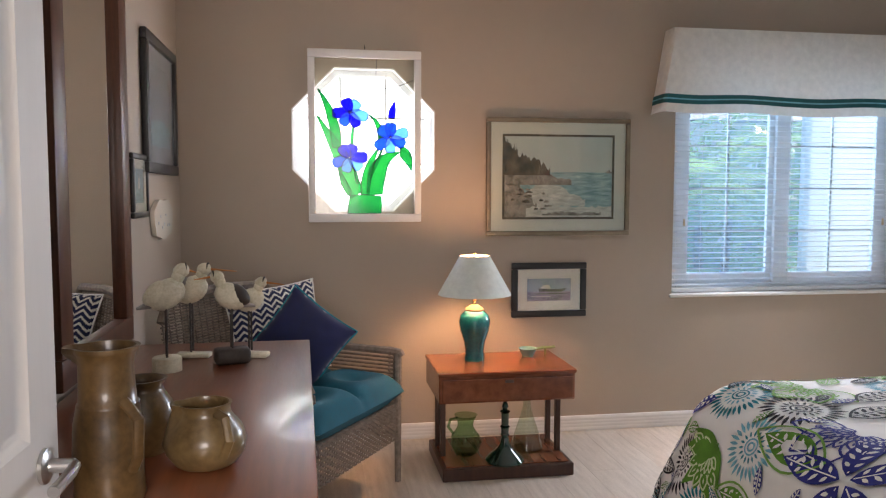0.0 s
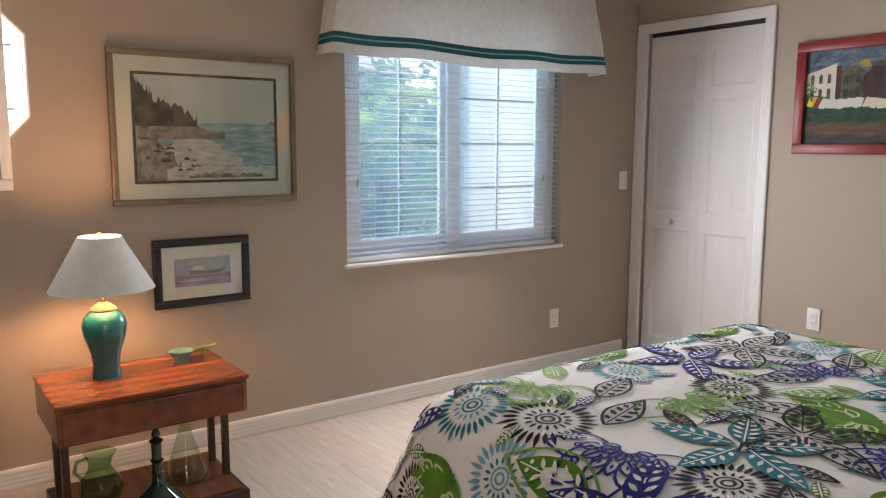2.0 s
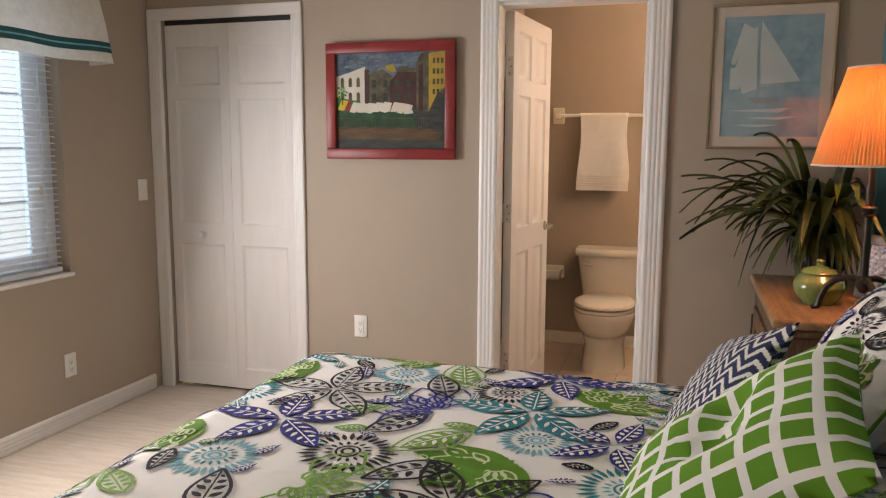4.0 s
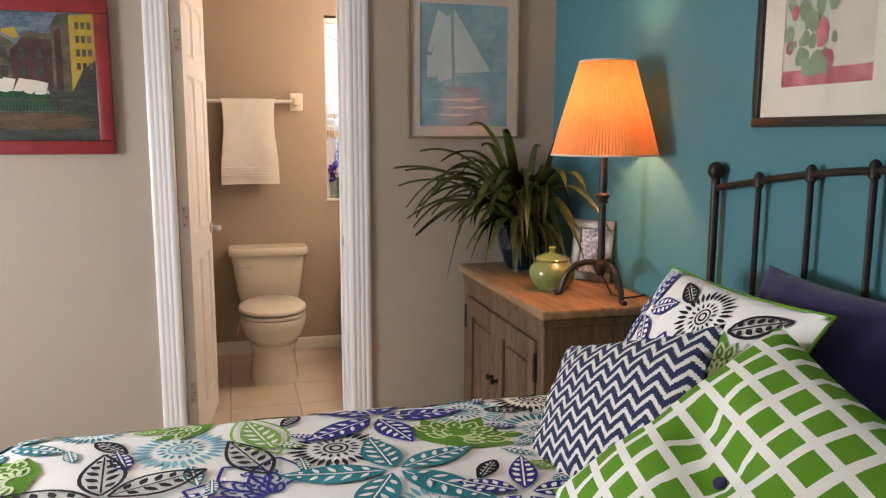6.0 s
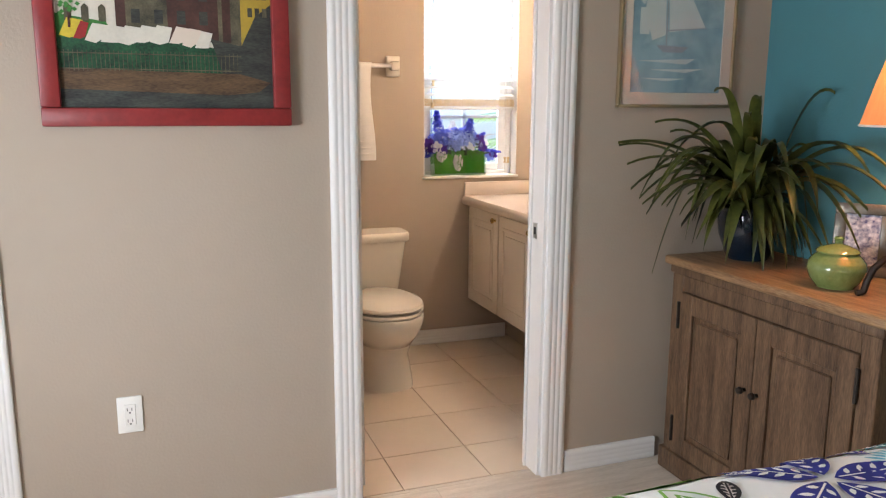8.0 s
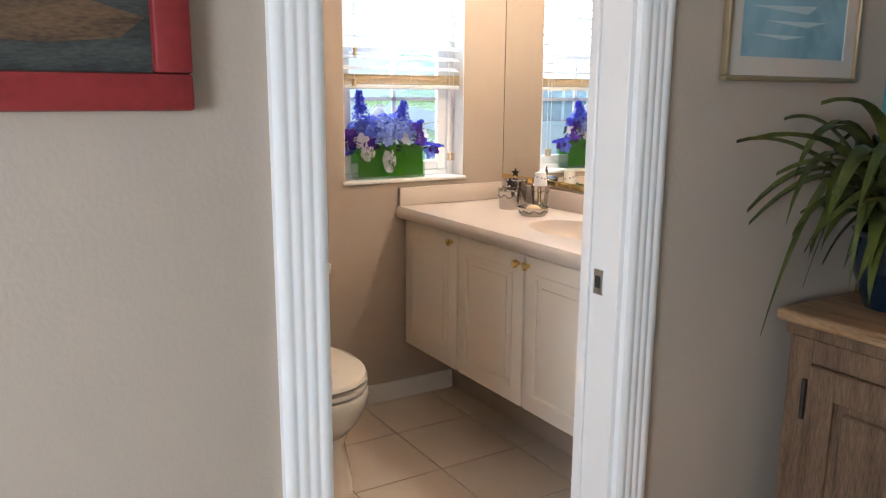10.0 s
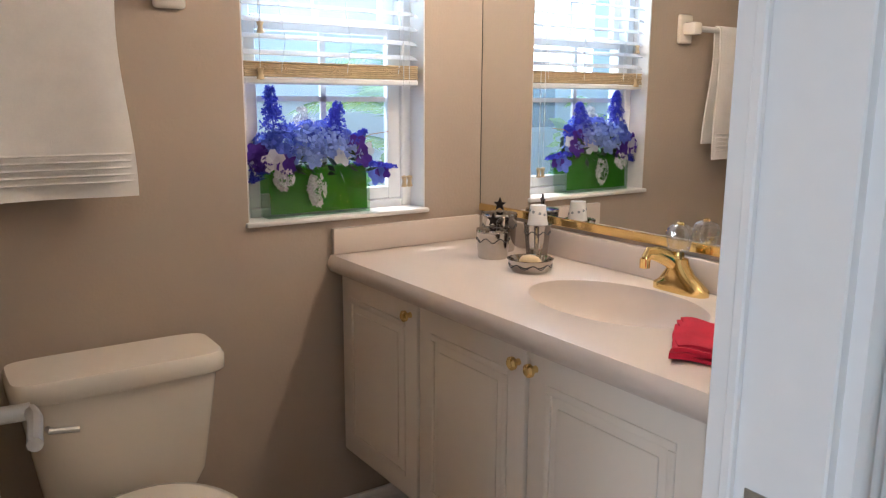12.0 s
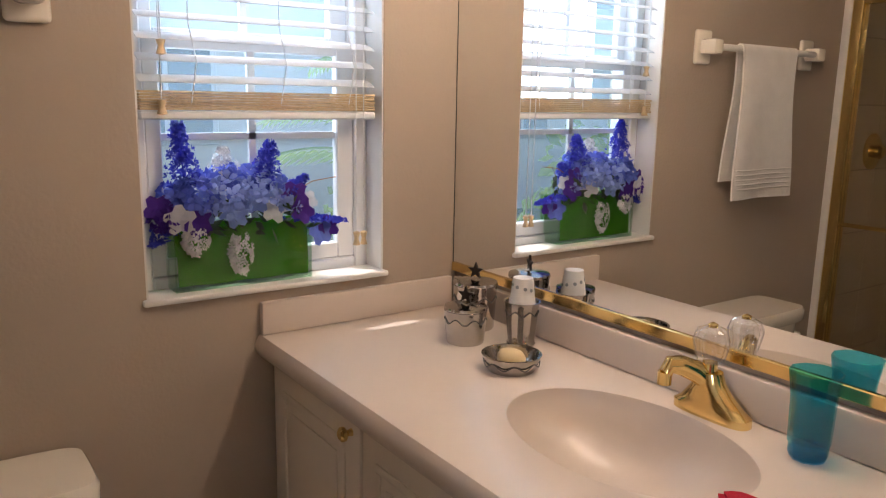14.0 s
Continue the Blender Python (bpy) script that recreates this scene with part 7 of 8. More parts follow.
def bird(x, y, rz, body_z, size, base, label, beak=0.06, wing=1):
    """A carved shore bird on thin legs over a base: one plain mesh."""
    bm = bmesh.new()

    def egg(cx, cz, a, b, tilt, mi):
        first = len(bm.verts)
        old = set(bm.faces)
        lathe([(0, -1), (0.3, -0.92), (0.62, -0.72), (0.9, -0.3), (1.0, 0.1), (0.92, 0.5), (0.6, 0.85), (0.25, 0.98), (0, 1)], 16, bm=bm)
        bm.verts.ensure_lookup_table()
        for v in list(bm.verts)[first:]:
            p = Vector((v.co.z * a, v.co.y * b, v.co.x * b))
            q = Vector((p.x * math.cos(tilt) - p.z * math.sin(tilt), p.y, p.x * math.sin(tilt) + p.z * math.cos(tilt)))
            v.co = Vector((cx + q.x, q.y, cz + q.z))
        for f in bm.faces:
            if f not in old:
                f.material_index = mi

    def rod(pts, r, mi, tp=None):
        old = set(bm.faces)
        tube(pts, r, 7, bm, tp)
        for f in bm.faces:
            if f not in old:
                f.material_index = mi
    s = size
    egg(0, body_z, 0.074 * s, 0.050 * s, 0.75, 0)
    egg(-0.028 * s, body_z + 0.002 * s, 0.062 * s, 0.0455 * s, 0.60, wing)
    egg(0.010 * s, body_z - 0.004 * s, 0.070 * s, 0.050 * s, 0.80, 0)
    egg(0.046 * s, body_z + 0.062 * s, 0.034 * s, 0.025 * s, 1.25, 0)
    egg(0.058 * s, body_z + 0.090 * s, 0.031 * s, 0.028 * s, 0.1, 0)
    rod([(-0.05 * s, 0, body_z - 0.035 * s), (-0.105 * s, 0, body_z - 0.050 * s)], 0.018 * s, 1, lambda q: 1 - 0.7 * q)
    rod([(0.082 * s, 0, body_z + 0.090 * s), (0.086 * s + beak, 0, body_z + 0.080 * s)], 0.006 * s, 2, lambda q: 1 - 0.7 * q)
    for e in (-0.019, 0.019):
        egg(0.075 * s, body_z + 0.096 * s, 0.004, 0.024 * s, 0, 3)
    for ly in (-0.012, 0.012):
        rod([(0.0, ly, 0.02), (0.0, ly, body_z - 0.03 * s)], 0.0035, 3)
    old = set(bm.faces)
    if base == "round":
        lathe([(0, 0), (0.044, 0), (0.044, 0.040), (0.041, 0.043), (0, 0.043)], 24, bm=bm)
    elif base == "block":
        cut(bm, -0.055, 0.055, -0.035, 0.035, 0, 0.05, 0.012, 2)
    else:
        cut(bm, -0.05, 0.06, -0.022, 0.022, 0, 0.016, 0.003)
    for f in bm.faces:
        if f not in old:
            f.material_index = {"round": 0, "block": 3, "flat": 0}[base]
    ob = ob_of("bird_figurine", bm, [BIRDW, BIRDG, BEAK, DRIFT], 50)
    ob.matrix_basis = pose(x, y, 0.78, 0, 0, rz)
    return tagged(ob, label, "figurine", "shore bird carvings")


bird(0.455, 3.08, 15, 0.235, 0.80, "round", "carved white gull figurine on a round base", 0.022, 0)
bird(0.50, 3.27, -8, 0.225, 0.76, "flat", "carved white wading bird figurine with a long beak", 0.085)
bird(0.64, 3.16, -165, 0.215, 0.72, "block", "carved grey-winged bird figurine on a dark driftwood block", 0.05, 3)
bird(0.69, 3.25, -15, 0.19, 0.66, "flat", "small carved white wading bird figurine", 0.06)

# ---- on the cabinet ----
pot = thing("potted_plant", 4.79, 1.335, 0.832, "strappy green orchid plant in a dark blue glazed pot", "plant")
part("pot", lathe([(0, 0), (0.07, 0), (0.075, 0.01), (0.105, 0.09), (0.112, 0.15), (0.106, 0.175), (0.116, 0.19), (0.104, 0.19), (0.098, 0.15), (0, 0.14)], 36), POTB, pot)
part("soil", lathe([(0, 0.165), (0.098, 0.162), (0.098, 0.15), (0, 0.15)], 24), DRIFT, pot)
r = random.Random(12)
for k in range(122):
    a = r.uniform(0, 6.283)
    reach, rise, w = r.uniform(0.18, 0.44), r.uniform(0.12, 0.46), r.uniform(0.015, 0.025)
    if k < 26:
        a, reach, rise = radians(r.uniform(70, 190)), r.uniform(0.36, 0.62), r.uniform(0.20, 0.42)
    if math.sin(a) < -0.25:
        reach *= 0.45
    if 4.79 + math.cos(a) * reach > 4.97:
        reach = 0.17 / max(0.3, math.cos(a)) * r.uniform(0.5, 1)
    droop = (r.uniform(0.15, 0.6) if k < 26 else r.uniform(0.3, 1.0)) if k % 6 else 0.05
    if k >= 100:
        a, reach, rise, droop = radians(r.uniform(85, 215)), r.uniform(0.14, 0.26), r.uniform(0.10, 0.17), r.uniform(1.0, 1.45)
    r0 = r.uniform(0.01, 0.05)
    twist = r.uniform(-0.5, 0.5)

    def strap(s, t, a=a, reach=reach, rise=rise, w=w, droop=droop, r0=r0, twist=twist):
        d = r0 + reach * t
        z = 0.165 + rise * 2.2 * t - (rise * 1.2 + droop * rise * 1.6) * t * t
        off = (s - 0.5) * 2 * w * (min(1, t * 5) ** 0.4) * (1 - t ** 3.5)
        aa = a + twist * t * t * 0.4
        return (d * math.cos(aa) - off * math.sin(aa), d * math.sin(aa) + off * math.cos(aa), z + abs(s - 0.5) * w * 0.9)
    part("leaf", sheet(strap, 2, 12), LEAF, pot, smooth=70)
gj = thing("ginger_jar", 4.335, 1.40, 0.832, "celadon green lidded ginger jar on the cabinet", "jar")
part("body", lathe([(0, 0), (0.055, 0), (0.058, 0.006), (0.076, 0.028), (0.084, 0.055), (0.0845, 0.062), (0.080, 0.080), (0.0785, 0.0815), (0.066, 0.098), (0.058, 0.104), (0.056, 0.108), (0, 0.108)], 40), CELADON, gj)
part("lid", lathe([(0.060, 0.106), (0.063, 0.111), (0.052, 0.122), (0.024, 0.131), (0.012, 0.134), (0.010, 0.142), (0.015, 0.150), (0.010, 0.156), (0, 0.157)], 32), CELADON, gj)
pf = thing("photo_frame", 4.43, 1.20, 0.832, "silver embossed photo frame with a blue and white print", "photo frame", rz=218, rx=-8)
bm = bmesh.new()
for q in ((-0.085, 0.085, 0, 0.035), (-0.085, 0.085, 0.20, 0.235), (-0.085, -0.05, 0.035, 0.20), (0.05, 0.085, 0.035, 0.20)):
    cut(bm, q[0], q[1], -0.012, 0.0, q[2], q[3], 0.004, 2)
part("frame", bm, mat("embossed pewter", (0.16, 0.145, 0.125), 0.4, 0.7, var=0.3, scale=30, bump=0.8, bscale=60), pf)
part("print", box(-0.052, 0.052, -0.004, -0.002, 0.033, 0.202), mat("blue and white print", (0.015, 0.025, 0.16), 0.7, var=0.2, scale=75, rgb2=(0.66, 0.70, 0.76), fine=0.3), pf)
part("strut", box(-0.02, 0.02, 0.0, 0.004, 0.0, 0.16), BLACKW, pf)

# ---- bathroom things ----
rail = thing("towel_bar", 6.69, 2.415, 1.582, "white ceramic towel bar on the wall", "towel bar")
for y in (-0.30, 0.30):
    bm = box(-0.018, 0, y - 0.04, y + 0.04, -0.055, 0.055, 0.010, 3)
    cut(bm, -0.075, -0.015, y - 0.024, y + 0.024, -0.024, 0.024, 0.010, 2)
    part("bracket", bm, PORC, rail, "white ceramic bracket")
part("bar", tube([(-0.055, -0.30, 0), (-0.055, 0.30, 0)], 0.011, 14), WHITE, rail)


def towel_skin(side):
    def f(s, t):
        y = -0.16 + 0.32 * s + 0.012 * math.sin(t * 5 + s * 3)
        if t < 0.1:
            a = math.pi * (0.5 - t / 0.1 * 0.5) if side < 0 else math.pi * (0.5 + t / 0.1 * 0.5)
            return (0.015 * math.cos(a) * (1 if side < 0 else 1) - 0.0, y, 0.015 * math.sin(a))
        q = (t - 0.1) / 0.9
        L = 0.50 if side > 0 else 0.44
        return (side * -1 * (0.016 + 0.010 * math.sin(s * 7 + q) * q + 0.006 * q), y, -L * q)
    return f


tw = thing("towel", 6.635, 2.405, 1.584, "white terry towel folded over the bar", "towel")
bm = sheet(towel_skin(1), 24, 36, thick=0.006)
sheet(towel_skin(-1), 24, 36, bm, thick=0.006)
part("cloth", bm, WHITEC, tw, smooth=70)
for k in range(5):
    part("woven_band", tube([(-0.028 - 0.004 * math.sin(j), -0.158 + 0.316 * j / 8, -0.40 - 0.016 * k) for j in range(9)], 0.0035, 5), WHITEC, tw)

tp = thing("toilet_paper_holder", 6.69, 2.735, 0.475, "white ceramic toilet paper holder with a roll", "toilet paper")
part("holder", box(-0.03, 0, -0.085, 0.085, -0.005, 0.08, 0.008, 2), PORC, tp)
for y in (-0.07, 0.07):
    part("arm", box(-0.058, -0.02, y - 0.01, y + 0.01, -0.005, 0.05, 0.006), PORC, tp)
part("paper_roll", tube([(-0.050, -0.055, 0.015), (-0.050, 0.055, 0.015)], 0.034, 28), WHITEC, tp, "white paper roll")

fc = thing("faucet", 5.845, 1.196, CZ, "polished brass faucet with a clear fluted knob", "faucet")
bm = loft([(0, 0, 0.075, 0.026, 3), (0.012, 0, 0.075, 0.026, 3), (0.02, 0.0, 0.062, 0.024, 2.5), (0.036, 0.006, 0.042, 0.023, 2.2), (0.052, 0.008, 0.028, 0.022, 2), (0.066, 0.008, 0.021, 0.020, 2)])
part("base_plate", bm, BRASS, fc).location = (-0.012, 0, 0)
part("spout", tube([(0.0, 0.0, 0.02), (0.0, 0.0, 0.05), (0.012, 0.022, 0.066), (0.024, 0.048, 0.076), (0.032, 0.068, 0.078), (0.035, 0.074, 0.066)], 0.017, 16, taper=lambda q: 1.2 - 0.5 * q), BRASS, fc)
part("aerator", lathe([(0, 0.048), (0.0125, 0.049), (0.0125, 0.068), (0, 0.07)], 16, cx=0.036, cy=0.075), BRASS, fc)
CRYST = clear_glass("clear acrylic", (0.93, 0.93, 0.94), 0.45, 0.03)
n = 24
bm = bmesh.new()
rings = []
for rr, z in ((0.012, 0.078), (0.020, 0.081), (0.023, 0.088), (0.0275, 0.106), (0.029, 0.115), (0.024, 0.128), (0.012, 0.134)):
    rings.append([bm.verts.new(((rr * (1 + 0.16 * (i % 2))) * math.cos(2 * math.pi * i / n), (rr * (1 + 0.16 * (i % 2))) * math.sin(2 * math.pi * i / n), z)) for i in range(n)])
for a, b in zip(rings, rings[1:]):
    for i in range(n):
        bm.faces.new((a[i], a[(i + 1) % n], b[(i + 1) % n], b[i]))
bm.faces.new(rings[0][::-1])
bm.faces.new(rings[-1])
part("knob", bm, CRYST, fc, "clear fluted acrylic knob", smooth=None)
part("knob_stem", lathe([(0, 0.05), (0.016, 0.052), (0.013, 0.08), (0, 0.082)], 16), BRASS, fc)
part("knob_cap", lathe([(0.008, 0.133), (0.009, 0.137), (0, 0.141)], 14), BRASS, fc)

for q in fc.children:
    q.location.z *= 1.2
    q.scale.z = 1.2
DECO = mat("dark chased line", (0.12, 0.115, 0.11), 0.4, 0.9, var=0.1)


def canister(x, y, r, h, label, star=True):
    o = thing("canister", x, y, CZ, label, "canister", group="chrome vanity set")
    part("body", lathe([(0, 0), (r * 0.86, 0), (r * 0.9, 0.004), (r, h * 0.95), (r * 1.02, h), (r * 0.96, h), (r * 0.94, h - 0.004), (0, h - 0.004)], 32), CHROME, o)
    part("lid", lathe([(0, h), (r * 1.0, h), (r * 1.03, h + 0.003), (r * 1.0, h + 0.008), (r * 0.5, h + 0.012), (0, h + 0.013)], 32), CHROME, o)
    if star:
        pts = [((0.021 if i % 2 == 0 else 0.009) * math.sin(math.pi * i / 5), (0.021 if i % 2 == 0 else 0.009) * math.cos(math.pi * i / 5)) for i in range(10)]
        bm = plate(pts, 0.006, None, "y", -0.003)
        bmesh.ops.translate(bm, verts=bm.verts, vec=(0, 0, h + 0.033))
        s = part("star_knob", bm, IRON, o, "dark star-shaped lid knob")
        s.rotation_euler = (0, 0, radians(25))
    wave = [((r * 0.985) * math.cos(a), (r * 0.985) * math.sin(a), h * 0.72 + 0.006 * math.sin(a * 7)) for a in [i * 2 * math.pi / 72 for i in range(73)]]
    part("chased_band", tube(wave, 0.0014, 5), DECO, o)
    return o


canister(6.400, 1.318, 0.048, 0.076, "short chrome canister with a dark star knob")
canister(6.478, 1.232, 0.052, 0.106, "tall chrome canister with a dark star knob")
cup = thing("tumbler", 6.315, 1.225, CZ, "chrome tumbler holding patterned paper cups", "tumbler", group="chrome vanity set")
part("body", lathe([(0, 0), (0.030, 0), (0.033, 0.006), (0.030, 0.012), (0.038, 0.095), (0.041, 0.102), (0.037, 0.102), (0.034, 0.09), (0.027, 0.02), (0, 0.016)], 32), CHROME, cup)
part("chased_band", tube([(0.0375 * math.cos(a), 0.0375 * math.sin(a), 0.078 + 0.005 * math.sin(a * 7)) for a in [i * 2 * math.pi / 72 for i in range(73)]], 0.0013, 5), DECO, cup)
pc = part("paper_cup", lathe([(0, 0.155), (0.022, 0.155), (0.030, 0.09), (0.031, 0.075), (0, 0.075)], 28), WHITE, cup, "white paper cup with grey flowers")
for k in range(10):
    a, z = k * 1.9, 0.112 + 0.036 * ((k * 37) % 10) / 10
    rr = 0.0305 - (z - 0.09) * 0.12
    part("printed_flower", lathe([(0, 0), (0.0045, 0), (0.0045, 0.0006), (0, 0.0006)], 6), GREYM, pc).matrix_basis = pose(rr * math.cos(a), rr * math.sin(a), z, 0, 82, math.degrees(a))
sd = thing("soap_dish", 6.205, 1.345, CZ, "chased chrome soap dish", "soap dish", group="chrome vanity set")
part("dish", lathe([(0, 0), (0.048, 0), (0.052, 0.006), (0.060, 0.030), (0.062, 0.034), (0.056, 0.034), (0.050, 0.012), (0, 0.008)], 36), CHROME, sd)
part("chased_band", tube([(0.0575 * math.cos(a), 0.0575 * math.sin(a), 0.018 + 0.005 * math.sin(a * 8)) for a in [i * 2 * math.pi / 72 for i in range(73)]], 0.0014, 5), DECO, sd)
so = thing("soap", 6.205, 1.345, CZ + 0.009, "cream oval bar of soap in the chrome dish", "soap")
part("bar", loft([(0, 0, 0.024, 0.018, 2), (0.008, 0, 0.033, 0.025, 2), (0.018, 0, 0.034, 0.026, 2), (0.028, 0, 0.027, 0.02, 2), (0.032, 0, 0.015, 0.011, 2)], n=24), mat("cream soap", (0.66, 0.50, 0.28), 0.4, var=0.05), so, smooth=70)
gl = thing("drinking_glass", 5.648, 1.208, CZ, "turquoise moulded drinking glass", "glass")
TGL = clear_glass("turquoise glass", (0.30, 0.78, 0.88), 0.10, 0.02)
bm = lathe([(0, 0.004), (0.026, 0.002), (0.030, 0.008), (0.0295, 0.022), (0.032, 0.026), (0.034, 0.10), (0.040, 0.142), (0.0375, 0.142), (0.031, 0.10), (0.029, 0.028), (0, 0.022)], 10)
part("body", bm, TGL, gl, smooth=20)
part("thick_base", lathe([(0, 0.0), (0.027, 0.0), (0.029, 0.006), (0.027, 0.02), (0, 0.02)], 10), clear_glass("deep turquoise glass", (0.25, 0.70, 0.92), 0.10, 0.02), gl)


def washcloth(x, y, rz, w, d, m, label, z):
    o = thing("washcloth", x, y, z, label, "washcloth", rz=rz, group="folded washcloths")
    for k in range(4):
        f = lambda s, t, k=k: ((s - 0.5) * w * (1 - 0.03 * k) + 0.006 * math.sin(t * 7 + k), (t - 0.5) * d * (1 - 0.04 * k) + 0.005 * math.sin(s * 6 + k * 2), 0.004 + k * 0.0065 + 0.004 * math.sin(s * 5 + k) * math.sin(t * 4) + 0.004 * (k > 1) * math.sin(s * 9))
        part("fold", sheet(f, 14, 12, thick=0.0065), m, o, smooth=70)


washcloth(5.512, 1.492, 36, 0.155, 0.20, REDC, "folded red washcloth on the counter", CZ + 0.004)
washcloth(5.415, 1.415, 24, 0.13, 0.17, BLUEC, "folded blue washcloth on the counter", CZ + 0.003)

# shower
sw = thing("shower_door", 6.245, 2.99, 0.1, "brass-framed glass shower door", "shower door")
bm = bmesh.new()
for q in ((-0.44, -0.40, 0, 1.72), (0.375, 0.435, 0, 1.72), (-0.40, 0.375, 0, 0.04), (-0.40, 0.375, 1.68, 1.72), (-0.05, -0.02, 0.04, 1.68)):
    cut(bm, q[0], q[1], -0.025, 0.025, q[2], q[3], 0.004, 2)
part("frame", bm, BRASS, sw, "polished brass frame")
part("towel_bar", tube([(-0.02, -0.04, 0.85), (0.375, -0.04, 0.85)], 0.008, 10), BRASS, sw)
g = part("pane", box(-0.40, 0.375, -0.003, 0.003, 0.04, 1.68), clear_glass("shower glass", (0.90, 0.90, 0.86), 0.1, 0.02), sw)
g.visible_shadow = False
sv = thing("shower_valve", 6.674, 3.27, 1.22, "round brass shower valve on the tiles", "shower valve", ry=-90)
part("escutcheon", lathe([(0, 0), (0.075, 0), (0.075, 0.006), (0.05, 0.014), (0, 0.015)], 32), BRASS, sv)
part("handle", lathe([(0, 0.015), (0.025, 0.016), (0.03, 0.04), (0.02, 0.05), (0, 0.05)], 20), BRASS, sv)
tiled = solid("wall_shower_tiles", box(6.676, 6.69, 3.07, 3.78, 0, 2.2), GROUT, "beige tiled shower wall", "wall", "structure")
for i in range(3):
    for j in range(8):
        y0, z0 = 3.075 + i * 0.235, 0.1 + j * 0.262
        part("tile", box(6.672, 6.678, y0, y0 + 0.231, z0, z0 + 0.258, 0.001), SHOWERT, tiled, smooth=None)
tiled = solid("wall_shower_back_tiles", box(5.74, 6.676, 3.766, 3.78, 0, 2.2), GROUT, "beige tiled shower wall", "wall", "structure")
for i in range(4):
    for j in range(8):
        x0, z0 = 5.745 + i * 0.232, 0.1 + j * 0.262
        part("tile", box(x0, x0 + 0.228, 3.762, 3.768, z0, z0 + 0.258, 0.001), SHOWERT, tiled, smooth=None)
solid("trim", box(6.66, 6.69, 2.958, 2.97, 0, 2.1, 0.003), WHITE, "pale tile edge beside the shower", "trim", "structure")

# flowers in the bathroom window
vase = thing("flower_vase", 6.752, 1.708, 0.982, "rectangular green glass vase", "vase", rz=-90)
VGR = clear_glass("thick clear glass", (0.86, 0.95, 0.88), 0.10, 0.02)
GREENL = thin_cloth("lit green leaf lining", (0.08, 0.34, 0.02), 0.55, 9)
bm = bmesh.new()
for q in ((-0.16, 0.16, -0.044, -0.040, 0.0, 0.143), (-0.16, 0.16, 0.040, 0.044, 0.0, 0.143), (-0.16, -0.156, -0.04, 0.04, 0.0, 0.143), (0.156, 0.16, -0.04, 0.04, 0.0, 0.143), (-0.16, 0.16, -0.044, 0.044, 0.0, 0.008)):
    cut(bm, *q)
part("glass_wall", bm, VGR, vase)
for yy in (-0.037, 0.034):
    part("leaf_lining", sheet(lambda s, t, yy=yy: (-0.152 + 0.304 * s, yy + 0.003 * math.sin(s * 17 + t * 3), 0.010 + 0.128 * t), 20, 4, thick=0.001), GREENL, vase, "green leaf lining inside the glass", smooth=70)
F_BLUE = thin_cloth("blue hydrangea petal", (0.15, 0.21, 0.68), 0.5, 60)
F_PALE = thin_cloth("pale blue petal", (0.32, 0.42, 0.78), 0.5, 60)
F_PURP = thin_cloth("purple pansy petal", (0.07, 0.02, 0.26), 0.35, 60)
F_VIOL = thin_cloth("violet blue floret", (0.055, 0.065, 0.55), 0.45, 60)
F_WHITE = thin_cloth("white petal", (0.75, 0.75, 0.76), 0.45, 60)
F_LEAF = mat("dark flower leaf", (0.02, 0.05, 0.015), 0.5, var=0.4, scale=30)


def floret(bm, c, nrm, size, r, n=5, cup=0.25, broad=2.6):
    nrm = nrm.normalized()
    a = nrm.orthogonal().normalized()
    b = nrm.cross(a)
    t0 = r.uniform(0, 6.28)
    for k in range(n):
        t = t0 + 2 * math.pi * k / n
        d, e = a * math.cos(t) + b * math.sin(t), a * -math.sin(t) + b * math.cos(t)
        w = size * broad / n
        p = [c, c + d * size * 0.55 + e * w * 0.55 + nrm * size * cup, c + d * size + e * w * 0.25 + nrm * size * cup * 1.3, c + d * size - e * w * 0.25 + nrm * size * cup * 1.3, c + d * size * 0.55 - e * w * 0.55 + nrm * size * cup]
        bm.faces.new([bm.verts.new(q) for q in p])


bq = thing("flower_arrangement", 6.752, 1.708, 1.125, "artificial blue and purple flowers in the green vase", "flowers", rz=-90)
r = random.Random(31)


def hydrangea(x, y, z, rad, m, n=48):
    bm = bmesh.new()
    for k in range(n):
        a, b = r.uniform(0, 6.283), r.uniform(-0.5, 1)
        q = math.sqrt(max(0, 1 - b * b))
        d = Vector((q * math.cos(a), q * math.sin(a), b))
        floret(bm, Vector((x, y, z)) + d * rad * r.uniform(0.72, 1.08), d + Vector((r.uniform(-0.5, 0.5), r.uniform(-0.5, 0.5), r.uniform(-0.5, 0.5))), rad * r.uniform(0.30, 0.44), r, 4, 0.3, 3.0)
    part("hydrangea", bm, m, bq, smooth=None)


for q in ((-0.10, -0.02, 0.055, 0.05, F_BLUE), (-0.04, -0.035, 0.05, 0.052, F_PALE), (0.03, -0.03, 0.05, 0.05, F_PALE), (0.07, 0.0, 0.06, 0.045, F_BLUE), (-0.02, 0.01, 0.075, 0.05, F_BLUE), (0.10, -0.02, 0.035, 0.042, F_PALE), (-0.14, 0.0, 0.045, 0.042, F_BLUE), (-0.165, -0.02, 0.015, 0.036, F_PURP), (0.04, 0.01, 0.085, 0.04, F_BLUE)):
    hydrangea(*q)


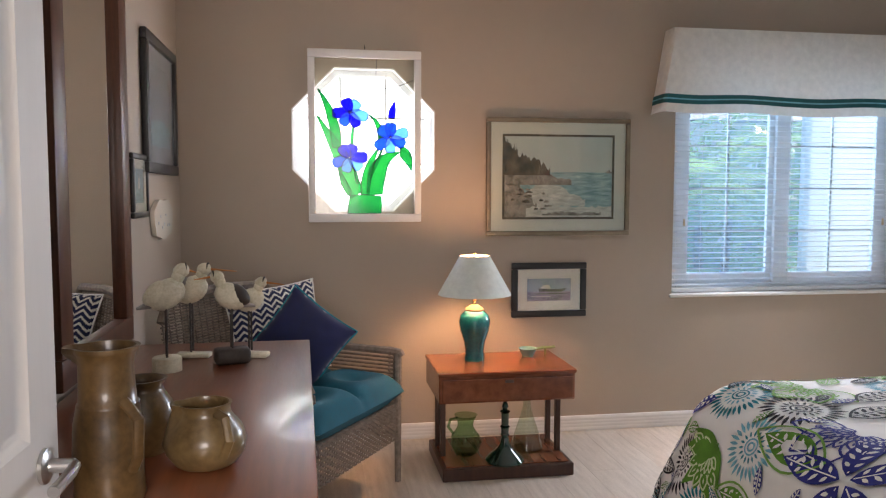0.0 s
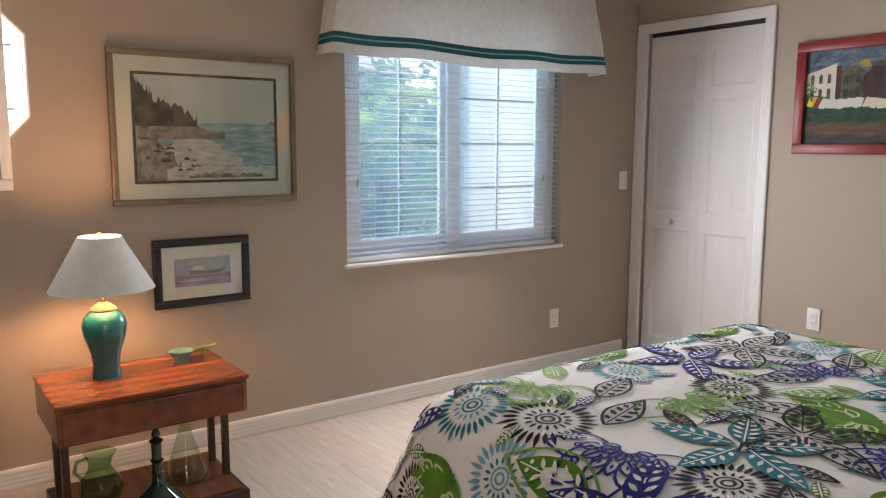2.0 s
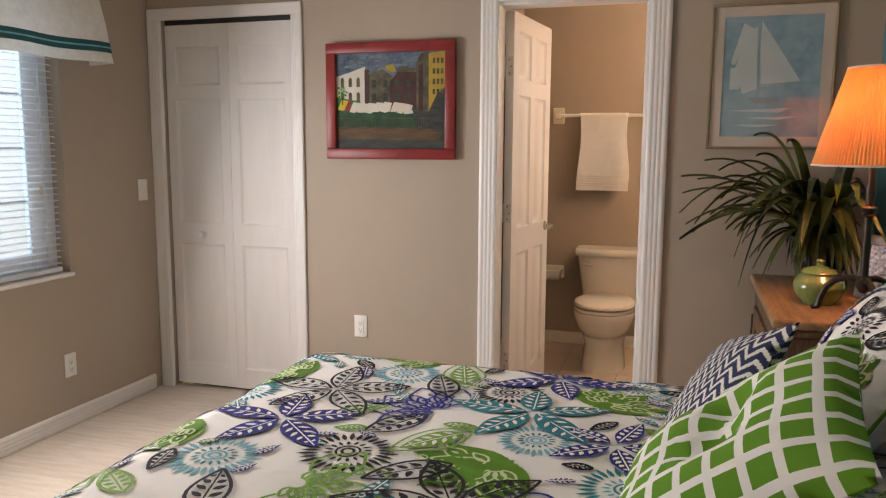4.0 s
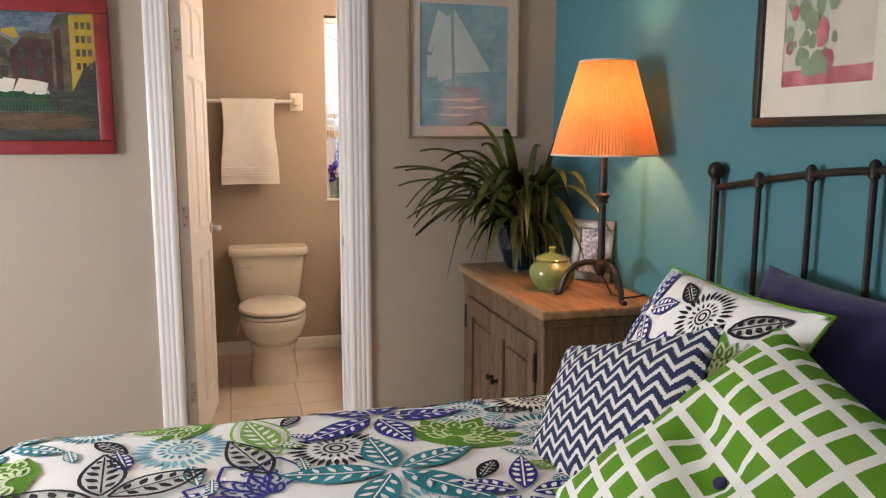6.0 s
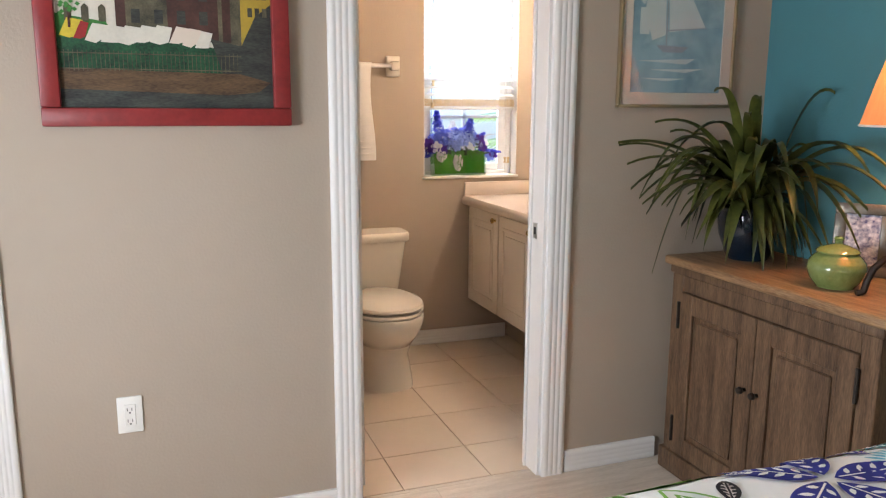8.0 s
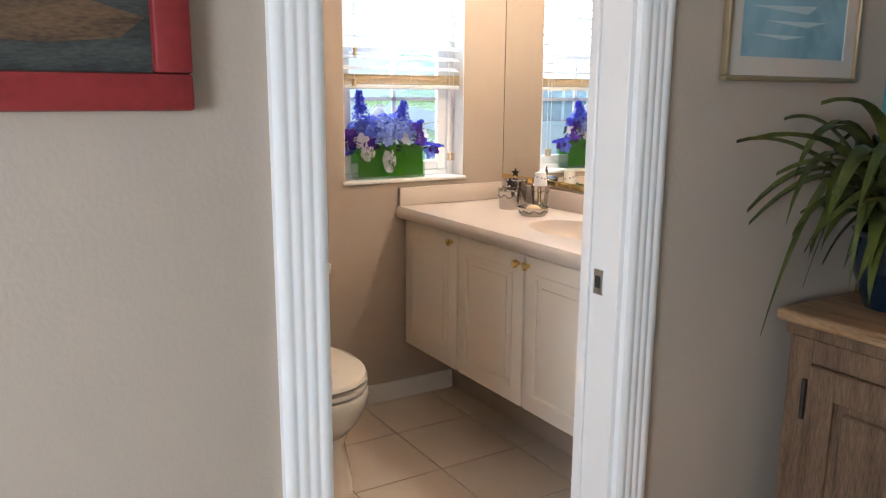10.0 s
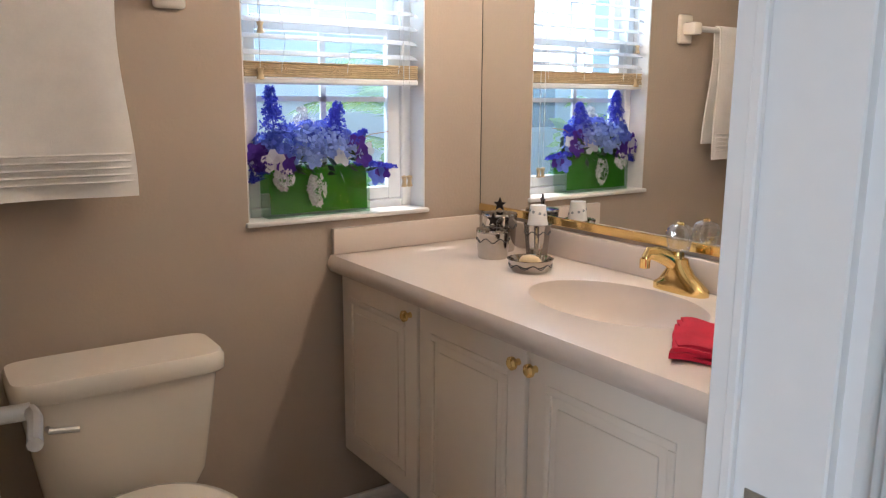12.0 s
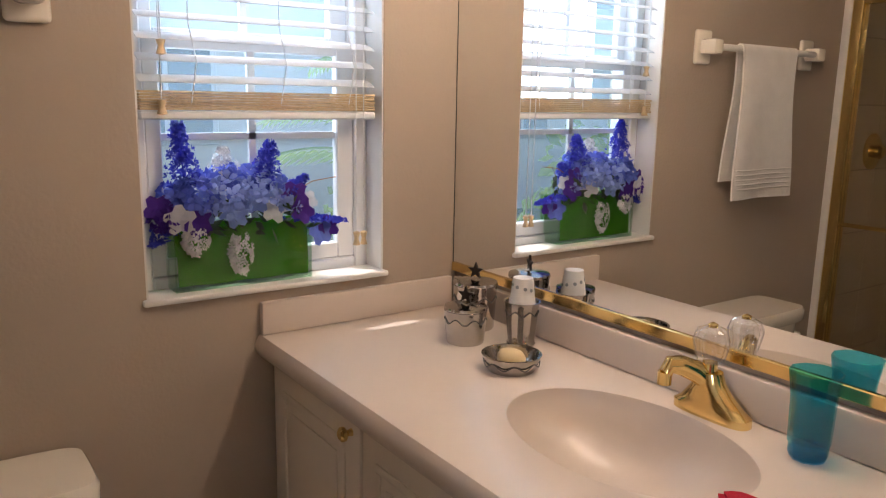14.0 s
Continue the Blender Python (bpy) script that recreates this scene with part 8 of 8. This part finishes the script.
def spike(x, y, z, dx, dy, L, w, m, n=60):
    bm = bmesh.new()
    for k in range(n):
        t = r.random()
        a = r.uniform(0, 6.283)
        rr = (w * (1 - t) ** 0.7 + 0.004) * r.uniform(0.35, 1.35)
        c = Vector((x + dx * t + rr * math.cos(a), y + dy * t + rr * math.sin(a) * 0.8, z + L * t))
        floret(bm, c, Vector((math.cos(a), math.sin(a), 0.5)), 0.0085, r, 4, 0.5)
    tube([(x, y, z - 0.03), (x + dx, y + dy, z + L)], 0.002, 5, bm)
    part("lilac_spike", bm, m, bq, smooth=None)


spike(-0.115, 0.0, 0.08, -0.015, 0.0, 0.140, 0.034, F_VIOL, 190)
spike(0.055, -0.01, 0.06, 0.02, 0.0, 0.115, 0.034, F_VIOL, 170)
spike(0.10, -0.02, 0.05, 0.05, -0.01, 0.045, 0.028, F_VIOL, 90)
spike(-0.02, 0.02, 0.10, 0.0, 0.01, 0.06, 0.030, F_WHITE, 70)
spike(0.13, -0.03, 0.0, 0.115, -0.01, -0.015, 0.026, F_VIOL, 110)
spike(-0.16, -0.02, 0.0, -0.04, 0.0, -0.04, 0.024, F_VIOL, 40)


def pansy(x, y, z, s, m, heart=True):
    bm = bmesh.new()
    floret(bm, Vector((x, y, z)), Vector((r.uniform(-0.3, 0.3), -1, r.uniform(-0.2, 0.4))), s, r, 5, 0.12, 3.9)
    part("pansy", bm, m, bq, smooth=None)


for q in ((-0.185, -0.03, 0.04, 0.032, F_PURP), (-0.11, -0.055, 0.005, 0.036, F_PURP), (0.115, -0.05, 0.055, 0.034, F_PURP), (0.13, -0.055, 0.02, 0.033, F_PURP), (0.18, -0.045, -0.035, 0.034, F_BLUE), (0.205, -0.04, -0.025, 0.030, F_PURP), (-0.15, -0.06, 0.02, 0.034, F_WHITE), (0.06, -0.055, 0.03, 0.036, F_WHITE), (0.15, -0.045, 0.04, 0.026, F_WHITE), (-0.03, -0.058, 0.02, 0.03, F_PALE), (0.02, -0.06, 0.05, 0.03, F_PALE)):
    pansy(*q)
for x, z0 in ((-0.115, -0.035), (-0.015, -0.055)):
    bm = bmesh.new()
    for k in range(70):
        t, a = r.random(), r.uniform(0, 6.283)
        rr = (0.022 if x > -0.1 else 0.024) * math.sin(math.pi * (0.15 + 0.8 * t)) + 0.003
        floret(bm, Vector((x + rr * math.cos(a), -0.05 + rr * math.sin(a) * 0.5, z0 + 0.028 - t * 0.068 * (1.3 if x > -0.1 else 0.8))), Vector((math.cos(a), -1, 0.1)), 0.008, r, 4, 0.3)
    part("white_blossom", bm, F_WHITE, bq, smooth=None)
bm = bmesh.new()
for k in range(70):
    a = r.uniform(0, 6.283)
    c = Vector((r.uniform(-0.15, 0.15), r.uniform(-0.05, 0.03), r.uniform(-0.03, 0.06)))
    d = Vector((r.uniform(-1, 1), r.uniform(-1, 0.2), r.uniform(-0.6, 0.6))).normalized()
    s = d.orthogonal().normalized() * 0.008
    bm.faces.new([bm.verts.new(p) for p in (c, c + d * 0.02 + s, c + d * 0.045, c + d * 0.02 - s)])
part("foliage", bm, F_LEAF, bq, "dark green leaves", smooth=None)
part("berry_twig", tube([(0.12, -0.03, 0.06), (0.17, -0.035, 0.085), (0.23, -0.035, 0.092)], 0.0012, 5), BEAK, bq)

# vanity lights over the mirror
GLOBE = glow("warm globe bulb", (1.0, 0.84, 0.66), VB)
vl = thing("vanity_light", 5.91, 1.14, 2.01, "brass vanity light bar with round warm bulbs, lit", "light")
part("back_plate", box(-0.36, 0.36, 0, 0.03, -0.05, 0.05, 0.006, 2), BRASS, vl)
for bx in (-0.27, -0.09, 0.09, 0.27):
    b_ = part("bulb", lathe([(0, -0.045), (0.028, -0.036), (0.044, -0.01), (0.044, 0.012), (0.028, 0.036), (0, 0.045)], 20, cx=bx, cy=0.09), GLOBE, vl)
    part("socket", tube([(bx, 0.03, 0), (bx, 0.055, 0)], 0.02, 14), BRASS, b_)
